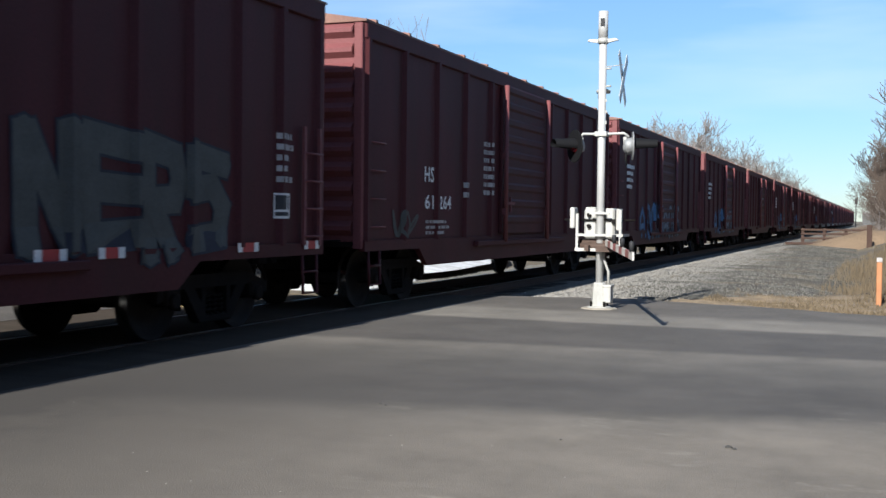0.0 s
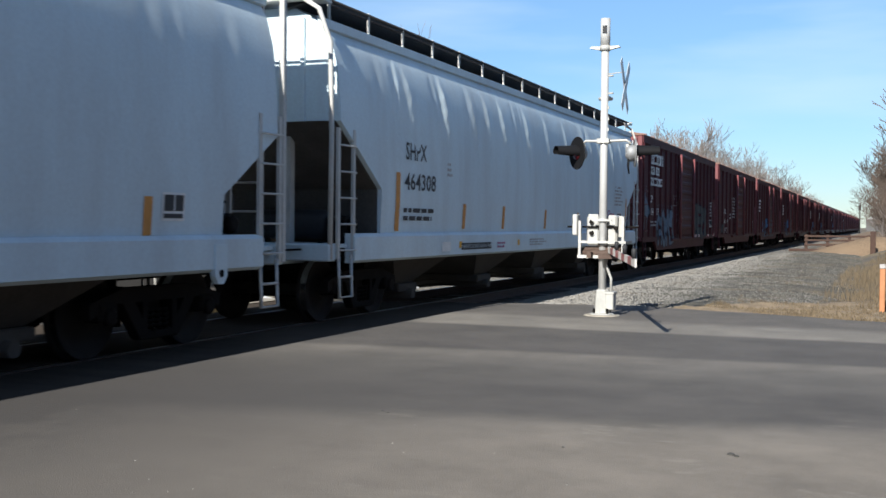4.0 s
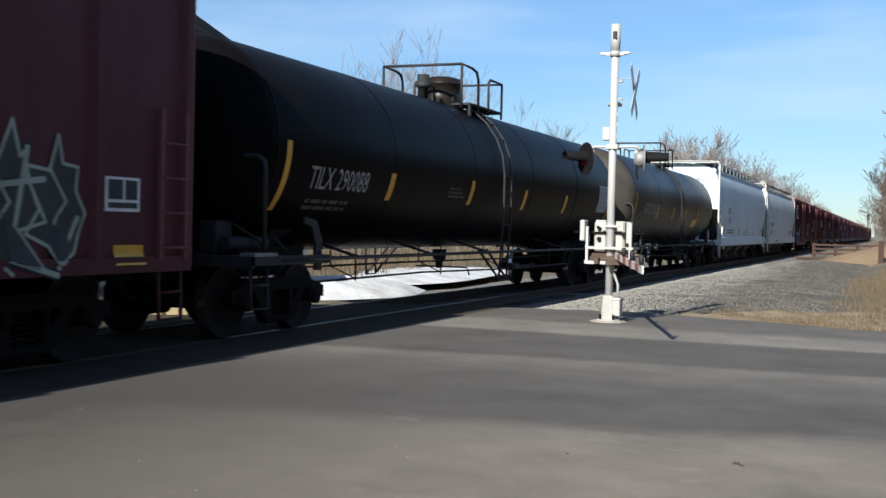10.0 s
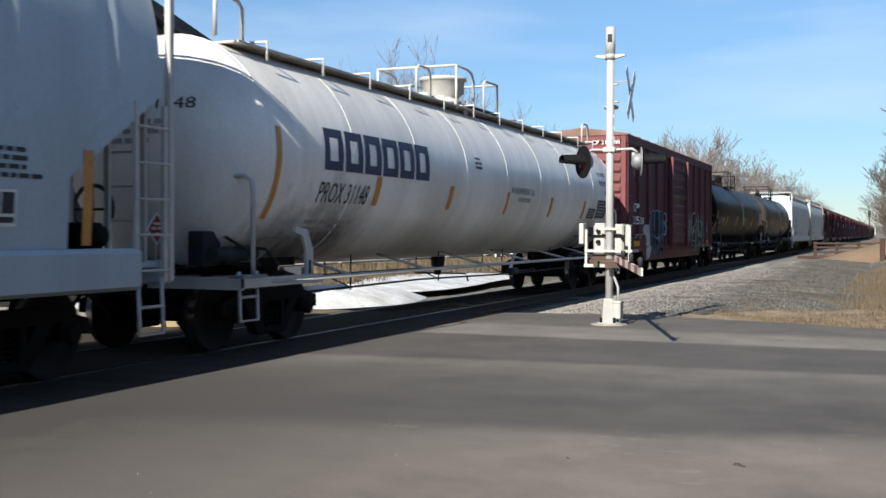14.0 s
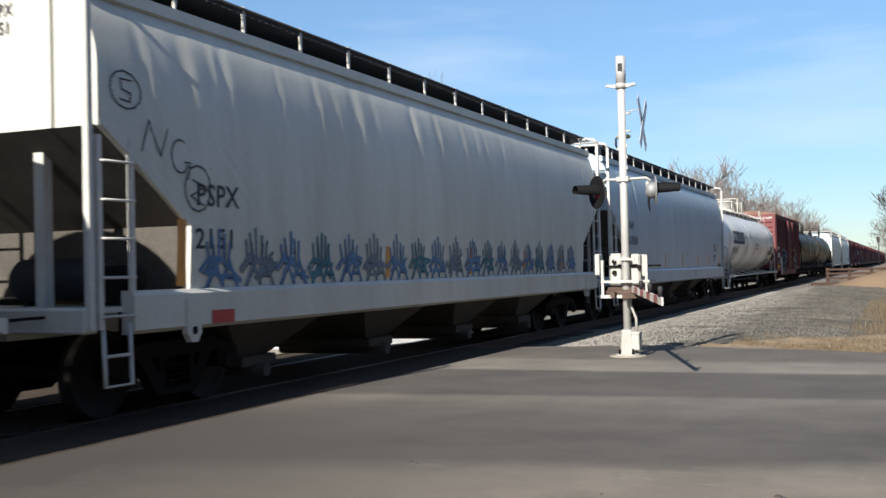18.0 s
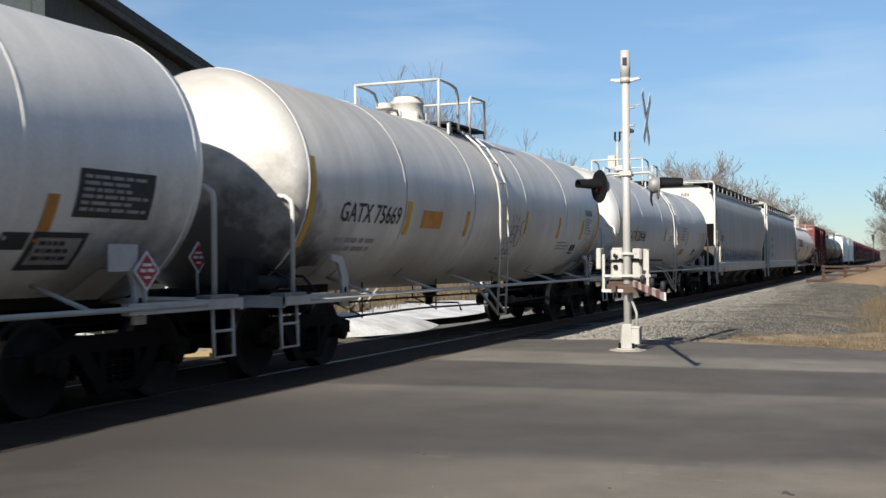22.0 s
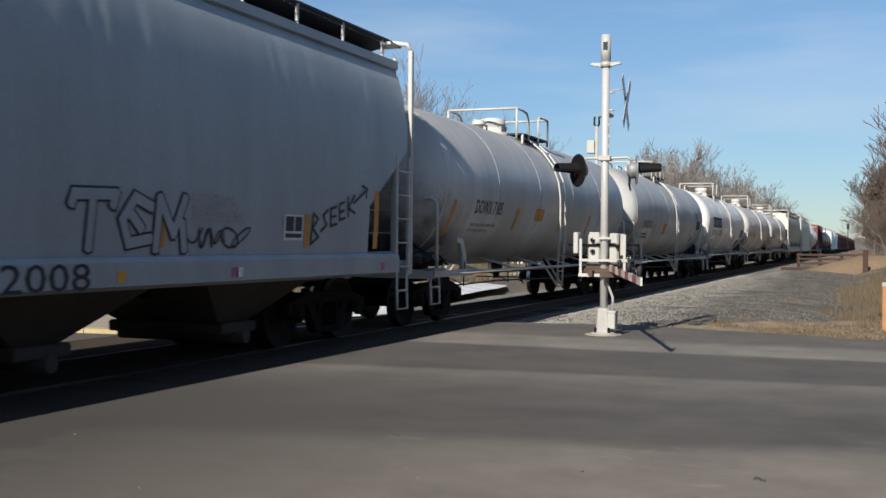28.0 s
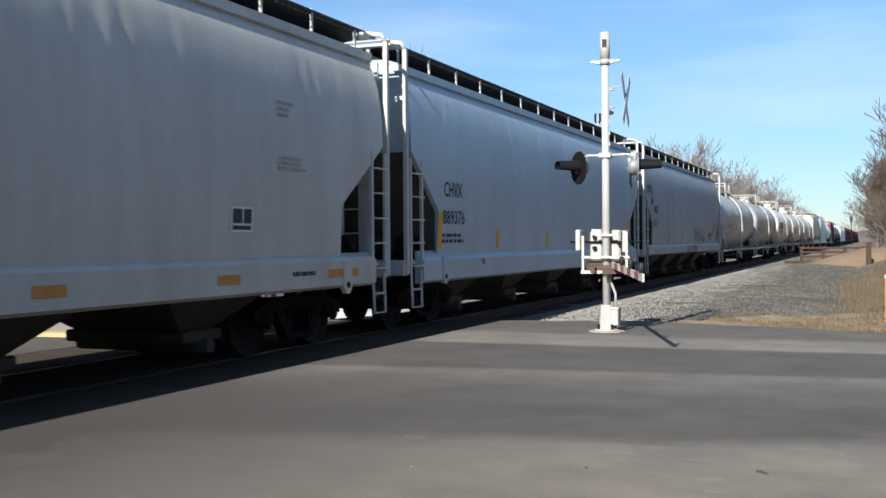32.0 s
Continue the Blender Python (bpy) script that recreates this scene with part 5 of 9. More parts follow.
st = Shape()
for i in range(21000):
    y = 19.0 + 42 * rng.random() ** 1.7
    x = -6.6 + 6.4 * rng.random() ** 1.7
    if y < road_edge(x) + (0.1 if x < -3.8 else 1.2):
        continue
    zb = bed_z(x)
    z = max(zb + 0.25 * smooth(46, 61, y) * smooth(-5.8, -4.0, x), ground_z(x, y))
    r = rng.uniform(0.012, 0.030) if x < -4.2 else rng.uniform(0.008, 0.020)
    a, q = rng.uniform(0, 6.28), rng.uniform(0.6, 1.0)
    c, s = math.cos(a), math.sin(a)
    o = [(1, 0.1, 0), (-0.1, q, 0.1), (-1, -0.1, 0), (0.1, -q, 0), (0.2, 0.1, 0.75), (-0.1, 0, -0.6)]
    st.add([(x + r * (u * c - v * s), y + r * (u * s + v * c), z + r * (w + 0.2)) for u, v, w in o], [(0, 1, 4), (1, 2, 4), (2, 3, 4), (3, 0, 4), (1, 0, 5), (2, 1, 5), (3, 2, 5), (0, 3, 5)])
me = bpy.data.meshes.new("loose_ballast")
me.from_pydata(st.v, [], st.f)
me.materials.append(stone_grey)
tagged(new("loose_ballast", me), "loose grey crushed stones beside the track", "gravel", kind="stuff")
pb = Shape()
for i in range(60):
    x, y = rng.uniform(-6, 3), rng.uniform(4.5, 8.5)
    r = rng.uniform(0.002, 0.007)
    pb.add([(x + r, y, 0.001), (x, y + r, 0.001), (x - r, y, 0.001), (x, y - r, 0.001), (x, y, r)], [(0, 1, 4), (1, 2, 4), (2, 3, 4), (3, 0, 4)])
me = bpy.data.meshes.new("road_grit")
me.from_pydata(pb.v, [], pb.f)
me.materials.append(stone_grey)
tagged(new("road_grit", me), "grit and small stones scattered on the asphalt", "grit", kind="stuff")

dark_stone = mat("dark_stone", (0.05, 0.047, 0.043), 0.9, 0, 0.3, 30, 90, 0.3)
for x, y, r in ((-0.86, 7.12, 0.026), (-0.82, 7.08, 0.018), (-3.55, 7.65, 0.014), (-3.48, 7.60, 0.012), (-1.9, 6.9, 0.012)):
    q = Shape().lathe([(0.0, r), (r * 0.3, r * 0.95), (r * 0.5, r * 0.5), (r * 0.55, 0.004)], 7, "z", smooth=False)
    solid("small_stone", q, dark_stone, "small dark stone lying on the asphalt", "stone", at=pose(x, y, 0, 0, 0, r * 4000))

# ---- lettering and marks ----
CUTS = {}  # where a ribbed side bends


def wrap(name, bm, xfun, parent, material, label="", step=0.12, lift=0.007):
    """Lays a flat mesh of (y, z, 0) onto the side of a car, whose half width at height z is xfun(z, y)."""
    zs = [v.co.y for v in bm.verts]
    if zs and step:
        z = min(zs) + step
        while z < max(zs):
            bmesh.ops.bisect_plane(bm, geom=bm.verts[:] + bm.edges[:] + bm.faces[:], plane_co=(0, z, 0), plane_no=(0, 1, 0))
            z += step
    for y in CUTS.get(xfun, ()):
        bmesh.ops.bisect_plane(bm, geom=bm.verts[:] + bm.edges[:] + bm.faces[:], plane_co=(y, 0, 0), plane_no=(1, 0, 0))
    for v in bm.verts:
        y, z = v.co.x, v.co.y
        v.co = (xfun(z, y) + lift + v.co.z, y, z)
    me = bpy.data.meshes.new(name)
    bm.to_mesh(me)
    bm.free()
    me.materials.append(material)
    return part(name, me, material, parent, label)


def lettering(body, parent, y0, y1, z0, z1, material, xfun, bold=0.0, slant=0.0, lean=0.0, name="lettering"):
    """Words from y0 to y1 and z0 to z1 on the near side."""
    cu = bpy.data.curves.new("words", "FONT")
    cu.body, cu.offset, cu.resolution_u, cu.shear, cu.space_character = body, bold, 2, slant, 1.0 + 2 * bold
    ob = new("words", cu)
    me = bpy.data.meshes.new_from_object(ob.evaluated_get(bpy.context.evaluated_depsgraph_get()))
    bpy.data.objects.remove(ob)
    bm = bmesh.new()
    bm.from_mesh(me)
    bpy.data.meshes.remove(me)
    xs, ys = [v.co.x for v in bm.verts], [v.co.y for v in bm.verts]
    ax, bx, ay, by = min(xs), max(xs), min(ys), max(ys)
    for v in bm.verts:
        u, w = (v.co.x - ax) / (bx - ax), (v.co.y - ay) / (by - ay)
        v.co = (y0 + u * (y1 - y0), z0 + w * (z1 - z0) + lean * u, 0)
    return tagged(wrap(name, bm, xfun, parent, material), kind="stuff")


def flat(quads):
    """Flat pieces, each a hair above the last where they overlap."""
    bm = bmesh.new()
    for i, q in enumerate(quads):
        bm.faces.new([bm.verts.new((*p, i % 12 * 0.0003)) for p in q])
    return bm


def rect(y0, y1, z0, z1):
    return [(y0, z0), (y1, z0), (y1, z1), (y0, z1)]


def patch(name, parent, y0, y1, z0, z1, material, xfun, label=""):
    return wrap(name, flat([rect(y0, y1, z0, z1)]), xfun, parent, material, label)


def small_print(parent, y0, y1, z0, z1, rows, material, xfun, seed=1):
    """Writing too small to read: bars of its size."""
    rng, quads, h = random.Random(seed), [], (z1 - z0) / rows
    for i in range(rows):
        y = y0
        end = y1 - rng.random() * 0.35 * (y1 - y0)
        while y < end - 0.03:
            w = min(rng.uniform(0.06, 0.22) * max(0.4, y1 - y0), end - y)
            quads.append(rect(y, y + w, z1 - (i + 0.72) * h, z1 - (i + 0.18) * h))
            y += w + 0.035 * max(0.6, y1 - y0)
    return tagged(wrap("small_print", flat(quads), xfun, parent, material), kind="stuff")


def logo_blocks(parent, y0, y1, z0, z1, n, material, xfun, hollow=True, lean=0.0):
    """A company's name as plain blocks."""
    quads, w = [], (y1 - y0) / n
    for i in range(n):
        a, b, d = y0 + i * w + 0.06 * w, y0 + (i + 1) * w - 0.06 * w, lean * i / n
        if hollow:
            t, s = 0.24 * w, 0.22 * (z1 - z0)
            for q in (rect(a, b, z0, z0 + s), rect(a, b, z1 - s, z1), rect(a, a + t, z0 + s, z1 - s), rect(b - t, b, z0 + s, z1 - s)):
                quads.append([(p, r + d) for p, r in q])
        else:
            quads.append([(p, r + d) for p, r in rect(a, b, z0, z1)])
    return tagged(wrap("company_mark", flat(quads), xfun, parent, material, "company name as plain blocks"), kind="stuff")


def scribble(parent, y0, y1, z0, z1, material, xfun, seed, n=8, width=0.035, loops=1.5, label="spray-painted graffiti"):
    """Spray-can strokes: flat bands that loop within a rectangle."""
    rng, quads = random.Random(seed), []
    for k in range(n):
        cy = y0 + (k + 0.5) / n * (y1 - y0)
        ry, rz = (y1 - y0) / n * rng.uniform(0.45, 0.8), (z1 - z0) * rng.uniform(0.28, 0.5)
        cz = (z0 + z1) / 2 + rng.uniform(-0.1, 0.1) * (z1 - z0)
        ph, fy, fz = rng.uniform(0, 6.3), rng.choice((1, 1, 2)), rng.choice((1, 2, 2, 3))
        pts = []
        for i in range(27):
            a = i / 26 * 2 * math.pi * loops
            pts.append((cy + ry * math.sin(fy * a + ph), min(z1, max(z0, cz + rz * math.sin(fz * a + 0.7 * ph)))))
        for (a, b), (c, d) in zip(pts, pts[1:]):
            l = math.hypot(c - a, d - b) or 1
            u, w = -(d - b) / l * width / 2, (c - a) / l * width / 2
            ey, ez = (c - a) / l * width * 0.3, (d - b) / l * width * 0.3
            quads.append([(a + u - ey, b + w - ez), (a - u - ey, b - w - ez), (c - u + ey, d - w + ez), (c + u + ey, d + w + ez)])
    return tagged(wrap("graffiti", flat(quads), xfun, parent, material, label, 0, 0.010), kind="stuff")


def band(pts, width):
    """Flat quads along a line of points."""
    quads = []
    for (a, b), (c, d) in zip(pts, pts[1:]):
        l = math.hypot(c - a, d - b) or 1
        u, w = -(d - b) / l * width / 2, (c - a) / l * width / 2
        ey, ez = (c - a) / l * width * 0.35, (d - b) / l * width * 0.35
        quads.append([(a + u - ey, b + w - ez), (a - u - ey, b - w - ez), (c - u + ey, d - w + ez), (c + u + ey, d + w + ez)])
    return quads


def sprayed(lines, width):
    """Round-ended strokes of a spray can along lines of points."""
    quads = []
    for pts in lines:
        quads += band(pts, width)
        for y, z in pts:
            quads.append([(y + width * 0.5 * math.cos(a * 0.7854), z + width * 0.5 * math.sin(a * 0.7854)) for a in range(8)])
    return quads


def tag(parent, y0, y1, z0, z1, lines, layers, xfun, lean=0.0, label="spray-painted graffiti"):
    """Strokes drawn in a unit square, laid into a rectangle; layers: (width, material), from the lowest to the top one."""
    laid = [[(y0 + (u + lean * v) * (y1 - y0), z0 + v * (z1 - z0)) for u, v in pts] for pts in lines]
    for i, (width, material) in enumerate(layers):
        tagged(wrap("graffiti", flat(sprayed(laid, width)), xfun, parent, material, label, 0.3, 0.009 + 0.005 * i), kind="stuff")


def ring(u, v, a, b, t0=0.0, t1=360.0, n=12):
    """Points on an arc about (u, v), with the half axes a and b, in degrees."""
    return [(u + a * math.cos(radians(t0 + (t1 - t0) * i / n)), v + b * math.sin(radians(t0 + (t1 - t0) * i / n))) for i in range(n + 1)]


def spiky(parent, y0, y1, z0, z1, n, fill, line, xfun, seed, width=0.03, label="spiky spray-painted graffiti letters"):
    """Interlocking pointed letters: filled shapes with outlines."""
    rng, fills, lines = random.Random(seed), [], []
    w = (y1 - y0) / n
    for k in range(n):
        cy, cz, h = y0 + (k + 0.5) * w, (z0 + z1) / 2 + rng.uniform(-0.06, 0.06), (z1 - z0) / 2
        m = rng.choice((7, 8, 9))
        poly = []
        for i in range(2 * m):
            a = math.pi * i / m + rng.uniform(-0.22, 0.22)
            q = rng.uniform(0.62, 1.1) if i % 2 == 0 else rng.uniform(0.40, 0.75)
            poly.append((cy + q * 0.78 * w * math.cos(a), min(z1, max(z0, cz + q * h * math.sin(a)))))
        for i in range(2 * m):
            fills.append([(cy, cz), poly[i], poly[(i + 1) % (2 * m)]])
        lines += band(poly + poly[:1], width)
        lines += band([(cy - 0.2 * w, cz + 0.5 * h), (cy + 0.12 * w, cz + 0.1 * h), (cy - 0.1 * w, cz - 0.15 * h), (cy + 0.2 * w, cz - 0.55 * h)], width)
    if fill:
        tagged(wrap("graffiti", flat(fills), xfun, parent, fill, label, 0, 0.010), kind="stuff")
    return tagged(wrap("graffiti", flat(lines), xfun, parent, line, label, 0, 0.014), kind="stuff")


def placard_panel(parent, y0, y1, z0, z1, xfun):
    """A black-framed inspection stencil with white panes."""
    p = patch("stencil", parent, y0, y1, z0, z1, paint_white, xfun, "white consolidated stencil with dark panes")
    w, h = y1 - y0, z1 - z0
    q = [rect(y0 + 0.08 * w, y0 + 0.5 * w, z0 + 0.35 * h, z1 - 0.08 * h), rect(y0 + 0.56 * w, y1 - 0.08 * w, z0 + 0.35 * h, z1 - 0.08 * h), rect(y0 + 0.08 * w, y1 - 0.08 * w, z0 + 0.1 * h, z0 + 0.26 * h)]
    wrap("stencil_panes", flat(q), xfun, p, paint_black, lift=0.011)


# ---- trucks and couplers ----
R_WHEEL = 0.457


def wheelset_mesh():
    s = Shape()
    s.lathe([(-1.03, 0.07), (-0.9, 0.085), (0.9, 0.085), (1.03, 0.07)], 12, "x")
    for k in (-1, 1):
        prof = [(0.63, 0.15), (0.66, 0.2), (0.68, 0.36), (0.655, 0.40), (0.66, 0.485), (0.69, 0.485), (0.705, R_WHEEL)]
        s.lathe([(k * a, r) for a, r in prof], 28, "x", cap=False)
        s.lathe([(k * a, r) for a, r in ((0.80, R_WHEEL - 0.004), (0.802, 0.40), (0.76, 0.37), (0.75, 0.2), (0.82, 0.13), (0.82, 0.05))], 28, "x", cap=False)
        for j in range(3):
            w = 2.094 * j
            s.path([(k * 1.03, 0.04 * math.cos(w), 0.04 * math.sin(w)), (k * 1.06, 0.04 * math.cos(w), 0.04 * math.sin(w))], 0.014, 5)
    n0 = len(s.f)
    for k in (-1, 1):
        s.lathe([(k * 0.705, R_WHEEL), (k * 0.80, R_WHEEL - 0.004)], 28, "x", cap=False)
    me = s.mesh("wheelset", wheel_rust)
    me.materials.append(wheel_shine)
    for i, p in enumerate(me.polygons):
        if i >= n0:
            p.material_index = 1
    return me


def side_frame_mesh():
    """Three-piece truck casting, with its two windows."""
    s = Shape()
    x0, x1 = -0.07, 0.07
    s.prism([(-1.16, 0.44), (-1.16, 0.60), (-0.62, 0.74), (0.62, 0.74), (1.16, 0.60), (1.16, 0.44), (0.74, 0.58), (-0.74, 0.58)], "x", x0, x1)
    s.prism([(-0.66, 0.60), (-0.46, 0.60), (-0.24, 0.32), (-0.24, 0.18), (-0.34, 0.18)], "x", x0, x1)
    s.prism([(0.66, 0.60), (0.46, 0.60), (0.24, 0.32), (0.24, 0.18), (0.34, 0.18)], "x", x0, x1)
    s.box(x0, -0.34, 0.16, x1, 0.34, 0.26, 0.02)
    s.box(x0, -0.30, 0.24, x1, -0.22, 0.60)
    s.box(x0, 0.22, 0.24, x1, 0.30, 0.60)
    for k in (-1, 1):
        s.box(x0 - 0.02, k * 0.89 - 0.15, 0.40, x1 + 0.03, k * 0.89 + 0.15, 0.60, 0.03)
        s.lathe([(0.06, 0.10), (0.12, 0.10), (0.14, 0.07)], 12, "x", (0, k * 0.89, 0.457))
    return s.mesh("side_frame", truck_steel)


def spring_mesh():
    s = Shape()
    for y in (-0.13, 0.0, 0.13):
        pts = [(0.065 * math.cos(a), y + 0.055 * math.sin(a), 0.26 + 0.22 * i / 24) for i, a in ((i, i * 1.05) for i in range(25))]
        s.path(pts, 0.016, 5)
    return s.mesh("spring_nest", truck_steel)


def truck(car, y):
    t = part("truck", kept("bolster", lambda: Shape().box(-0.95, -0.19, 0.42, 0.95, 0.19, 0.70, 0.04).box(-0.28, -0.28, 0.66, 0.28, 0.28, 0.80, 0.03).mesh("truck", truck_steel)), truck_steel, car, "three-piece freight truck of dark cast steel", pose(0, y, 0))
    for k in (-1, 1):
        part("side_frame", kept("side_frame", side_frame_mesh), truck_steel, t, at=pose(k * 1.0, 0, 0, 0, 0, 0 if k > 0 else 180))
        part("spring_nest", kept("spring", spring_mesh), truck_steel, t, at=pose(k * 1.0, 0, 0))
    for k in (-1, 1):
        WHEELSETS.append(part("wheelset", kept("wheelset", wheelset_mesh), wheel_rust, t, at=pose(0, k * 0.89, R_WHEEL)))
    part("brake_beam", kept("beam", lambda: Shape().box(-0.8, -0.40, 0.30, 0.8, -0.33, 0.38).box(-0.8, 0.33, 0.30, 0.8, 0.40, 0.38).mesh("brake_beam", truck_steel)), truck_steel, t)
    return t


WHEELSETS = []


def coupler_mesh():
    s = Shape()
    s.box(-0.09, -0.9, 0.78, 0.09, 0.30, 0.98, 0.02)
    s.prism([(-0.16, 0.28), (-0.20, 0.50), (-0.05, 0.62), (0.04, 0.50), (0.20, 0.58), (0.20, 0.36), (0.14, 0.28)], "z", 0.74, 1.02)
    s.path([(0.35, 0.0, 0.85), (0.30, 0.30, 0.62), (0.15, 0.62, 0.50)], 0.025, 6)
    s.path([(-1.1, 0.08, 1.08), (0.0, 0.10, 1.02), (1.25, 0.08, 1.08)], 0.015, 5)
    return s.mesh("coupler", truck_steel)


def couplers(car, half):
    for k in (1, -1):
        part("coupler", kept("coupler", coupler_mesh), truck_steel, car, "knuckle coupler with air hose", pose(0, k * half, 0, 0, 0, 0 if k > 0 else 180))


def step_mesh(material, name="stirrup_step"):
    s = Shape()
    s.path([(0, -0.19, 1.0), (0.02, -0.19, 0.42), (0.02, 0.19, 0.42), (0, 0.19, 1.0)], 0.022, 6)
    s.path([(0.02, -0.19, 0.70), (0.02, 0.19, 0.70)], 0.018, 6)
    return s.mesh(name, material)


def ladder(car, material, z0, z1, at, w=0.42, step=0.36, stand=0.07, label="steel ladder", name="ladder"):
    """A straight ladder: two stiles, and each rung a piece of its own."""
    stile = kept(("stile", material.name, z0, z1), lambda: Shape().box(-0.012, -0.03, z0, 0.03, 0.03, z1).mesh("stile", material))
    rung = kept(("rung", material.name, w, stand), lambda: Shape().path([(0.0, -w / 2, 0), (stand, -w / 2 + 0.02, 0), (stand, w / 2 - 0.02, 0), (0.0, w / 2, 0)], 0.014, 5).mesh("rung", material))
    lad = part(name, stile, material, car, label, at @ pose(0, -w / 2, 0))
    part("stile", stile, material, lad, at=pose(0, w, 0))
    z = z0 + 0.12
    while z < z1:
        part("rung", rung, material, lad, at=pose(0, w / 2, z))
        z += step
    return lad


# ---- boxcars ----
def boxcar(label, L, paint, end_paint, posts=11, zt=4.26, door_at=0.0, door_w=3.05, group="freight cars of the train"):
    car = thing("boxcar", label, "boxcar", group)
    hw, h = 1.40, L / 2
    z0 = 1.06
    key = (round(L, 2), paint.name, posts, zt)
    for k in (1, -1):
        part("side_wall", kept(("wall", key, k), lambda: Shape().box(k * (hw - 0.06), -h, z0, k * hw, h, zt).mesh("side_wall", paint)), paint, car)
        part("side_sill", kept(("sill", key, k), lambda: Shape().prism([(-h, z0 + 0.02), (-h, 0.92), (-h + 2.05, 0.92), (-h + 2.4, 0.63), (h - 3.3, 0.63), (h - 2.9, 0.92), (h, 0.92), (h, z0 + 0.02)], "x", k * (hw - 0.05), k * (hw + 0.045)).mesh("side_sill", paint)), paint, car)
        part("top_chord", kept(("chord", key, k), lambda: Shape().box(k * (hw - 0.05), -h, zt - 0.22, k * (hw + 0.055), h, zt + 0.03, 0.012).mesh("top_chord", paint)), paint, car)
        post = kept(("post", paint.name, zt), lambda: Shape().prism([(0.0, -0.10), (0.065, -0.045), (0.065, 0.045), (0.0, 0.10)], "z", z0, zt - 0.20).mesh("side_post", paint))
        for i in range(posts + 1):
            y = -h + 0.10 + i * (L - 0.2) / posts
            if abs(y - door_at) > door_w / 2 + 0.12:
                part("side_post", post, paint, car, at=pose(k * hw, y, 0, 0, 0, 0 if k > 0 else 180))
        # sliding plug door with its locking rods
        def door_mesh():
            return Shape().box(-0.02, -door_w / 2, z0 + 0.06, 0.05, door_w / 2, zt - 0.24, 0.012).mesh("door", paint)
        d = part("door", kept(("door", paint.name, zt, door_w), door_mesh), paint, car, "sliding steel door with pressed ribs", pose(k * (hw + 0.02), door_at, 0, 0, 0, 0 if k > 0 else 180))
        drib = kept(("drib", paint.name, door_w), lambda: Shape().prism([(0.045, 0.0), (0.085, 0.05), (0.085, 0.14), (0.045, 0.19)], "y", -door_w / 2 + 0.25, door_w / 2 - 0.25).mesh("door_rib", paint))
        for i in range(9):
            part("door_rib", drib, paint, d, at=pose(0, 0, z0 + 0.25 + i * 0.325))
        rod = kept(("rod", zt), lambda: Shape().path([(0.11, 0, z0 - 0.1), (0.11, 0, zt - 0.2)], 0.05, 8).box(0.04, -0.05, 1.5, 0.14, 0.05, 1.62).box(0.04, -0.05, 2.6, 0.14, 0.05, 2.72).mesh("lock_rod", box_end))
        for y in (-door_w / 2 + 0.06, door_w / 2 - 0.06):
            part("lock_rod", rod, box_end, d, at=pose(0, y, 0))
        part("door_handle", kept("door_handle", lambda: Shape().box(0.09, -0.25, 1.70, 0.13, 0.25, 1.75).box(0.09, -0.02, 1.55, 0.13, 0.02, 1.85).mesh("door_handle", box_end)), box_end, d, at=pose(0, -door_w / 2 + 0.35, 0))
        part("door_track", kept(("track", door_w), lambda: Shape().box(0.02, -door_w, z0 - 0.16, 0.13, door_w, z0 - 0.06, 0.012).mesh("door_track", paint)), paint, car, at=pose(k * hw, door_at, 0, 0, 0, 0 if k > 0 else 180))
    for k in (1, -1):
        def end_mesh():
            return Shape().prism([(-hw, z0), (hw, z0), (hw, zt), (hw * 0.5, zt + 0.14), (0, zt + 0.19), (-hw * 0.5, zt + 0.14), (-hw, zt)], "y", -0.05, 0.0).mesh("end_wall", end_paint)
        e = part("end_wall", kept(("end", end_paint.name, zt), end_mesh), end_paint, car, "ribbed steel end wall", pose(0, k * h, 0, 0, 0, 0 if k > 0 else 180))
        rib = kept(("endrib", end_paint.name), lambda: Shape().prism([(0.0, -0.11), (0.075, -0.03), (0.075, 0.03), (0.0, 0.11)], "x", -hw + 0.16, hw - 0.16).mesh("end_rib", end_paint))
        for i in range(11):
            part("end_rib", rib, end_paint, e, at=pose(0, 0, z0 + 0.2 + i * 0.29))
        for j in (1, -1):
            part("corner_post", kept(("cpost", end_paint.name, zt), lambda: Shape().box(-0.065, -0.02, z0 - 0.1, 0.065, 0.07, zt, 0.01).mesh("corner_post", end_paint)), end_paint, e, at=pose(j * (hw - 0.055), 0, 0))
        ladder(car, end_paint, 1.05, 2.6, pose(k * hw + k * 0.05, k * (h - 0.35), 0, 0, 0, 0 if k > 0 else 180), label="short steel ladder")
        ladder(car, end_paint, 1.05, 2.6, pose(0, k * h, 0, 0, 0, 0 if k > 0 else 180) @ pose(hw - 0.35 if k < 0 else 0.35 - hw, 0.06, 0, 0, 0, 90), name="end_ladder", label="short steel ladder")
        for j in (1, -1):
            part("stirrup_step", kept("step_brown", lambda: step_mesh(box_brown)), box_brown, car, at=pose(j * (hw + 0.02), k * (h - 0.35), 0))
    grab = kept(("grab_iron", end_paint.name), lambda: Shape().path([(0.0, -0.24, 0), (0.07, -0.23, 0), (0.07, 0.23, 0), (0.0, 0.24, 0)], 0.014, 6).mesh("grab_iron", end_paint))
    for i in range(4):
        part("grab_iron", grab, end_paint, car, at=pose(hw, -h + 0.42, 1.28 + i * 0.42))
        part("grab_iron", grab, end_paint, car, at=pose(-hw, h - 0.42, 1.28 + i * 0.42, 0, 0, 180))
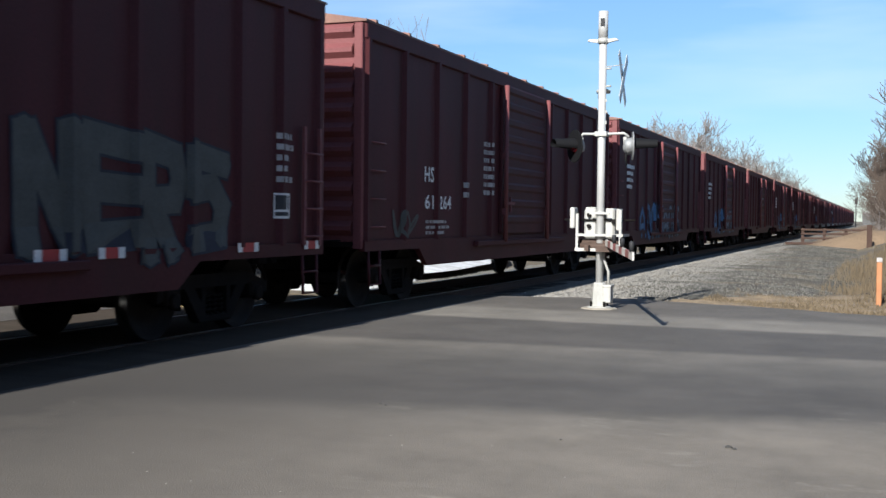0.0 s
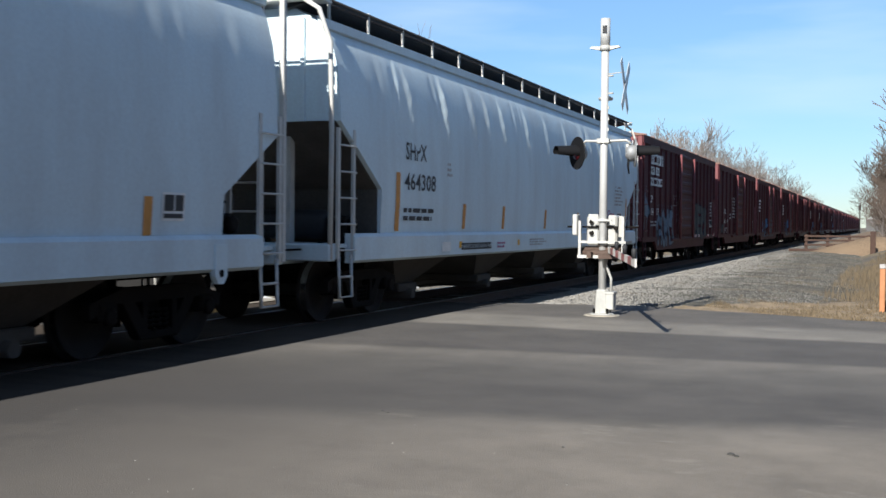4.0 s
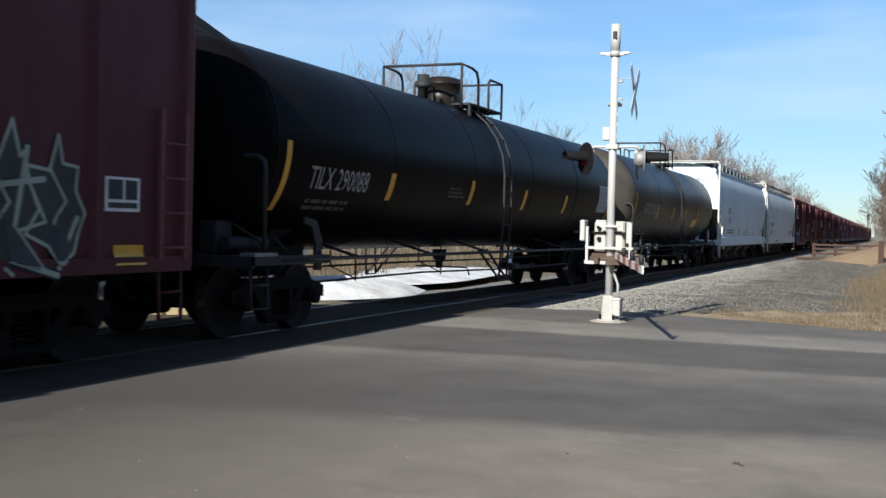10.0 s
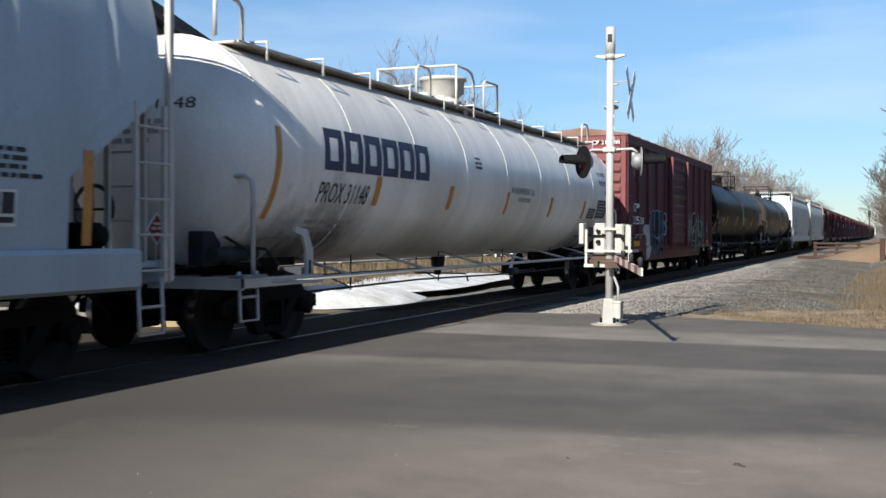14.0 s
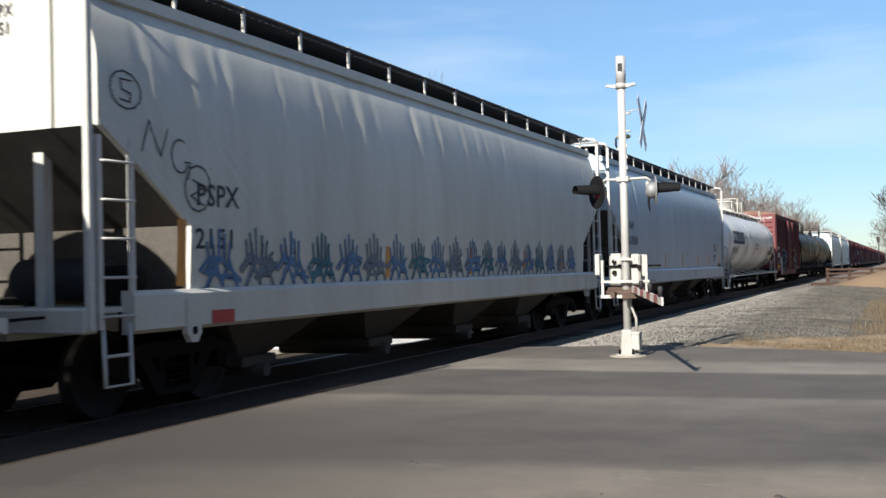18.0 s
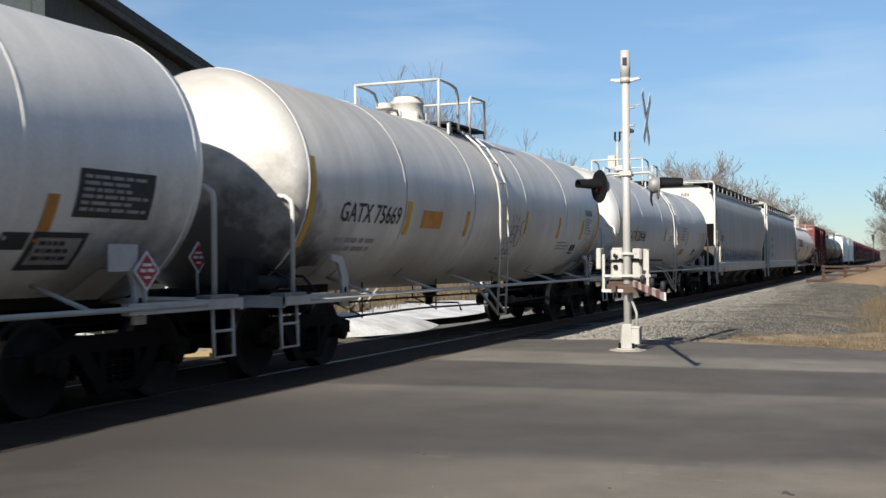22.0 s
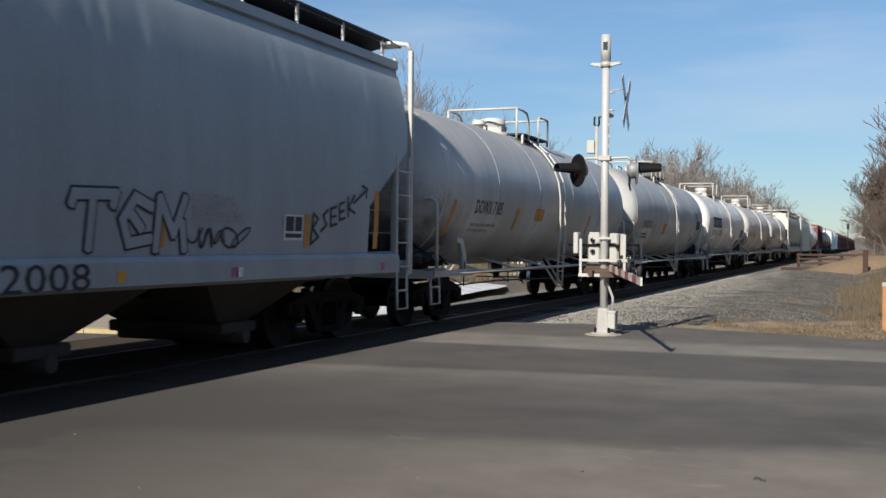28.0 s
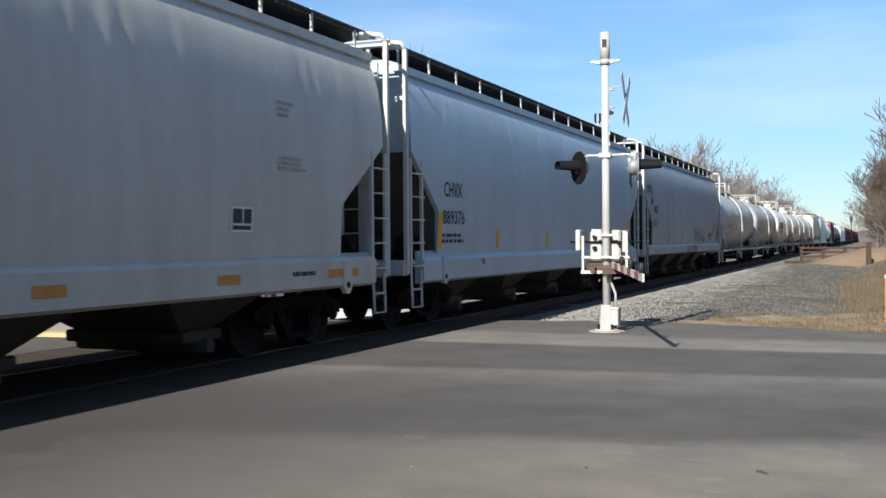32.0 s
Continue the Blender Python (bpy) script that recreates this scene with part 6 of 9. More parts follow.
    rf = part("roof", kept(("roof", key), lambda: Shape().prism([(-hw - 0.06, zt + 0.02), (hw + 0.06, zt + 0.02), (hw + 0.06, zt + 0.05), (hw * 0.5, zt + 0.18), (0, zt + 0.24), (-hw * 0.5, zt + 0.18), (-hw - 0.06, zt + 0.05)], "y", -h - 0.04, h + 0.04).mesh("roof", box_roof)), box_roof, car, "rusty steel roof with cross ribs")
    rr = kept("roof_rib", lambda: Shape().prism([(-hw - 0.07, zt + 0.03), (0, zt + 0.24), (hw + 0.07, zt + 0.03), (hw + 0.07, zt + 0.085), (0, zt + 0.29), (-hw - 0.07, zt + 0.085)], "y", -0.04, 0.04).mesh("roof_rib", box_roof))
    for i in range(13):
        part("roof_rib", rr, box_roof, rf, at=pose(0, -h + 0.3 + i * (L - 0.6) / 12, 0))
    part("underframe", kept(("under", key), lambda: Shape().box(-0.35, -h + 0.2, 0.62, 0.35, h - 0.2, 1.0).box(-hw + 0.06, -h, 0.98, hw - 0.06, h, z0 + 0.02).mesh("underframe", truck_steel)), truck_steel, car, "steel centre sill and floor")
    part("brake_gear", kept("brake_gear", lambda: Shape().lathe([(-0.5, 0.18), (0.5, 0.18)], 12, "y", (0.75, 1.2, 0.72)).box(0.5, -1.4, 0.55, 0.85, -0.7, 0.95, 0.03).path([(0.55, -5, 0.72), (0.55, 5, 0.72)], 0.025, 6).mesh("brake_gear", truck_steel)), truck_steel, car)
    couplers(car, h + 0.05)
    for k in (1, -1):
        truck(car, k * (h - 2.0))
    return car


# ---- covered hoppers ----
def hopper_prof(z, y=0):
    """Half width of the rounded hopper body at height z."""
    pts = ((0.9, 1.49), (1.3, 1.50), (1.8, 1.53), (2.6, 1.54), (3.2, 1.52), (3.6, 1.47), (3.95, 1.38), (4.15, 1.27), (4.3, 1.08), (4.42, 0.8))
    for (a, x), (b, w) in zip(pts, pts[1:]):
        if z <= b:
            return x + (w - x) * max(0.0, (z - a) / (b - a))
    return 0.8


def side_sill_x(z, y=0):
    return 1.575


def hopper(label, L, paint, board=grating, fittings=None, wrinkles=0.0, bays=4, seed=1, group="freight cars of the train", pitch=1.25, sz=0.0, cut=(2.85, 1.95, 1.35), low=0.92, straight=True, folds=(), pads=True):
    car = thing("covered_hopper", label, "hopper car", group)
    fit = fittings or paint
    h = L / 2
    rng = random.Random(seed)

    def y_end(z):
        # the end is upright above, slopes inward to the middle, and is cut back below
        if z >= cut[0]:
            return h - 0.25
        if z >= cut[1]:
            return h - 0.25 - cut[2] * (cut[0] - z) / (cut[0] - cut[1])
        return h - 0.25 - cut[2]

    zs = [1.22, 1.5, *sorted({1.80, 2.2, 2.5, 2.7, cut[0], cut[1]}), 3.1, 3.35, 3.6, 3.8, 3.95, 4.08, 4.18, 4.26, 4.33, 4.40, 4.44]
    n = 440 if folds else 250
    dents = [(rng.uniform(-h * 0.9, h * 0.9), rng.uniform(0.14, 0.42), rng.uniform(0.25, 1.0), rng.uniform(1.3, 2.5), rng.uniform(-0.08, 0.12)) for _ in range(20)]

    def skin(k):
        rows = []
        for z in zs:
            row = []
            for j in range(n + 1):
                u = j / n * 2 - 1
                y = u * y_end(z)
                x = hopper_prof(z)
                for c, w, a, deep, slant in dents:
                    dz = smooth(4.18, 3.50, z) * (1 - smooth(3.75 - deep * 0.4, 3.75 - deep, z))
                    if dz > 0:
                        q = (y - c - slant * (3.6 - z)) / w
                        x -= wrinkles * 0.5 * a * dz * (math.exp(-q * q * 9) - 0.6 * math.exp(-(q - 0.45) ** 2 * 9))
                for c, a, bottom in folds:
                    q = y - c - 0.27 * (3.55 - z)
                    if -0.12 < q < 1.2:
                        x += a * smooth(3.85, 3.45, z) * smooth(bottom, bottom + 1.0, z) * (smooth(-0.07, 0.0, q) if q < 0 else math.exp(-q / 0.22))
                row.append((k * x, y, z))
            rows.append(row)
        return rows

    body = Shape()
    a, b = skin(1), skin(-1)
    body.grid(a)
    body.grid(b)
    body.grid([a[-1], [(0, p[1], 4.48) for p in a[-1]], b[-1]])
    body.grid([[r[0] for r in a], [(0, r[0][1], r[0][2]) for r in a], [r[0] for r in b]], False)
    body.grid([[r[-1] for r in a], [(0, r[-1][1], r[-1][2]) for r in a], [r[-1] for r in b]], False)
    part("body", body, paint, car, "rounded steel hopper body with sloped ends")
    for k in (1, -1):
        part("side_sill", kept(("hsill", round(L, 2), paint.name, k, sz), lambda: Shape().prism([(k * 1.42, 1.30), (k * 1.54, 1.295 + sz), (k * 1.575, 1.25 + sz), (k * 1.575, low + sz), (k * 1.50, low - 0.04 + sz), (k * 1.42, low - 0.04 + sz)], "y", -h + 0.62, h - 0.62).mesh("side_sill", paint)), paint, car, "deep steel side sill")
        part("roof_edge", kept(("hedge", round(L, 2), paint.name, k), lambda: Shape().prism([(k * 1.27, 4.10), (k * 1.34, 4.12), (k * 1.34, 4.24), (k * 1.16, 4.30)], "y", -h + 0.2, h - 0.2).mesh("roof_edge", paint)), paint, car)
        # running board on brackets along each side of the roof
        def board_mesh():
            q = Shape()
            for i in range(8):
                x = k * (0.62 + i * 0.083)
                q.box(x - 0.006, -h + 0.1, 4.515, x + 0.006, h - 0.1, 4.55)
            for i in range(int((L - 0.2) / 0.16)):
                y = -h + 0.12 + i * 0.16
                q.box(min(k * 0.62, k * 1.20), y, 4.53, max(k * 0.62, k * 1.20), y + 0.012, 4.545)
            q.path([(k * 1.21, -h + 0.1, 4.565), (k * 1.21, h - 0.1, 4.565)], 0.022, 5)
            return q.mesh("running_board", board)

        part("running_board", kept(("rb", round(L, 2), board.name, k), board_mesh), board, car, "roof running board of open steel grating")
        m = int((L - 1) / pitch)
        br = kept(("bracket", fit.name), lambda: Shape().box(-0.012, -0.016, 4.22, 0.020, 0.016, 4.60).mesh("board_bracket", fit))
        # added plate that stands in for the shaded underside of the board
        part("board_bearer", kept(("bearer", round(L, 2), board.name, k), lambda: Shape().prism([(k * 0.66, 4.40), (k * 0.68, 4.40), (k * 1.16, 4.50), (k * 1.16, 4.512), (k * 0.66, 4.512)], "y", -h + 0.15, h - 0.15).mesh("board_bearer", board)), board, car, "plate added under the running board for its shaded underside")
        for i in range(m + 1):
            y = -h + 0.5 + i * (L - 1.0) / m
            part("board_bracket", br, fit, car, at=pose(k * 1.20, y, 0, 0, 0, 0 if k > 0 else 180))
    for k in (1, -1):
        # platform, corner posts and ladders of each end
        part("end_sill", kept(("esill", paint.name), lambda: Shape().box(-1.50, -0.20, 0.92, 1.50, 0.0, 1.16, 0.02).box(-0.5, -1.7, 0.85, 0.5, -0.1, 1.15).box(-1.45, -1.5, 1.10, 1.45, -0.1, 1.15).mesh("end_sill", paint)), paint, car, "steel end platform", pose(0, k * h, 0, 0, 0, 0 if k > 0 else 180))
        part("end_crossover", kept(("cross", fit.name), lambda: Shape().box(-1.3, -0.30, 4.49, 1.3, 0.12, 4.53).path([(-1.3, 0.12, 4.57), (1.3, 0.12, 4.57)], 0.02, 5).mesh("end_crossover", fit)), fit, car, at=pose(0, k * h - k * 0.1, 0, 0, 0, 0 if k > 0 else 180))
        # slope sheets take the same dark, painted for the shade in the end cut
        grime_shade = hop_bay
        part("slope_sheet", Shape().prism([(0.0, 1.24), (0.02, 1.24), (0.02, cut[1]), (cut[2] + 0.02, cut[0]), (cut[2] - 0.005, cut[0]), (0.0, cut[1] + 0.01)], "x", -1.46, 1.46), grime_shade, car, "sloping end sheet", pose(0, k * (h - 0.24 - cut[2]), 0, 0, 0, 0 if k > 0 else 180))
        for x in (-0.95, 0.95):
            part("end_rib", kept(("hrib", paint.name, cut[0]), lambda: Shape().box(-0.03, 0.0, cut[0], 0.03, 0.05, 4.28).mesh("end_rib", paint)), paint, car, at=pose(x, k * (h - 0.25), 0, 0, 0, 0 if k > 0 else 180))
        for j in (1, -1):
            if straight:
                part("corner_post", kept(("hpost_s", fit.name, j), lambda: Shape().box(j * 1.51 - 0.035, -0.04, 0.95, j * 1.51 + 0.035, 0.04, 4.42, 0.008).path([(j * 1.51, 0, 4.40), (j * 1.45, -0.02, 4.52), (j * 1.10, -0.08, 4.57)], 0.036, 6).mesh("corner_post", fit)), fit, car, "square steel corner post", pose(0, k * (h - 0.08), 0))
            else:
                part("corner_post", kept(("hpost", fit.name, j), lambda: Shape().path([(j * 1.48, 0, 0.95), (j * 1.50, 0, 2.6), (j * 1.47, 0, 3.9), (j * 1.32, -0.05, 4.35), (j * 1.05, -0.15, 4.53)], 0.035, 6).mesh("corner_post", fit)), fit, car, at=pose(0, k * (h - 0.05), 0))
            part("end_post", kept(("epost", fit.name), lambda: Shape().box(-0.06, -0.06, 1.1, 0.06, 0.06, 3.4).mesh("end_post", fit)), fit, car, at=pose(j * 0.55, k * (h - 0.55), 0))
            ladder(car, fit, 0.95, 2.75, pose(j * 1.52, k * (h - 0.42), 0, 0, 0, 0 if j > 0 else 180), 0.46, label="steel side ladder")
            part("stirrup_step", kept(("hstep", fit.name), lambda: step_mesh(fit)), fit, car, at=pose(j * 1.52, k * (h - 0.42), 0))
        ladder(car, fit, 1.1, 4.3, pose(k * 1.05, k * (h - 0.22), 0, 0, 0, k * 90), 0.46, name="end_ladder")
        for j in (1, -1) if pads else ():
            part("jacking_pad", kept(("jack", paint.name), lambda: Shape().prism([(-0.12, 1.20), (-0.12, 0.84), (-0.05, 0.75), (0.05, 0.75), (0.12, 0.84), (0.12, 1.20)], "x", -0.035, 0.035).mesh("jacking_pad", paint)), paint, car, at=pose(j * 1.56, k * (h - 1.55), 0))
            part("lifting_eye", kept("lift_eye", lambda: Shape().lathe([(-0.004, 0.045), (0.004, 0.045)], 12, "x").mesh("lifting_eye", truck_steel)), truck_steel, car, "dark hole of the lifting lug", pose(j * 1.597, k * (h - 1.55), 0.87))
        # air reservoir and pipes on the end platform, under the slope sheet
        part("air_reservoir", kept("reservoir", lambda: Shape().lathe([(-0.62, 0.03), (-0.60, 0.16), (-0.52, 0.22), (0.52, 0.22), (0.60, 0.16), (0.62, 0.03)], 18, "x", (0, 0, 1.42)).box(-0.5, -0.05, 1.14, -0.42, 0.05, 1.3).box(0.42, -0.05, 1.14, 0.5, 0.05, 1.3).mesh("air_reservoir", black_fit)), black_fit, car, "dark air reservoir under the slope sheet", pose(0.35, k * (h - 1.05), 0))
        part("brake_valve", kept("bvalve", lambda: Shape().box(-0.16, -0.14, 1.15, 0.16, 0.14, 1.55, 0.03).lathe([(0.14, 0.10), (0.24, 0.10), (0.26, 0.06)], 12, "x", (0, 0, 1.42)).mesh("brake_valve", truck_steel)), truck_steel, car, at=pose(1.15, k * (h - 0.98), 0))
    part("brake_wheel", kept("brake_wheel", lambda: Shape().lathe([(0.0, 0.25), (0.02, 0.28), (0.05, 0.28), (0.06, 0.25), (0.03, 0.235), (0.0, 0.25)], 20, "y", cap=False).path([(-0.26, 0.03, 0), (0.26, 0.03, 0)], 0.015, 5).path([(0, 0.03, -0.26), (0, 0.03, 0.26)], 0.015, 5).mesh("brake_wheel", black_fit)), black_fit, car, "dark round hand-brake wheel", pose(0.55, h - 0.15, 1.7))
    span = L - 4.4
    bay = span / bays

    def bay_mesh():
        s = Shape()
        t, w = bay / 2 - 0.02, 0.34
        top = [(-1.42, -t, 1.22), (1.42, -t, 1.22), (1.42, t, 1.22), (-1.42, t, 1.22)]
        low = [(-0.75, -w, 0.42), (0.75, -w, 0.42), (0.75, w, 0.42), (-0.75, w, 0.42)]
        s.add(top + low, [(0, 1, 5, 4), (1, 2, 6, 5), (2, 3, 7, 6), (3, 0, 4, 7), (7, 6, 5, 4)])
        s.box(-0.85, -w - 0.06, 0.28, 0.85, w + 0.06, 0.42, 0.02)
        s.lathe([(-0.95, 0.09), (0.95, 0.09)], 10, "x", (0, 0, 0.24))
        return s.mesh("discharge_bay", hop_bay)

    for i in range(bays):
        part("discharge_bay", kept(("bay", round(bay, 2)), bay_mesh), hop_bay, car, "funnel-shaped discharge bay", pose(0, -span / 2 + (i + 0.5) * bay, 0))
    part("hatch_cover", kept(("hatch", round(L, 2)), lambda: Shape().box(-0.32, -h + 0.8, 4.42, 0.32, h - 0.8, 4.53, 0.03).mesh("hatch_cover", paint)), paint, car, "long roof hatch")
    part("centre_sill", kept(("csill", round(L, 2)), lambda: Shape().box(-0.2, -h + 0.2, 0.75, 0.2, h - 0.2, 1.05).mesh("centre_sill", truck_steel)), truck_steel, car)
    couplers(car, h - 0.02)
    for k in (1, -1):
        truck(car, k * (h - 1.95))
    return car


# ---- tank cars ----
TANK_Z = 2.47


def tank_prof(R):
    return lambda z, y=0: math.sqrt(max(0.01, R * R - (z - TANK_Z) ** 2))


def shell_streak(R, a0, a1, width, seed):
    """A thin uneven run of rust down the shell, from the angle a1 to a0."""
    rng, rows, n = random.Random(seed), [], 14
    for i in range(n + 1):
        a = a0 + (a1 - a0) * i / n
        w = width * rng.uniform(0.35, 1.0) * math.sin(math.pi * (i + 0.4) / (n + 0.8)) ** 0.5
        d = rng.uniform(-0.2, 0.2) * width
        x, z = (R + 0.0095) * math.cos(a), TANK_Z + (R + 0.0095) * math.sin(a)
        rows.append([(x, d - w / 2, z), (x, d + w / 2, z)])
    return Shape().grid(rows).mesh("rust_streak", streak_rust)


def tank_car(label, C, R, paint, fit, seams=7, top="dome", ladder_at=0.0, rear=-1.2, dome_y=-0.4, dome_r=0.30, rz=1.0, dome_h=0.58, group="freight cars of the train", walk_top=False, grimy=False, rail_h=0.67, rail_l=2.3):
    """C: length of the straight shell; its dished heads stand out beyond."""
    car = thing("tank_car", label, "tank car", group)
    c = C / 2
    prof = []
    for i in range(9):
        a = i / 8 * math.pi / 2
        prof.append((-c - 0.72 * math.cos(a), R * math.sin(a) + 0.001))
    prof += [(-c + C * i / 6, R) for i in range(1, 6)]
    for i in range(9):
        a = (8 - i) / 8 * math.pi / 2
        prof.append((c + 0.72 * math.cos(a), R * math.sin(a) + 0.001))
    part("tank_shell", Shape().lathe(prof, 56, "y", (0, 0, TANK_Z)), paint, car, "welded cylindrical tank with dished heads")
    seam = kept(("seam", paint.name, R), lambda: Shape().lathe([(-0.02, R - 0.002), (-0.008, R + 0.006), (0.008, R + 0.006), (0.02, R - 0.002)], 56, "y").mesh("weld_seam", paint))
    for i in range(seams + 1):
        part("weld_seam", seam, paint, car, at=pose(0, -c + C * i / seams, TANK_Z))
        if grimy and 0 < i < seams:
            part("rust_streak", kept(("streak", R, i % 3), lambda: shell_streak(R, -0.75 + 0.1 * (i % 3), (0.05, 0.5, 0.25)[i % 3], (0.030, 0.022, 0.026)[i % 3], 40 + i)), streak_rust, car, "rust run along a weld", pose(0, -c + C * i / seams + 0.035, 0))
    E = c + 1.15  # end of the platform
    for k in (1, -1):
        part("stub_sill", kept("stub", lambda: Shape().box(-0.24, -3.4, 0.70, 0.24, 0.0, 1.12, 0.02).box(-0.62, -3.2, 1.0, 0.62, -1.6, 1.14).mesh("stub_sill", truck_steel)), truck_steel, car, "heavy steel stub sill", pose(0, k * E, 0, 0, 0, 0 if k > 0 else 180))
        part("saddle", kept(("saddle", paint.name), lambda: Shape().prism([(-1.05, 1.38), (-0.55, 1.02), (0.55, 1.02), (1.05, 1.38), (0.6, 1.10), (0, 1.0), (-0.6, 1.10)], "y", -0.25, 0.25).mesh("saddle", fit)), fit, car, at=pose(0, k * (c - 0.75), 0))
        for j in (1, -1):
            part("saddle_plate", kept(("splate", fit.name), lambda: Shape().prism([(0.02, 0.84), (0.20, 0.84), (0.20, 1.24), (0.04, 1.50), (-0.26, 1.54), (-0.28, 1.46), (-0.08, 1.42), (0.02, 1.22)], "x", 1.38, 1.42).prism([(0.17, 0.84), (0.20, 0.84), (0.20, 1.24), (0.04, 1.50), (0.02, 1.47), (0.17, 1.23)], "x", 1.30, 1.42).mesh("saddle_plate", fit)), fit, car, "bent steel bearing plate", pose(0, k * (c - 0.95), 0) @ (pose(0, 0, 0) if j > 0 else Matrix.Diagonal((-1, 1, 1, 1))))
            part("plate_slot", kept("pslot", lambda: Shape().box(1.40, 0.08, 0.92, 1.424, 0.13, 1.10).mesh("plate_slot", truck_steel)), truck_steel, car, at=pose(0, k * (c - 0.95), 0) @ (pose(0, 0, 0) if j > 0 else Matrix.Diagonal((-1, 1, 1, 1))))
        part("end_platform", kept(("plat", fit.name), lambda: Shape().box(-1.50, -0.85, 1.00, 1.50, 0.0, 1.05).box(-1.55, -0.06, 0.92, 1.55, 0.0, 1.05).box(1.46, -1.95, 0.94, 1.55, 0.0, 1.05).box(-1.55, -1.95, 0.94, -1.46, 0.0, 1.05).mesh("end_platform", fit)), fit, car, "narrow steel end platform", pose(0, k * (c + 0.78), rz - 1.0, 0, 0, 0 if k > 0 else 180))
        part("end_handrail", kept(("erail", fit.name), lambda: Shape().path([(-1.45, 0, 1.0), (-1.45, 0, 2.10), (-1.43, 0, 2.20), (-1.34, 0, 2.26), (1.34, 0, 2.26), (1.43, 0, 2.20), (1.45, 0, 2.10), (1.45, 0, 1.0)], 0.030, 8).mesh("end_handrail", fit)), fit, car, "tall steel end handrail", pose(0, k * (c + 0.37), rz - 1.0))
        part("crossover_step", kept(("xstep", fit.name), lambda: Shape().box(1.36, -0.30, 1.05, 1.56, 0.22, 1.09).path([(1.5, -0.30, 1.03), (1.5, 0.22, 1.03)], 0.02, 5).mesh("crossover_step", grating_grey)), grating_grey, car, "galvanised step plate", pose(0, k * (c + 0.45), rz - 1.0))
        for j in (1, -1):
            part("stirrup_step", kept(("tstep", fit.name), lambda: step_mesh(fit)), fit, car, at=pose(j * 1.46, k * (c + 0.50), 0))
    for y, z, hh in ((-c - 0.35, 1.05, 0.42), (-c + 0.10, 1.05, 0.22)):
        part("brake_rigging", kept(("rigging", hh), lambda: Shape().box(-0.12, -0.18, 0.0, 0.12, 0.18, hh, 0.02).lathe([(-0.2, 0.09), (0.25, 0.09)], 10, "y", (0.25, 0, 0.14)).path([(0.1, 0.1, hh), (0.4, 0.3, 0.2), (0.6, 0.3, 0.0)], 0.02, 5).mesh("brake_rigging", black_fit)), black_fit, car, at=pose(0.75, y, z))
    for j in (1, -1):
        part("side_rail", kept(("srail", round(C, 2), rz, fit.name), lambda: Shape().path([(0, -c - 0.1, rz), (0, c + 0.1, rz)], 0.028, 7).mesh("side_rail", fit)), fit, car, "long pipe handrail along the underside", pose(j * 1.54, 0, 0))
        zb = rz + 0.24
        br = kept(("brace", rz, R, fit.name), lambda: Shape().path([(0.0, 0, rz), (math.sqrt(R * R - (TANK_Z - zb) ** 2) - 1.55, 0, zb)], 0.024, 5).mesh("rail_brace", fit))
        for i in range(6):
            y = -c + C * (i + 0.75) / 6.5
            part("rail_brace", br, fit, car, at=pose(j * 1.54, y, 0, 0, 0, 0 if j > 0 else 180))
            if grimy:
                part("brace_stain", kept(("bstain", R, rz), lambda: shell_streak(R, math.asin((zb - TANK_Z) / R) - 0.02, math.asin((zb - TANK_Z) / R) + 0.14, 0.055, 3)), streak_rust, car, "dark rust stain round a brace", pose(0, y, 0, 0, 0, 0 if j > 0 else 180))
        # ladder that follows the shell up to the platform
        pts = [(R + 0.02, 0.45), (R + 0.09, TANK_Z - 0.6)]
        pts += [((R + 0.09) * math.cos(a), TANK_Z + (R + 0.09) * math.sin(a)) for a in (0, 0.25, 0.5, 0.75, 1.0, 1.2)]
        if ladder_at is not None:
            stile = kept(("tstile", R, fit.name), lambda: Shape().path([(x, 0, z) for x, z in pts], 0.022, 6).path([(R + 0.02, 0, 0.47), (R - 0.1, -0.85, 1.04)], 0.026, 5).mesh("stile", fit))
            rung = kept(("trung", fit.name), lambda: Shape().path([(0, 0, 0), (0, 0.44, 0)], 0.014, 5).mesh("rung", fit))
            lad = part("ladder", stile, fit, car, "curved steel side ladder", pose(0, ladder_at, 0, 0, 0, 0 if j > 0 else 180) @ pose(0, -0.22, 0))
            part("stile", stile, fit, lad, at=pose(0, 0.44, 0))
            for (x, z), (u, w) in zip(pts, pts[1:]):
                m = max(1, round(math.hypot(u - x, w - z) / 0.33))
                for i in range(m):
                    part("rung", rung, fit, lad, at=pose(x + (u - x) * i / m, 0, z + (w - z) * i / m))
    zt = TANK_Z + R
    w, zr, hoop_h = 0.82, zt - 0.16, min(0.57, rail_h - 0.02)
    p = part("top_platform", Shape().box(-w, 0.45, zt - 0.05, -0.45, rail_l, zt - 0.01).box(0.45, 0.45, zt - 0.05, w, rail_l, zt - 0.01).box(-w, 1.55, zt - 0.06, w, rail_l, zt - 0.02), grating, car, "top platform of steel grating", pose(0, rear, 0))
    for j in (1, -1):
        part("platform_railing", Shape().path([(j * w, 0, zr), (j * w, 0, zt + rail_h), (j * w, 0.55, zt + rail_h - 0.01), (j * w, 0.80, zt + rail_h - 0.05), (j * w, 0.90, zt + rail_h - 0.19), (j * w, 0.92, zr)], 0.027, 7), fit, p, "pipe railing")
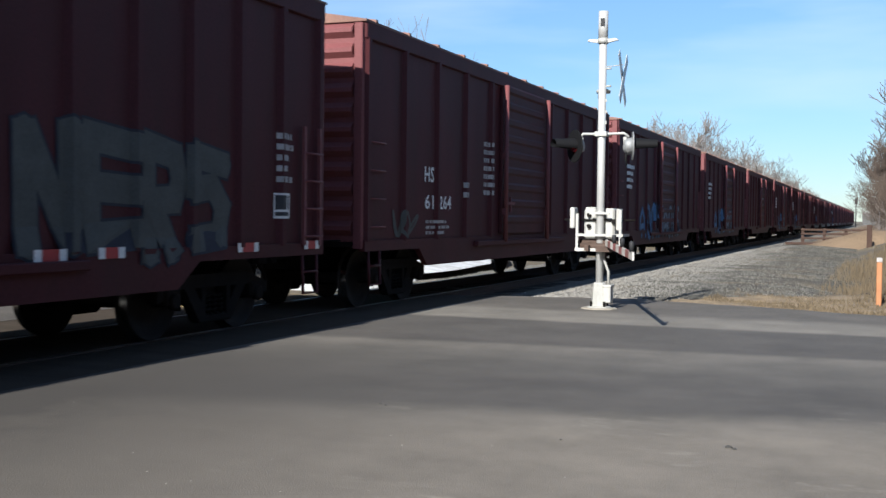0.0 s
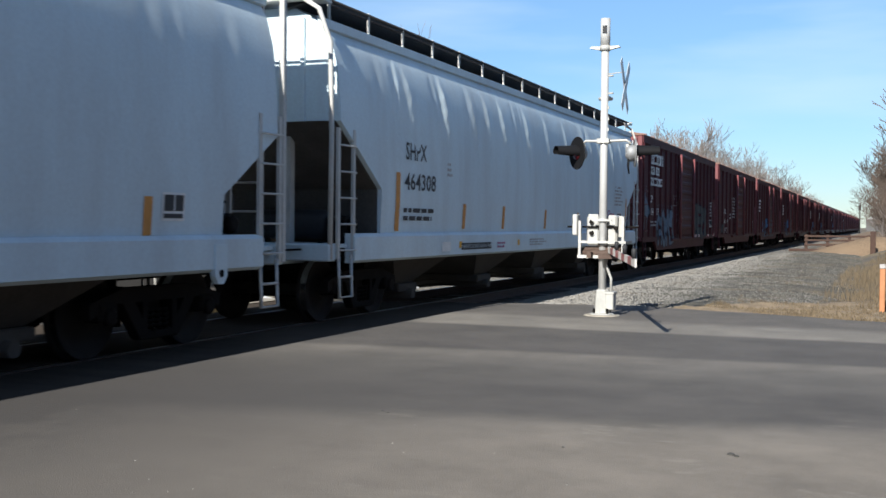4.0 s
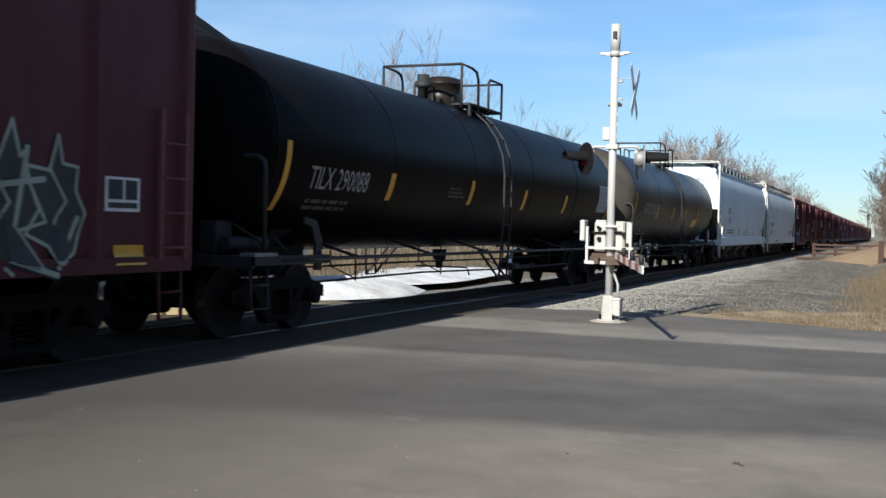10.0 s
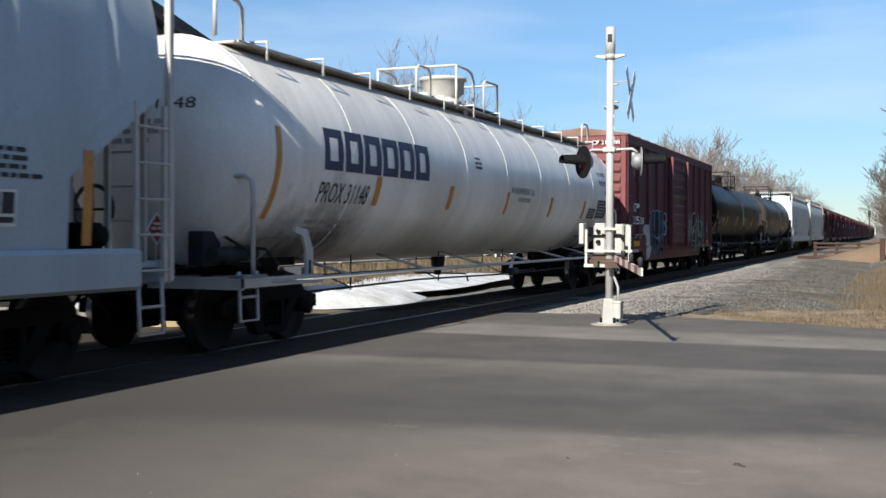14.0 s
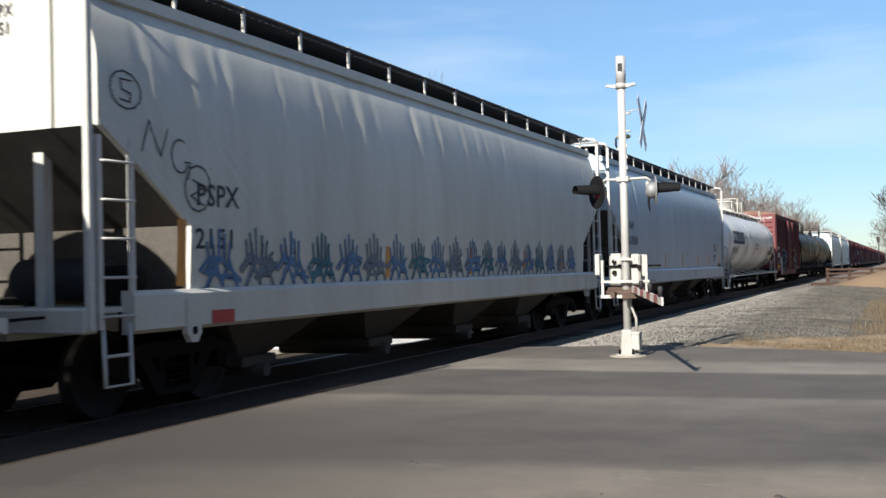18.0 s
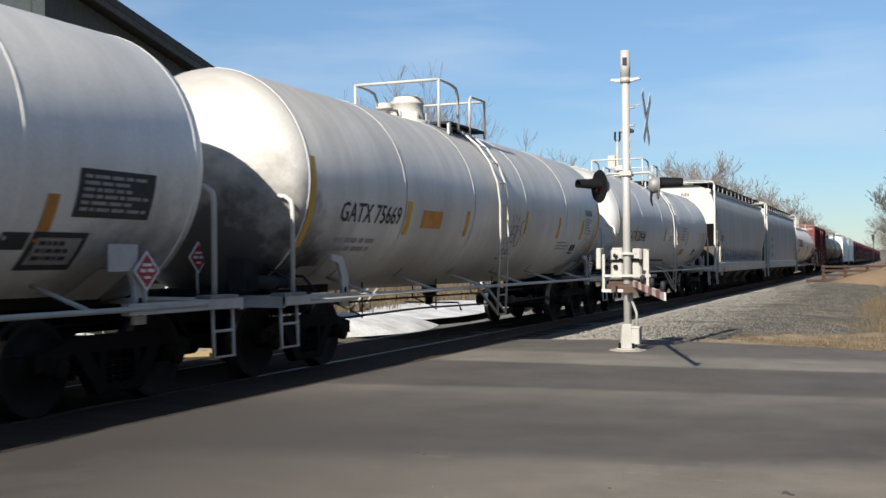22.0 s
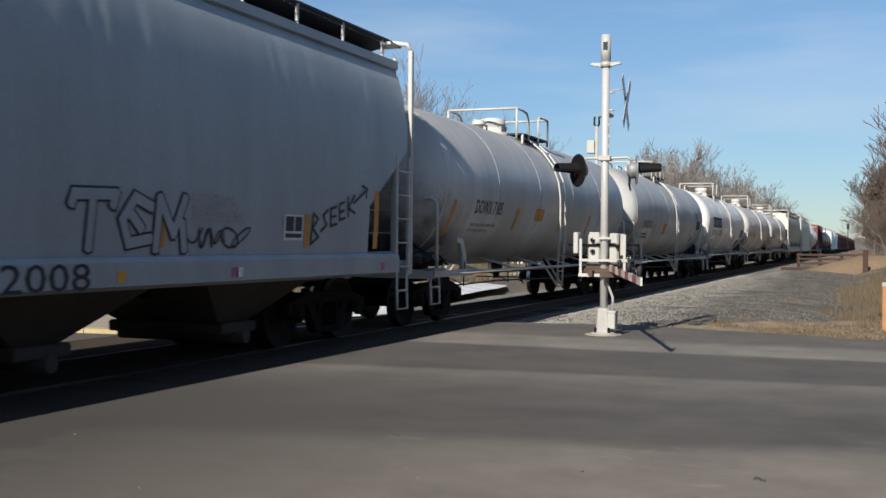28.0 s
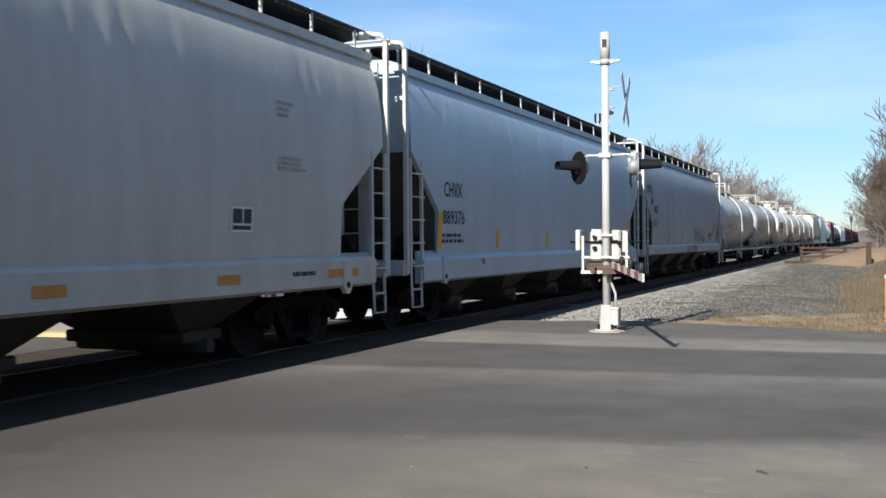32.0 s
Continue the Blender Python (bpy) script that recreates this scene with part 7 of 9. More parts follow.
        part("front_hoop", Shape().path([(j * w, rail_l - 0.80, zr), (j * w, rail_l - 0.80, zt + hoop_h - 0.07), (j * w, rail_l - 0.72, zt + hoop_h), (j * w, rail_l, zt + hoop_h), (j * w, rail_l, zr)], 0.026, 7), fit, p, "pipe hoop")
        part("platform_leg", Shape().box(j * w - 0.03, 0.45, zt - 0.28, j * w + 0.03, 0.50, zt - 0.03), fit, p)
    part("rear_rail", Shape().path([(-w, 0, zt + rail_h), (w, 0, zt + rail_h)], 0.028, 7), fit, p, "pipe railing")
    part("front_rail", Shape().path([(-w, rail_l, zt + hoop_h), (w, rail_l, zt + hoop_h)], 0.024, 7), fit, p, "pipe railing")
    r = dome_r
    if top == "wide":
        prof = [(zt - 0.1, r * 0.75), (zt + 0.10, r * 0.75), (zt + 0.11, r * 0.85), (zt + 0.17, r * 0.85), (zt + 0.18, r * 0.72), (zt + 0.24, r * 0.75), (zt + 0.32, r * 0.97), (zt + 0.56, r), (zt + 0.57, r + 0.04), (zt + 0.63, r + 0.04), (zt + 0.66, r * 0.7), (zt + 0.67, 0.02)]
    else:
        prof = [(zt - 0.12, r + 0.08), (zt + 0.03, r + 0.08), (zt + 0.04, r), (zt + dome_h - 0.18, r), (zt + dome_h - 0.17, r + 0.015), (zt + dome_h - 0.14, r + 0.015), (zt + dome_h - 0.13, r), (zt + dome_h - 0.05, r), (zt + dome_h - 0.01, r * 0.6), (zt + dome_h, 0.02)]
    dome_mat = fit if top != "black" else tank_sooty
    d = part("manway_dome", Shape().lathe(prof, 28, "z"), dome_mat, car, "round manway dome with bolted cover", pose(0, dome_y, 0))
    bolt = kept(("dbolt", fit.name), lambda: Shape().box(-0.02, -0.02, zt + 0.02, 0.03, 0.02, zt + 0.18).mesh("eye_bolt", fit))
    for i in range(6):
        part("eye_bolt", bolt, fit, d, at=pose(0, 0, 0, 0, 0, 25 + i * 60) @ pose(r + 0.02, 0, 0))
    vs = 0.47 if fit is black_fit else 0.20
    vv = part("relief_valve", Shape().lathe([(zt - 0.1, 0.10), (zt + 0.46 * vs, 0.10), (zt + 0.48 * vs, 0.15), (zt + 0.62 * vs, 0.15), (zt + 0.64 * vs, 0.12), (zt + 0.98 * vs, 0.12), (zt + vs, 0.04)], 14, "z"), fit, car, "small relief valve", pose(0.1, dome_y - 1.2, 0))
    part("vent_pipe", Shape().path([(0, 0.1, zt + 0.6 * vs), (0, 0.5, zt + 0.65 * vs), (0, 0.6, zt - 0.05)], 0.025, 6), fit, vv)
    ou = part("bottom_outlet", kept("outlet", lambda: Shape().lathe([(0.62, 0.07), (0.78, 0.08), (0.80, 0.13), (1.0, 0.15)], 12, "z").mesh("bottom_outlet", black_fit)), black_fit, car, "bottom outlet valve")
    part("outlet_handle", kept("outlet_handle", lambda: Shape().path([(-0.5, 0, 0.65), (0.6, 0, 0.65), (0.66, 0, 0.50)], 0.018, 6).mesh("outlet_handle", black_fit)), black_fit, ou)
    part("brake_cylinder", kept("bcyl", lambda: Shape().lathe([(-0.3, 0.08), (0.2, 0.08), (0.25, 0.02), (1.3, 0.02), (1.32, 0.05), (1.40, 0.05)], 12, "y", (0.75, 2.5, 0.62)).mesh("brake_cylinder", black_fit)), black_fit, car)
    for x, z0, z1 in ((0.3, 0.80, 0.80), (0.75, 0.60, 0.64)):
        part("brake_pipe", kept(("bpipe", round(C, 1), x), lambda: Shape().path([(x, -c, z0), (x, -c * 0.3, z1), (x, c * 0.3, z0 - 0.03), (x, c, z0)], 0.018, 5).mesh("brake_pipe", black_fit)), black_fit, car)
    hang = kept("pipe_hanger", lambda: Shape().path([(0.75, 0, 0.58), (0.75, 0, 1.12)], 0.014, 5).path([(0.3, 0, 0.78), (0.3, 0, 1.1)], 0.014, 5).path([(0.3, 0, 0.80), (0.75, 0, 0.62)], 0.012, 5).mesh("pipe_hanger", black_fit))
    for i in range(4):
        part("pipe_hanger", hang, black_fit, car, at=pose(0, -c * 0.6 + c * 1.2 * i / 3, 0))
    if walk_top:
        wk = Shape().box(-0.88, -c + 0.2, zt - 0.115, -0.45, c - 0.2, zt - 0.09).box(0.45, -c + 0.2, zt - 0.115, 0.88, c - 0.2, zt - 0.09)
        part("top_walkway", wk, walk_tan, car, "long walkway along the tank top")
        for i in range(12):
            y = -c + 0.6 + i * (C - 1.2) / 11
            part("walkway_bracket", kept(("wkb", fit.name), lambda: Shape().path([(1.05, 0, zt - 0.30), (1.05, 0, zt - 0.06), (0.5, 0, zt - 0.06)], 0.02, 5).mesh("walkway_bracket", fit)), fit, car, at=pose(0, y, 0))
        for y in (-c + 0.1, c - 0.5, -2.6):
            part("grab_hoop", kept(("hoop", fit.name), lambda: Shape().path([(0.8, -0.3, zt - 0.1), (0.8, -0.3, zt + 0.34), (0.8, -0.2, zt + 0.42), (0.8, 0.2, zt + 0.42), (0.8, 0.3, zt + 0.34), (0.8, 0.3, zt - 0.1)], 0.026, 6).mesh("grab_hoop", fit)), fit, car, at=pose(0, y, 0))
    couplers(car, E - 0.02)
    for k in (1, -1):
        truck(car, k * (E - 1.85))
    return car


def arc_mark(parent, y, material, R, a0=-0.55, a1=0.35, w=0.12, tilt=0.0):
    """A reflective strip bent round the shell near a head."""
    s, n = Shape(), 12
    rows = []
    for i in range(n + 1):
        a = a0 + (a1 - a0) * i / n
        x, z = (R + 0.008) * math.cos(a), TANK_Z + (R + 0.008) * math.sin(a)
        rows.append([(x, y, z), (x, y + w, z)])
    s.grid(rows)
    return part("reflective_strip", s, material, parent)


def strips(car, spots, material, xfun):
    for y0, y1, z0, z1 in spots:
        patch("reflective_strip", car, y0, y1, z0, z1, material, xfun)


def diamond(car, y, z, size, x, material, facing_end=False):
    """A diamond hazard placard."""
    s = Shape()
    if facing_end:
        s.prism([(x, z - size), (x + size, z), (x, z + size), (x - size, z)], "y", y - 0.01, y)
    else:
        s.prism([(y, z - size), (y + size, z), (y, z + size), (y - size, z)], "x", x, x + 0.01)
    p = part("hazard_placard", s, material, car, "diamond-shaped hazard placard")
    return p


def ribbed(L, posts=11, door_w=3.05):
    """Half width of a boxcar's side along y: flat sheets and raised posts, and the door."""
    mids = [-L / 2 + 0.10 + i * (L - 0.2) / posts for i in range(posts + 1)]
    mids = [m for m in mids if abs(m) > door_w / 2 + 0.12]

    def f(z, y=0):
        if z < 1.07:
            return 1.447
        if abs(y) < door_w / 2:
            return 1.475
        for m in mids:
            d = abs(y - m)
            if d < 0.10:
                return 1.40 + 0.066 * min(1.0, (0.10 - d) / 0.055)
        return 1.40

    CUTS[f] = [m + d for m in mids for d in (-0.10, -0.045, 0.045, 0.10)]
    return f


def end_lettering(body, car, x0, x1, z0, z1, y, material):
    """Words on the rear end of a car."""
    ob = lettering(body, car, x0, x1, z0, z1, material, lambda z, q=0: 0.0, 0.01, name="end_lettering")
    for v in ob.data.vertices:
        v.co = (v.co.y, y - v.co.x, v.co.z)
    ob.data.flip_normals()
    return ob

def head_marks(body, car, C, R, ink=paint_black):
    """The car's number and rows of small print on its dished rear head."""
    def lay(z, x):
        return -0.72 * math.sqrt(max(0.0, 1 - (x * x + (z - TANK_Z) ** 2) / (R * R)))

    for ob in (lettering(body, car, -0.72, 0.78, 2.94, 3.08, ink, lambda z, q=0: lay(z, q), 0.0, name="head_lettering"), small_print(car, -0.5, 0.6, 2.50, 2.84, 3, paint_dim, lambda z, q=0: lay(z, q), len(body))):
        for v in ob.data.vertices:
            x, y, z = v.co
            v.co = (y, -C / 2 + lay(z, y) - 0.012, z)
        ob.data.flip_normals()


# ---- the train, from the far end to the near ----
V = 9.2  # metres a second, away from the camera
CARS = []  # (car, its middle along the track at the start)


def placed(car, y):
    CARS.append((car, y))
    return car


def buckles():
    """Where the thin sheet has buckled into hanging folds: place along the side, depth, lower end."""
    rng = random.Random(12)
    at = (-7.4, -5.9, -4.51, -3.73, -2.85, -1.28, 0.20, 1.74, 3.25, 4.09, 4.98, 6.42, 7.6)
    return [(y, rng.uniform(0.032, 0.052), rng.uniform(2.0, 2.4)) for y in at]


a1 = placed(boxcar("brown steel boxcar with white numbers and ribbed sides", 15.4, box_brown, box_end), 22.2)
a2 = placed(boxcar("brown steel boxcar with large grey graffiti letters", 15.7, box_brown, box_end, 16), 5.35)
h1 = placed(hopper("pale grey covered hopper with dented sides", 20.0, hop_white, grating, white_fit, 0.03, 4, 3, straight=False, folds=buckles(), pads=False), -13.6)
h2 = placed(hopper("clean white covered hopper with black numbers", 18.9, hop_white, grating_grey, white_fit, 0.025, 4, 5, cut=(2.50, 1.75, 1.15)), -34.25)
t1 = placed(tank_car("sooty black tank car with white numbers", 14.7, 1.45, tank_sooty, black_fit, 4, "dome", 0.0, -0.70, 0.45, 0.19, dome_h=0.30), -52.55)
t2 = placed(tank_car("glossy black tank car with yellow strips", 17.4, 1.41, tank_black, black_fit, 5, "black", -0.2, -1.08, -0.05, 0.37), -71.5)
b3 = placed(boxcar("red-brown boxcar with pale and blue graffiti", 15.7, box_red, box_end), -89.9)
t3 = placed(tank_car("white pressure tank car with a long top walkway", 17.65, 1.49, tank_white, white_fit, 8, "wide", None, -1.08, 0.25, 0.44, walk_top=True, rz=0.87), -108.38)
h3 = placed(hopper("blue-grey covered hopper with orange strips", 19.1, hop_blue, grating, white_fit, 0.075, 4, 9, pads=False), -128.75)
h4 = placed(hopper("light grey covered hopper with blue graffiti along the sill", 18.36, hop_tan, grating, white_fit, 0.035, 4, 11), -148.38)
t4 = placed(tank_car("white tank car with yellow strips and black numbers", 14.5, 1.49, tank_clean, white_fit, 5, "dome", 0.25, -1.22, -0.42, 0.27, rz=1.07, dome_h=0.55), -166.55)
t5 = placed(tank_car("dirty white tank car with an orange placard", 14.4, 1.49, tank_cream, white_fit, 5, "dome", -0.15, -1.41, -0.90, 0.28, rz=0.98, dome_h=0.5, grimy=True), -183.10)
t6 = placed(tank_car("white tank car with dark blue company blocks", 14.6, 1.49, tank_white, white_fit, 6, "dome", 0.12, -1.22, 0.5, 0.30, rz=1.0, dome_h=0.46, rail_h=0.58), -200.0)
t7 = placed(tank_car("greyish white tank car with orange placard", 14.0, 1.49, tank_grey, white_fit, 5, "dome", 0.06, -1.19, -0.56, 0.31, rz=0.9, dome_h=0.36, grimy=True, rail_h=0.48, rail_l=2.52), -216.6)
t8 = placed(tank_car("stained white tank car behind a grey hopper", 14.2, 1.49, tank_grey, white_fit, 5, "dome", 0.1, -1.1, -0.4, 0.30, rz=0.92, dome_h=0.38, grimy=True, rail_h=0.50, rail_l=2.5), -232.9)
h5 = placed(hopper("blue-grey covered hopper with black graffiti outlines", 18.4, hop_slate, grating, white_fit, 0.015, 4, 13, sz=-0.03, low=1.02, pads=False), -250.80)
h6 = placed(hopper("blue-grey covered hopper with yellow strips", 18.03, hop_blue, grating, white_fit, 0.014, 4, 17, sz=-0.10, cut=(2.85, 1.95, 1.15), pads=True), -269.77)
h7 = placed(hopper("light grey covered hopper with orange sill marks", 18.1, hop_tan, grating, white_fit, 0.015, 4, 19, sz=-0.05, pads=True), -288.4)

# ---- writing, strips and graffiti on the near sides ----
rb4, rb7, rb16 = ribbed(15.4), ribbed(15.7), ribbed(15.7, 16)
k0, k1, k2 = tank_prof(1.41), tank_prof(1.45), tank_prof(1.49)
hp, ss = hopper_prof, side_sill_x

# brown boxcars
BLOCK = {
    "N": [[(0.16, 0.02), (0.14, 0.95)], [(0.20, 0.92), (0.80, 0.08)], [(0.84, 0.04), (0.82, 0.98)]],
    "E": [[(0.92, 0.90), (0.16, 0.97), (0.18, 0.06), (0.95, 0.10)], [(0.18, 0.52), (0.82, 0.50)]],
    "P": [[(0.14, 0.0), (0.12, 0.96), (0.74, 0.88), (0.84, 0.66), (0.72, 0.48), (0.16, 0.46)], [(0.30, 0.40), (0.62, 0.02)]],
    "5": [[(0.88, 0.88), (0.16, 0.96), (0.14, 0.60), (0.60, 0.64), (0.86, 0.42), (0.74, 0.12), (0.16, 0.08)]],
}
for ch, y0, y1, z0, z1 in (("N", 2.18, 3.02, 1.14, 2.22), ("E", 3.00, 3.96, 1.14, 2.22), ("P", 3.94, 4.74, 1.04, 2.20), ("5", 4.76, 5.56, 1.08, 2.14)):
    tag(a2, y0, y1, z0, z1, BLOCK[ch], ((0.35, graf_navy), (0.29, graf_grey)), rb16, label="large grey spray-painted block letter")
    tag(a2, y0 + 0.11, y1 + 0.11, z0 + 0.08, z1 + 0.08, BLOCK[ch][:1], ((0.016, paint_faint),), rb16, label="pale highlight of a sprayed letter")
placard_panel(a2, 6.60, 7.00, 1.40, 1.72, rb16)
for y0, y1 in ((2.36, 2.79), (3.23, 3.63), (5.70, 6.16), (7.30, 7.70)):
    q = patch("reflective_strip", a2, y0, y1, 1.00, 1.11, paint_red, lambda z, y=0: 1.452)
    patch("strip_end", q, y0, y0 + 0.10, 1.00, 1.11, paint_white, lambda z, y=0: 1.456)
    patch("strip_end", q, y1 - 0.10, y1, 1.00, 1.11, paint_white, lambda z, y=0: 1.456)
lettering("CP", a2, -6.60, -6.12, 2.20, 2.44, paint_white, rb16, 0.02)
lettering("214", a2, -6.62, -5.97, 1.79, 2.03, paint_white, rb16, 0.02)
lettering("015", a2, -5.66, -5.03, 1.79, 2.03, paint_white, rb16, 0.02)
logo_blocks(a2, -6.57, -4.33, 3.46, 3.80, 8, paint_white, rb16)
logo_blocks(a2, -6.56, -4.99, 3.12, 3.38, 7, paint_white, rb16)
logo_blocks(a2, -6.55, -4.74, 2.76, 3.02, 7, paint_white, rb16)
# rounded letters with crowns, and a fan-shaped figure beside the end
FAT = (
    [[(0.10, 0.05), (0.08, 0.55), (0.45, 0.80), (0.86, 0.55), (0.90, 0.05)], [(0.30, 0.30), (0.62, 0.34)]],
    [ring(0.5, 0.45, 0.42, 0.46)],
    [[(0.10, 0.0), (0.12, 0.78), (0.42, 0.95), (0.55, 0.55), (0.72, 0.95), (0.94, 0.70), (0.92, 0.04)]],
    [[(0.88, 0.88), (0.25, 0.92), (0.12, 0.62), (0.80, 0.44), (0.86, 0.12), (0.15, 0.04)]],
)
for i, g in enumerate(FAT):
    y = -5.40 + i * 0.76
    tag(a2, y, y + 0.72, 0.82, 1.98, g, ((0.27, graf_navy), (0.20, graf_line)), rb16, label="rounded grey-blue spray-painted letter")
    tag(a2, y + 0.16, y + 0.60, 1.92, 2.20, [[(0.1, 0.0), (0.0, 0.8)], [(0.5, 0.1), (0.5, 1.0)], [(0.9, 0.0), (1.0, 0.8)]], ((0.03, graf_line),), rb16, label="sprayed crown over a letter")
tag(a2, -1.95, -1.60, 1.55, 1.95, [[(0.0, 0.1), (0.9, 1.0)], [(0.1, 0.9), (0.8, 0.0)], [(0.0, 0.5), (1.0, 0.6)]], ((0.02, graf_line),), rb16, label="small sprayed star")
for a in range(0, 110, 12):
    c, w = math.cos(radians(a - 20)), math.sin(radians(a - 20))
    tag(a2, -7.75, -6.75, 1.75, 2.75, [[(0.04 + 0.34 * c, 0.20 + 0.34 * w), (0.04 + 0.82 * c, 0.16 + 0.50 * w)]], ((0.15, graf_navy), (0.10, graf_line)), rb16, label="petal of a sprayed fan-shaped figure")
tag(a2, -7.85, -6.60, 1.20, 2.70, [[(0.12, 0.35), (0.05, 0.10)], [(0.80, 0.45), (0.62, 0.25), (0.55, 0.02)], [(0.98, 0.40), (0.90, 0.15), (1.0, 0.10)], [(0.30, 0.82), (0.20, 1.0)], [(0.42, 0.82), (0.52, 1.0)]], ((0.045, graf_line),), rb16)
tag(a2, -2.30, -1.20, 2.18, 2.52, [[(0.0, 0.0), (0.0, 1.0), (0.30, 1.0), (0.30, 0.0), (0.0, 0.0)], [(0.10, 0.3), (0.22, 0.3)], [(0.08, 0.7), (0.24, 0.7)]], ((0.014, paint_dim),), rb16, label="small framed stencil")
small_print(a2, 6.66, 7.11, 1.82, 2.50, 5, paint_dim, rb16, 3)
small_print(a2, -6.5, -5.1, 1.40, 1.62, 2, paint_dim, rb16, 5)
end_lettering("CP 214015", a2, 0.42, 1.24, 4.02, 4.13, -7.935, paint_white)
lettering("HS", a1, -5.36, -4.95, 2.02, 2.28, paint_white, rb4, 0.02)
lettering("61", a1, -5.34, -4.95, 1.57, 1.81, paint_white, rb4, 0.02)
lettering("264", a1, -4.72, -4.14, 1.57, 1.81, paint_white, rb4, 0.02)
small_print(a1, -2.45, -1.75, 1.83, 2.91, 7, paint_dim, rb4, 2)
small_print(a1, -5.3, -4.2, 1.12, 1.40, 3, paint_dim, rb4, 9)
small_print(a1, -3.55, -3.25, 1.75, 2.1, 2, paint_dim, rb4, 11)
scribble(a1, -6.6, -5.7, 1.08, 1.55, graf_grey, rb4, 12, 3, 0.05)
placard_panel(a1, 6.6, 6.95, 1.45, 1.75, rb4)

# red-brown boxcar with two graffiti
lettering("CP", b3, -6.86, -6.36, 2.10, 2.36, paint_white, rb7, 0.03)
lettering("215", b3, -6.87, -6.33, 1.73, 1.97, paint_white, rb7, 0.03)
lettering("300", b3, -5.93, -5.43, 1.73, 1.97, paint_white, rb7, 0.03)
small_print(b3, -6.6, -5.4, 1.30, 1.45, 2, paint_dim, rb7, 21)
patch("reflective_strip", b3, -6.80, -6.25, 1.08, 1.24, paint_yellow, rb7)
patch("reflective_strip", b3, -2.0, -1.8, 1.10, 1.2, paint_yellow, rb7)
patch("reflective_strip", b3, 6.62, 7.08, 1.00, 1.20, paint_yellow, rb7)
placard_panel(b3, 6.48, 7.01, 1.53, 1.87, rb7)
crescent = [(ring(-5.12, 1.20, 0.66, 0.54, 130, -100, 18)[i], ring(-5.12, 1.20, 0.66, 0.54, 130, -100, 18)[i + 1], ring(-5.32, 1.20, 0.26, 0.24, 110, -80, 18)[i + 1], ring(-5.32, 1.20, 0.26, 0.24, 110, -80, 18)[i]) for i in range(18)]
tagged(wrap("painted_crescent", flat(crescent), rb7, b3, graf_pale, "large pale painted crescent", 0.2), kind="stuff")
patch("graffiti", b3, -4.25, -2.30, 0.76, 2.20, graf_navy, rb7, "dark sprayed ground of a graffiti")
arches = [[(u, 0.55), (u, 0.88)] + ring(u + 0.095, 0.88, 0.085, 0.11, 180, 0, 6) + [(u + 0.19, 0.55)] for u in (0.04, 0.235, 0.43, 0.625)]
arches += [ring(0.96, 0.84, 0.055, 0.13, n=8), ring(0.96, 0.58, 0.05, 0.16, n=8)]
arches += [[(0.06, 0.50), (0.07, 0.10), (0.14, 0.02), (0.22, 0.12), (0.22, 0.46)], [(0.26, 0.46), (0.44, 0.30), (0.34, 0.02)], [(0.38, 0.40), (0.55, 0.48), (0.62, 0.14)], [(0.58, 0.02), (0.72, 0.26), (0.62, 0.40), (0.80, 0.48), (0.88, 0.30), (0.80, 0.04)]]
arches += [[(0.0, 0.90), (-0.14, 0.98), (-0.24, 0.84), (-0.12, 0.68), (-0.08, 0.50), (0.0, 0.44)], ring(-0.12, 0.74, 0.05, 0.09, n=8)]
tag(b3, -4.36, -2.18, 0.76, 2.22, arches, ((0.085, graf_navy), (0.05, graf_blue), (0.018, graf_pale)), rb7, label="rounded blue outline letters sprayed on steel")
spiky(b3, 2.0, 6.2, 0.80, 2.30, 6, graf_dark, graf_green, rb7, 35, 0.034)
jags = [[(0.02, 0.10), (0.10, 0.62), (0.04, 0.80), (0.18, 0.72), (0.14, 0.30)], [(0.24, 0.05), (0.22, 0.85), (0.32, 1.0), (0.36, 0.55), (0.28, 0.40)], [(0.42, 0.12), (0.40, 0.62), (0.50, 0.80), (0.56, 0.60), (0.52, 0.10)], [(0.62, 0.95), (0.66, 0.40), (0.60, 0.08), (0.74, 0.20)], [(0.80, 0.85), (0.78, 0.15), (0.92, 0.05), (0.98, 0.42)], [(0.70, 0.60), (0.86, 0.66)]]
tag(b3, 2.1, 6.1, 0.86, 2.28, jags, ((0.10, graf_navy), (0.055, graf_green)), rb7, 0.04, "jagged pale green outline letters sprayed on steel")
scribble(b3, 1.9, 2.3, 2.4, 3.0, paint_dim, rb7, 38, 1, 0.02)
end_lettering("CP 215300", b3, 0.42, 1.24, 4.02, 4.13, -7.935, paint_white)

# covered hoppers
lettering("SHPX", h1, -7.56, -6.72, 2.44, 2.72, paint_black, hp, 0.012)
lettering("464308", h1, -7.58, -6.31, 1.97, 2.24, paint_black, hp, 0.012)
small_print(h1, -7.60, -6.17, 1.46, 1.71, 2, paint_black, hp, 41)
strips(h1, [(-7.91, -7.75, 1.33, 2.23), (-5.00, -4.86, 1.36, 1.80), (-2.82, -2.68, 1.36, 1.80), (0.06, 0.20, 1.36, 1.77), (2.83, 2.97, 1.36, 1.75), (5.7, 5.84, 1.34, 1.75), (8.15, 8.28, 1.34, 2.2)], paint_orange, hp)
small_print(h1, -5.80, -5.55, 2.23, 2.50, 3, paint_dim, hp, 42)
logo_blocks(h1, -5.20, -3.62, 0.99, 1.11, 15, paint_black, ss)
small_print(h1, -3.26, -2.76, 0.98, 1.12, 2, graf_pink, ss, 43)
patch("data_plate", h1, -6.1, -5.7, 0.98, 1.14, paint_white, ss)
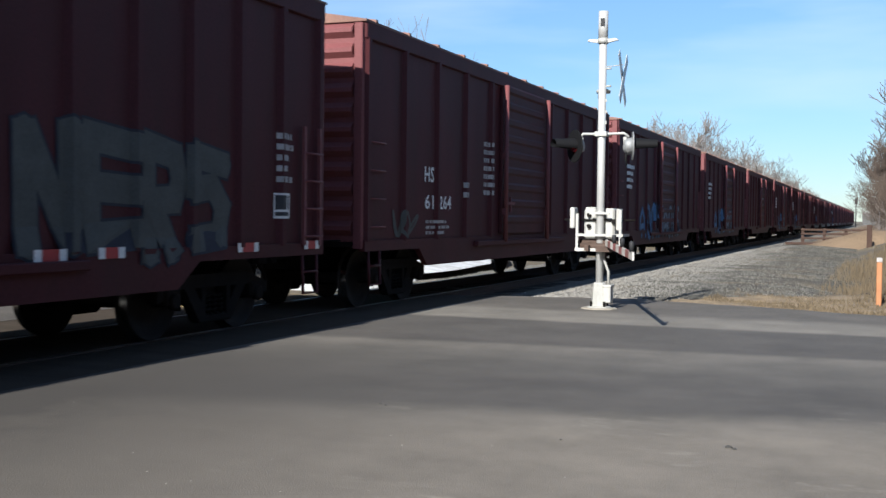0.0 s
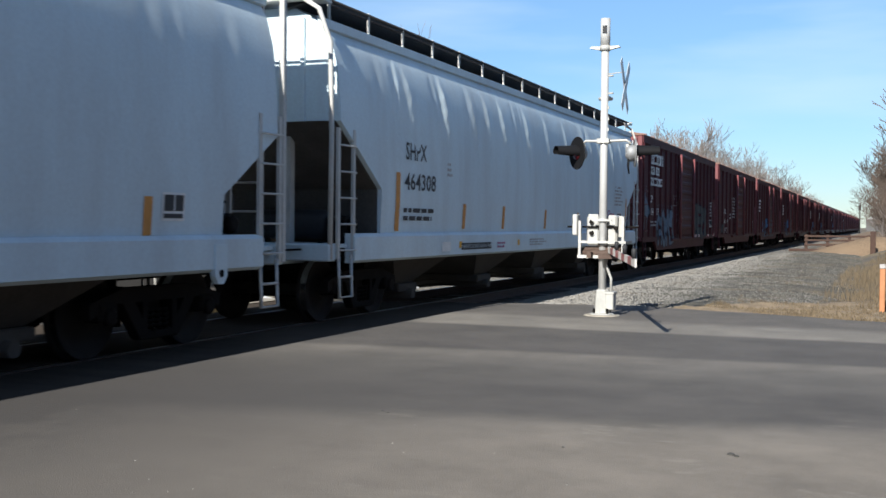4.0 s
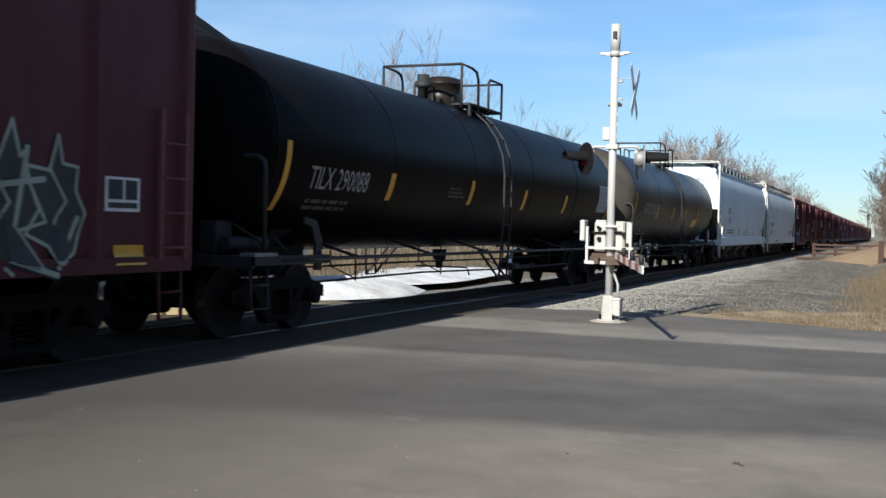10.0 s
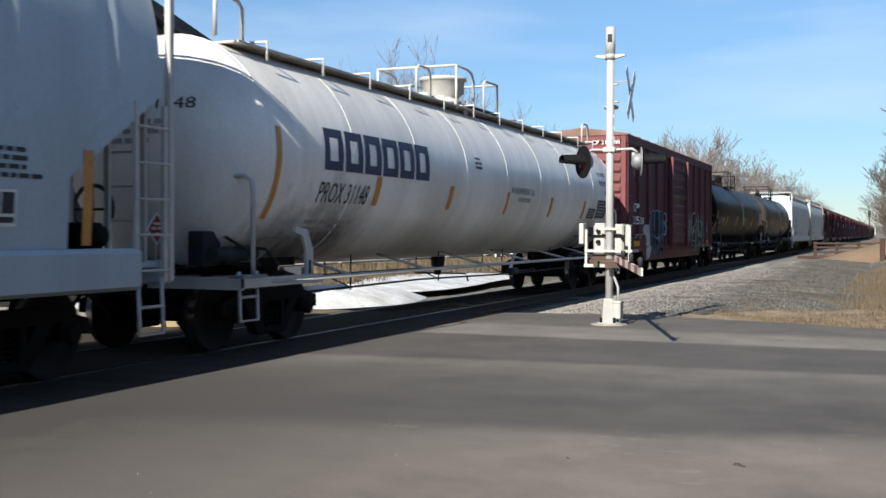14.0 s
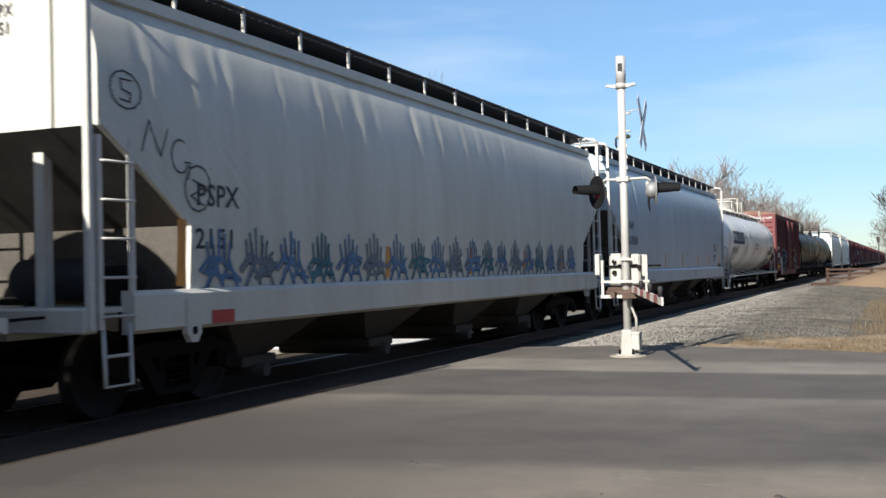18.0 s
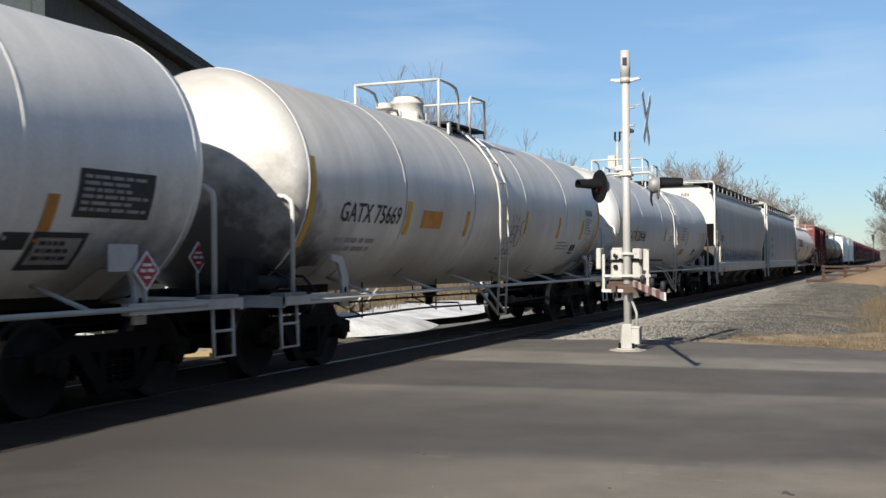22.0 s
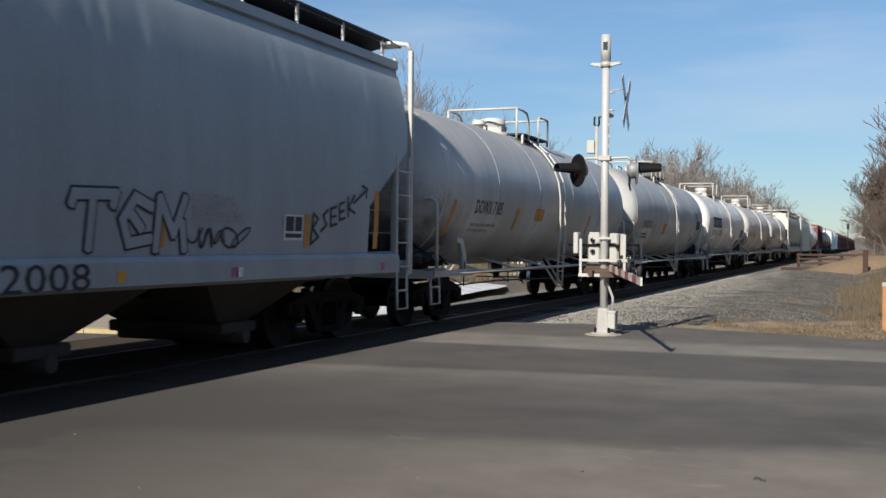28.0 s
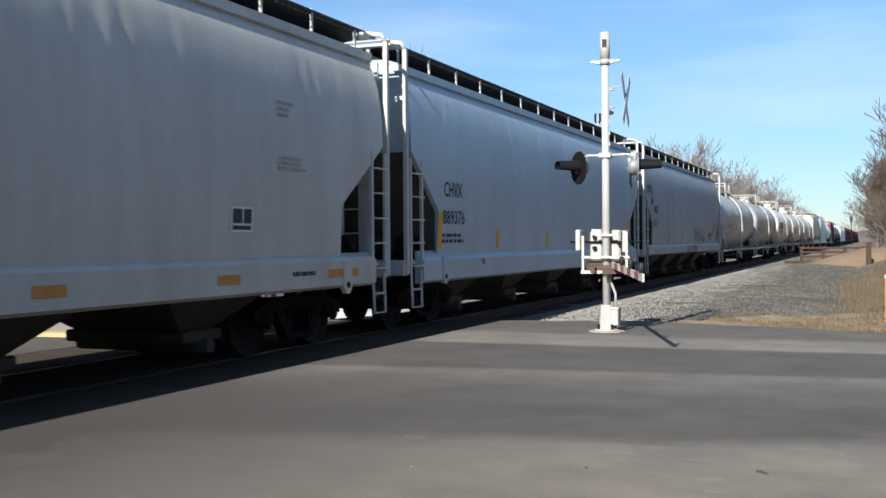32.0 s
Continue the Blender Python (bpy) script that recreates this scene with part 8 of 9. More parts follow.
small_print(h1, -1.2, 0.0, 1.0, 1.16, 3, paint_dim, ss, 44)
for car, y, m in ((h1, -5.3, paint_yellow), (h1, -2.0, paint_yellow), (h1, 4.4, graf_pink), (h1, 6.6, graf_pink), (h5, 1.9, paint_yellow), (h5, 3.9, graf_pink), (h5, 4.0, paint_white), (h5, 7.9, graf_pink), (h6, -5.6, graf_pink), (h3, -7.95, paint_red), (h3, 5.9, paint_yellow), (h3, 0.4, paint_yellow)):
    patch("sill_mark", car, y, y + 0.13, 1.03, 1.14, m, ss)
scribble(h1, 5.0, 6.75, 1.40, 1.88, graf_pink, hp, 45, 6, 0.03)
placard_panel(h1, 7.07, 7.62, 1.47, 1.80, hp)
small_print(h1, 6.76, 7.94, 1.97, 2.54, 6, paint_dim, hp, 46)
lettering("NCIX", h2, -6.40, -5.57, 2.35, 2.63, paint_black, hp, 0.012)
lettering("6766", h2, -6.41, -5.62, 1.91, 2.18, paint_black, hp, 0.012)
small_print(h2, -6.55, -4.38, 1.42, 1.66, 2, paint_black, hp, 51)
strips(h2, [(-7.65, -7.49, 1.32, 2.16), (-4.51, -4.36, 1.30, 1.71), (-2.78, -2.64, 1.31, 1.76), (0.40, 0.53, 1.63, 2.07), (3.27, 3.41, 1.31, 1.64), (6.6, 6.74, 1.3, 1.7)], paint_orange, hp)
small_print(h2, -4.86, -4.57, 2.12, 2.39, 3, paint_dim, hp, 52)
small_print(h2, -2.59, -1.57, 1.41, 1.68, 4, paint_dim, hp, 53)
small_print(h2, -0.74, 1.31, 1.33, 1.63, 4, paint_dim, hp, 54)
placard_panel(h2, 6.9, 7.3, 1.45, 1.75, hp)
end_lettering("NCIX\n6766", h2, 0.52, 0.92, 3.50, 3.86, -9.21, paint_black)
ends = Shape()
for i in range(7):
    ends.box(0.52, -9.206, 3.36 - i * 0.075, 0.52 + (0.34, 0.18, 0.26, 0.24, 0.26, 0.30, 0.16)[i], -9.202, 3.40 - i * 0.075)
tagged(part("end_print", ends, paint_dim, h2, "small end stencils as bars"), kind="stuff")
lettering("NAHX", h3, -7.44, -6.83, 2.43, 2.64, paint_black, hp, 0.012)
lettering("610360", h3, -7.49, -6.43, 1.99, 2.24, paint_black, hp, 0.012)
small_print(h3, -7.5, -6.2, 1.5, 1.75, 2, paint_black, hp, 61)
strips(h3, [(8.13, 8.26, 1.33, 2.22), (5.6, 5.73, 1.36, 1.78), (3.3, 3.43, 1.36, 1.78), (0.3, 0.43, 1.36, 1.78), (-2.6, -2.47, 1.36, 1.78), (-5.2, -5.07, 1.36, 1.78)], paint_orange, hp)
placard_panel(h3, 6.9, 7.3, 1.5, 1.82, hp)
small_print(h3, 6.85, 7.7, 1.9, 2.2, 4, paint_black, hp, 62)
small_print(h3, 2.2, 2.9, 0.98, 1.22, 5, paint_dim, ss, 63)
lettering("PSPX", h4, -7.60, -6.82, 2.16, 2.40, paint_black, hp, 0.010)
lettering("2151", h4, -7.64, -6.95, 1.71, 1.93, paint_black, hp, 0.010)
rng = random.Random(70)
for i in range(19):
    y = -7.50 + i * 0.755
    prongs = [[(0.06 + 0.15 * j + rng.uniform(-0.03, 0.03), 0.98 - 0.22 * abs(j - 2) / 2 + rng.uniform(-0.05, 0.05)), (0.16 + 0.12 * j, 0.42)] for j in range(5)]
    legs = [[(0.10, 0.02), (0.30, 0.40), (0.52, 0.05)], [(0.48, 0.08), (0.66, 0.46), (0.90, 0.02)], [(0.60, 0.20), (0.80, 0.20)], [(-0.06, 0.30), (0.12, 0.48), (0.34, 0.44)]]
    curls = [[(rng.uniform(0, 1), rng.uniform(0.1, 0.6)) for _ in range(4)] for _ in range(2)]
    tag(h4, y, y + 0.74, 1.29, 1.94, prongs + legs + curls, ((0.046, (graf_blue, graf_line, graf_blue, graf_teal)[i % 4]),), hp, label="blue spray-painted figure in a long row")
    tag(h4, y + 0.04, y + 0.74, 1.29, 1.84, legs + prongs[1:4:2] + curls[:1], ((0.017, graf_navy),), hp, label="dark outline of a sprayed figure")
strips(h4, [(-3.05, -2.92, 1.34, 1.78), (0.2, 0.33, 1.34, 1.78), (3.1, 3.23, 1.34, 1.78), (5.6, 5.73, 1.34, 1.7)], paint_orange, hp)
scrawl = [ring(0.16, 0.86, 0.14, 0.13), [(0.22, 0.93), (0.12, 0.93), (0.12, 0.86), (0.20, 0.84), (0.19, 0.78), (0.10, 0.79)], [(0.28, 0.46), (0.36, 0.68), (0.46, 0.44), (0.54, 0.64)], ring(0.66, 0.46, 0.09, 0.12, 60, 330), [(0.70, 0.42), (0.76, 0.42), (0.74, 0.30)], ring(0.84, 0.24, 0.14, 0.17), [(0.78, 0.30), (0.92, 0.26), (0.76, 0.18), (0.90, 0.12)]]
tag(h4, -8.96, -7.33, 2.0, 3.42, scrawl, ((0.017, paint_black),), hp, label="thin black sprayed scrawl")
patch("reflective_strip", h4, -7.43, -7.01, 0.92, 1.06, paint_red, ss)
patch("reflective_strip", h4, -7.95, -7.80, 1.33, 2.01, paint_orange, hp)
end_lettering("PSPX\n2151", h4, 0.16, 0.50, 3.80, 4.10, -8.94, paint_black)
lettering("NCIX", h5, -7.41, -6.61, 2.34, 2.58, paint_black, hp, 0.012)
lettering("572", h5, -7.49, -6.87, 1.89, 2.12, paint_black, hp, 0.012)
scribble(h5, 3.2, 4.4, 1.36, 1.60, paint_black, hp, 105, 5, 0.018)
broad = [[(0.02, 0.80), (0.04, 0.95), (0.36, 0.98), (0.34, 0.80)], [(0.18, 0.95), (0.16, 0.05)], [(0.66, 0.80), (0.52, 0.95), (0.42, 0.55), (0.48, 0.12), (0.66, 0.20)], [(0.50, 0.62), (0.58, 0.40)], [(0.72, 0.02), (0.74, 0.96), (0.88, 0.30), (0.98, 0.98)], [(0.96, 0.50), (0.99, 0.02)]]
tag(h5, 1.37, 3.19, 1.34, 1.88, broad, ((0.15, paint_black), (0.105, hop_slate)), hp, label="black outline letters sprayed on the side")
slanting = [[(0.02, 0.05), (0.04, 0.50), (0.12, 0.42), (0.04, 0.28), (0.14, 0.16), (0.02, 0.05)], [(0.28, 0.56), (0.20, 0.48), (0.27, 0.34), (0.18, 0.24)], [(0.42, 0.62), (0.33, 0.58), (0.34, 0.32), (0.44, 0.36)], [(0.34, 0.46), (0.42, 0.48)], [(0.56, 0.70), (0.48, 0.66), (0.49, 0.42), (0.58, 0.46)], [(0.49, 0.54), (0.56, 0.57)], [(0.64, 0.48), (0.63, 0.78)], [(0.75, 0.82), (0.64, 0.62), (0.76, 0.54)], [(0.74, 0.70), (1.0, 0.94), (0.90, 0.98)], [(1.0, 0.94), (0.98, 0.80)]]
tag(h5, 5.93, 7.60, 1.36, 2.24, slanting, ((0.036, paint_black),), hp, label="black sprayed tag that rises to an arrow")
lettering("2008", h5, 0.50, 1.62, 0.97, 1.22, paint_black, ss, 0.0, name="graffiti")
placard_panel(h5, 5.25, 5.74, 1.45, 1.77, hp)
strips(h5, [(2.68, 2.84, 1.36, 1.78), (7.85, 8.0, 1.34, 2.18), (5.78, 5.92, 1.36, 1.78), (-7.70, -7.57, 1.34, 2.0), (-4.5, -4.36, 1.34, 1.74), (-1.5, -1.36, 1.34, 1.74)], paint_orange, hp)
peaks = [[(0.02, 0.62), (0.16, 0.86)], [(0.02, 0.86), (0.16, 0.62)], [(0.20, 0.60), (0.20, 0.95), (0.30, 0.62), (0.36, 0.98), (0.44, 0.64), (0.50, 0.96), (0.56, 0.60)], [(0.70, 0.98), (0.60, 0.86), (0.72, 0.78), (0.64, 0.56)], [(0.66, 0.70), (1.0, 0.62)], [(0.84, 0.86), (0.88, 0.50)], ring(0.62, 0.22, 0.06, 0.10, n=8), [(0.68, 0.40), (0.70, 0.08)], ring(0.78, 0.18, 0.06, 0.10, n=8), [(0.84, 0.36), (0.86, 0.04)], [(0.93, 0.34), (0.94, 0.14)]]
tag(h5, -8.55, -7.48, 2.56, 3.26, peaks, ((0.034, graf_navy),), hp, label="dark spray-painted tag with jagged letters")
loops = [ring(0.08, 0.5, 0.07, 0.42), [(0.18, 0.9), (0.34, 0.9), (0.18, 0.1), (0.34, 0.1)], [(0.54, 0.85), (0.40, 0.85), (0.40, 0.1), (0.54, 0.1)], [(0.40, 0.5), (0.52, 0.5)], [(0.58, 0.1), (0.58, 0.9), (0.70, 0.75), (0.58, 0.5), (0.72, 0.1)], [(0.76, 0.5), (1.0, 0.5), (0.92, 0.8)], [(1.0, 0.5), (0.92, 0.2)]]
tag(h5, -1.15, 0.42, 0.96, 1.22, loops, ((0.026, paint_black),), ss, label="black sprayed tag on the sill")
small_print(h5, 3.3, 4.5, 1.62, 1.95, 5, paint_dim, hp, 104)
small_print(h5, -5.6, -4.7, 1.5, 1.8, 4, paint_dim, hp, 106)
lettering("CHVX", h6, -7.39, -6.53, 2.20, 2.46, paint_black, hp, 0.012)
lettering("889376", h6, -7.45, -6.40, 1.74, 1.98, paint_black, hp, 0.012)
small_print(h6, -7.45, -6.15, 1.4, 1.6, 2, paint_black, hp, 111)
strips(h6, [(-7.66, -7.46, 1.33, 1.95), (2.24, 2.42, 1.32, 1.70), (4.89, 5.05, 1.32, 1.65), (7.16, 7.32, 1.33, 2.11), (-4.6, -4.45, 1.32, 1.68), (-1.2, -1.05, 1.32, 1.68)], paint_yellow, hp)
placard_panel(h6, 6.68, 7.07, 1.40, 1.68, hp)
small_print(h6, 3.3, 3.9, 1.0, 1.14, 3, paint_dim, ss, 112)
placard_panel(h7, 4.68, 5.15, 1.57, 1.86, hp)
for y0, y1 in ((1.50, 1.93), (4.34, 4.79), (6.93, 7.83)):
    patch("reflective_strip", h7, y0, y1, 0.98, 1.09, paint_orange, ss)
small_print(h7, 5.73, 6.14, 2.96, 3.19, 3, paint_dim, hp, 121)
small_print(h7, 5.71, 6.50, 2.32, 2.51, 3, paint_dim, hp, 122)
small_print(h7, 6.0, 6.6, 1.0, 1.1, 1, paint_black, ss, 123)

# tank cars
lettering("GATX 18512", t1, -6.19, -4.25, 2.02, 2.34, paint_dim, k1, 0.0)
small_print(t1, -6.11, -4.47, 1.70, 1.94, 2, paint_faint, k1, 131)
small_print(t1, -2.89, -2.26, 1.55, 1.91, 4, paint_faint, k1, 132)
patch("placard", t1, 2.99, 3.93, 1.67, 1.96, paint_yellow, k1, "yellow warning placard")
strips(t1, [(-4.18, -4.03, 1.88, 2.32), (-1.46, -1.32, 1.88, 2.30), (0.98, 1.12, 1.85, 2.28), (3.60, 3.74, 1.98, 2.30)], paint_yellow, k1)
arc_mark(t1, -7.60, paint_yellow, 1.45, -0.65, 0.08)
arc_mark(t1, 7.04, paint_yellow, 1.45, -0.60, 0.15)
small_print(t1, 5.55, 6.6, 2.10, 2.44, 4, paint_faint, k1, 133)
placard_panel(t1, 5.70, 6.24, 1.62, 1.91, k1)
lettering("TILX 290088", t2, -7.50, -5.77, 1.92, 2.22, paint_dim, k0, 0.0)
small_print(t2, -7.4, -5.9, 1.62, 1.80, 2, paint_faint, k0, 141)
strips(t2, [(-5.04, -4.88, 1.84, 2.25), (-1.60, -1.44, 1.86, 2.30), (1.54, 1.70, 1.84, 2.25), (4.6, 4.76, 1.84, 2.25)], paint_yellow, k0)
arc_mark(t2, -8.20, paint_yellow, 1.41, -0.65, 0.02)
arc_mark(t2, 8.82, paint_yellow, 1.41, -0.60, 0.1)
pw = patch("placard", t2, 7.68, 8.68, 1.93, 2.62, graf_pale, k0, "large white stencil panel")
small_print(pw, 7.78, 8.58, 2.0, 2.55, 7, paint_dim, lambda z, y=0: k0(z) + 0.006, 142)
small_print(t2, -2.6, -1.8, 1.95, 2.15, 3, paint_faint, k0, 143)
logo_blocks(t3, -7.52, -3.91, 2.30, 2.86, 6, paint_navy, k2)
lettering("PROX 31148", t3, -7.37, -5.88, 1.86, 2.14, paint_black, k2, 0.0, 0.15)
strips(t3, [(-5.68, -5.52, 1.86, 2.28), (-2.79, -2.63, 1.86, 2.26), (0.18, 0.34, 1.83, 2.26), (3.18, 3.34, 1.82, 2.25), (6.0, 6.16, 1.82, 2.25)], paint_orange, k2)
arc_mark(t3, -8.55, paint_orange, 1.49, -0.60, 0.2)
arc_mark(t3, 8.86, paint_orange, 1.49, -0.60, 0.1)
lettering("IN CASE OF EMERGENCY CALL", t3, 0.42, 1.92, 2.25, 2.37, paint_black, k2)
patch("phone_line", t3, 0.75, 1.55, 2.09, 2.18, paint_dim, k2)
for y0, y1, z0, z1 in ((7.30, 8.30, 1.85, 2.31), (6.53, 7.19, 1.83, 2.08), (7.33, 8.20, 1.36, 1.62)):
    q = patch("stencil", t3, y0, y1, z0, z1, paint_black, k2, "dark stencil panel")
    small_print(q, y0 + 0.06, y1 - 0.06, z0 + 0.03, z1 - 0.03, 5, paint_dim, lambda z, y=0: k2(z) + 0.006, 150)
for body, y0, y1, z0 in (("LIQUEFIED", 7.44, 8.25, 2.92), ("PETROLEUM", 7.48, 8.30, 2.69), ("GAS", 7.90, 8.16, 2.46)):
    lettering(body, t3, y0, y1, z0, z0 + 0.12, paint_black, k2, 0.01)
small_print(t3, -7.4, -5.6, 1.45, 1.65, 2, paint_dim, k2, 151)
small_print(t3, -1.6, -1.2, 2.6, 2.85, 3, paint_black, k2, 152)
lettering("GATX 208448", t4, -5.94, -3.79, 1.95, 2.24, paint_black, k2, 0.0, 0.12)
small_print(t4, -5.81, -3.88, 1.56, 1.74, 2, paint_dim, k2, 161)
patch("placard", t4, 2.42, 3.17, 1.56, 1.78, paint_orange, k2, "orange warning placard")
strips(t4, [(-5.11, -4.95, 1.99, 2.38), (-0.99, -0.84, 2.0, 2.42), (1.36, 1.52, 1.91, 2.36), (3.02, 3.18, 1.90, 2.38), (5.59, 5.75, 1.96, 2.38)], paint_yellow, k2)
small_print(t4, 1.96, 2.88, 2.04, 2.51, 5, paint_dim, k2, 162)
small_print(t4, -0.2, 0.8, 2.0, 2.2, 3, paint_dim, k2, 163)
small_print(t4, 6.1, 6.9, 2.0, 2.4, 5, paint_dim, k2, 164)
placard_panel(t4, 5.0, 5.4, 1.55, 1.8, k2)
lettering("GATX 75669", t5, -6.14, -4.25, 1.97, 2.24, paint_black, k2, 0.012, 0.08)
small_print(t5, -6.1, -4.4, 1.55, 1.78, 2, paint_dim, k2, 171)
patch("placard", t5, -3.45, -2.67, 1.95, 2.22, paint_orange, k2, "orange warning placard")
strips(t5, [(-4.05, -3.90, 1.83, 2.33), (-1.6, -1.45, 1.85, 2.28), (1.6, 1.75, 1.95, 2.40), (3.9, 4.05, 1.9, 2.35), (5.8, 5.95, 1.9, 2.35)], paint_yellow, k2)
herald = [[(0.10, 0.35), (0.14, 0.78)], [(0.30, 0.38), (0.32, 0.80)], [(0.08, 0.56), (0.34, 0.60)], [(0.52, 0.78), (0.40, 0.76), (0.40, 0.42), (0.54, 0.44)], [(0.40, 0.60), (0.50, 0.60)], [(0.60, 0.40), (0.60, 0.80), (0.70, 0.72), (0.60, 0.60), (0.74, 0.40)], [(1.0, 0.92), (0.84, 0.86), (0.82, 0.70), (0.98, 0.56), (0.92, 0.36), (0.76, 0.34)], [(0.28, 0.88), (0.24, 1.0)], [(0.44, 0.90), (0.44, 1.04)], [(0.58, 0.90), (0.64, 1.02)], [(0.20, 0.26), (0.32, 0.28), (0.18, 0.06), (0.34, 0.06)], ring(0.48, 0.16, 0.07, 0.10, n=8), [(0.66, 0.28), (0.64, 0.04)]]
tag(t5, 0.55, 1.50, 1.42, 2.28, herald, ((0.022, paint_black),), k2, 0.05, "black spray-painted tag with slanting letters")
placard_panel(t5, 5.3, 5.75, 1.55, 1.8, k2)
lettering("UN 5R5A", t5, 6.03, 6.62, 2.46, 2.60, paint_black, k2, 0.02)
small_print(t5, 6.08, 6.70, 2.02, 2.40, 6, paint_dim, k2, 173)
small_print(t5, 4.2, 5.2, 1.65, 1.85, 3, paint_dim, k2, 174)
logo_blocks(t6, -5.91, -2.93, 2.27, 2.74, 6, paint_navy, k2)
lettering("PROX 23118", t6, -5.82, -4.10, 1.90, 2.13, paint_black, k2, 0.0, 0.12)
patch("placard", t6, -3.29, -2.57, 1.89, 2.16, paint_orange, k2, "orange warning placard")
strips(t6, [(-3.95, -3.80, 1.68, 2.08), (-2.25, -2.10, 1.66, 2.08), (-0.60, -0.45, 1.65, 2.08), (1.65, 1.80, 1.63, 2.05), (3.6, 3.75, 1.63, 2.05), (5.2, 5.35, 1.63, 2.05)], paint_orange, k2)
boxes = [[(u, v), (u + 0.17, v + 0.04), (u + 0.15, v + w), (u - 0.02, v + w - 0.04), (u, v)] for u, v, w in ((0.02, 0.02, 0.55), (0.24, 0.10, 0.40), (0.26, 0.62, 0.34), (0.46, 0.12, 0.38), (0.48, 0.62, 0.36), (0.70, 0.14, 0.60))]
tag(t6, -3.08, -1.68, 1.24, 1.62, boxes, ((0.018, paint_dim),), k2, 0.06, "faint outline letters sprayed on the tank")
st6 = patch("stencil", t6, 5.56, 6.64, 1.86, 2.30, graf_dark, k2, "dark stencil panel")
small_print(st6, 5.62, 6.58, 1.90, 2.26, 6, paint_dim, lambda z, y=0: k2(z) + 0.006, 184)
fr6 = patch("stencil", t6, 5.18, 5.89, 1.38, 1.72, graf_dark, k2, "dark framed stencil")
patch("stencil_frame", fr6, 5.25, 5.82, 1.43, 1.67, paint_dim, lambda z, y=0: k2(z) + 0.006)
small_print(fr6, 5.29, 5.78, 1.45, 1.65, 3, graf_dark, lambda z, y=0: k2(z) + 0.011, 185)
patch("stencil", t6, 4.82, 5.15, 1.56, 1.71, graf_dark, k2, "small dark stencil")
patch("data_plate", t6, 5.98, 6.42, 1.36, 1.62, white_fit, lambda z, y=0: 1.42, "pale metal plate")
small_print(t6, 2.97, 3.70, 1.52, 1.92, 6, paint_dim, k2, 186)
small_print(t6, -5.7, -4.2, 1.5, 1.72, 2, paint_dim, k2, 182)
small_print(t6, 0.2, 1.2, 2.5, 2.75, 4, paint_dim, k2, 183)
lettering("DOWX 71202", t7, -5.81, -4.28, 1.97, 2.23, paint_black, k2, 0.008)
small_print(t7, -5.69, -4.32, 1.63, 1.83, 2, paint_black, k2, 191)
patch("placard", t7, -2.18, -1.51, 1.79, 2.18, paint_orange, k2, "orange warning placard")
strips(t7, [(-3.80, -3.65, 1.75, 2.14), (-0.96, -0.82, 1.76, 2.11), (1.84, 1.99, 1.70, 2.12), (4.15, 4.30, 1.73, 2.11), (6.74, 6.9, 1.53, 2.15)], paint_orange, k2)
patch("stencil", t7, 5.40, 6.35, 2.05, 2.42, graf_grey, k2, "grey stencil panel")
small_print(t7, 5.45, 6.30, 1.80, 2.02, 3, paint_dim, k2, 192)
small_print(t7, 5.20, 5.75, 2.46, 2.72, 3, paint_black, k2, 193)
placard_panel(t7, 4.79, 5.23, 1.53, 1.77, k2)
lettering("DOWX 7105", t8, -5.52, -3.95, 1.98, 2.24, paint_black, k2, 0.006)
strips(t8, [(-2.98, -2.82, 1.71, 2.16), (0.5, 0.65, 1.71, 2.16), (3.2, 3.35, 1.71, 2.16), (-6.7, -6.55, 1.55, 2.2)], paint_orange, k2)
patch("placard", t8, -1.65, -1.00, 1.93, 2.19, paint_orange, k2, "orange warning placard")
small_print(t8, -5.5, -4.0, 1.62, 1.82, 2, paint_dim, k2, 201)
for car, dy in ((t1, 0.30), (t2, -0.30), (t3, -0.17), (h5, -0.10), (h4, 0.13), (t5, -0.15)):
    for ch in car.children:
        if ch.name.split(".")[0] in ("lettering", "small_print", "reflective_strip", "placard", "stencil", "graffiti"):
            ch.matrix_basis = pose(0, dy, 0) @ ch.matrix_basis


for body, car, C in (("GATX 208448", t4, 14.5), ("PROX 31148", t3, 17.65)):
    head_marks(body, car, C, 1.49)
end = lettering("PROX 23118", t6, -0.50, 0.52, 2.92, 3.01, paint_black, lambda z, q=0: 0.0, 0.0, name="head_lettering")
for v in end.data.vertices:
    x, y, z = v.co
    v.co = (y, -7.3 - 0.72 * math.sqrt(1 - (y * y + (z - TANK_Z) ** 2) / 1.49 ** 2) - 0.012, z)
end.data.flip_normals()


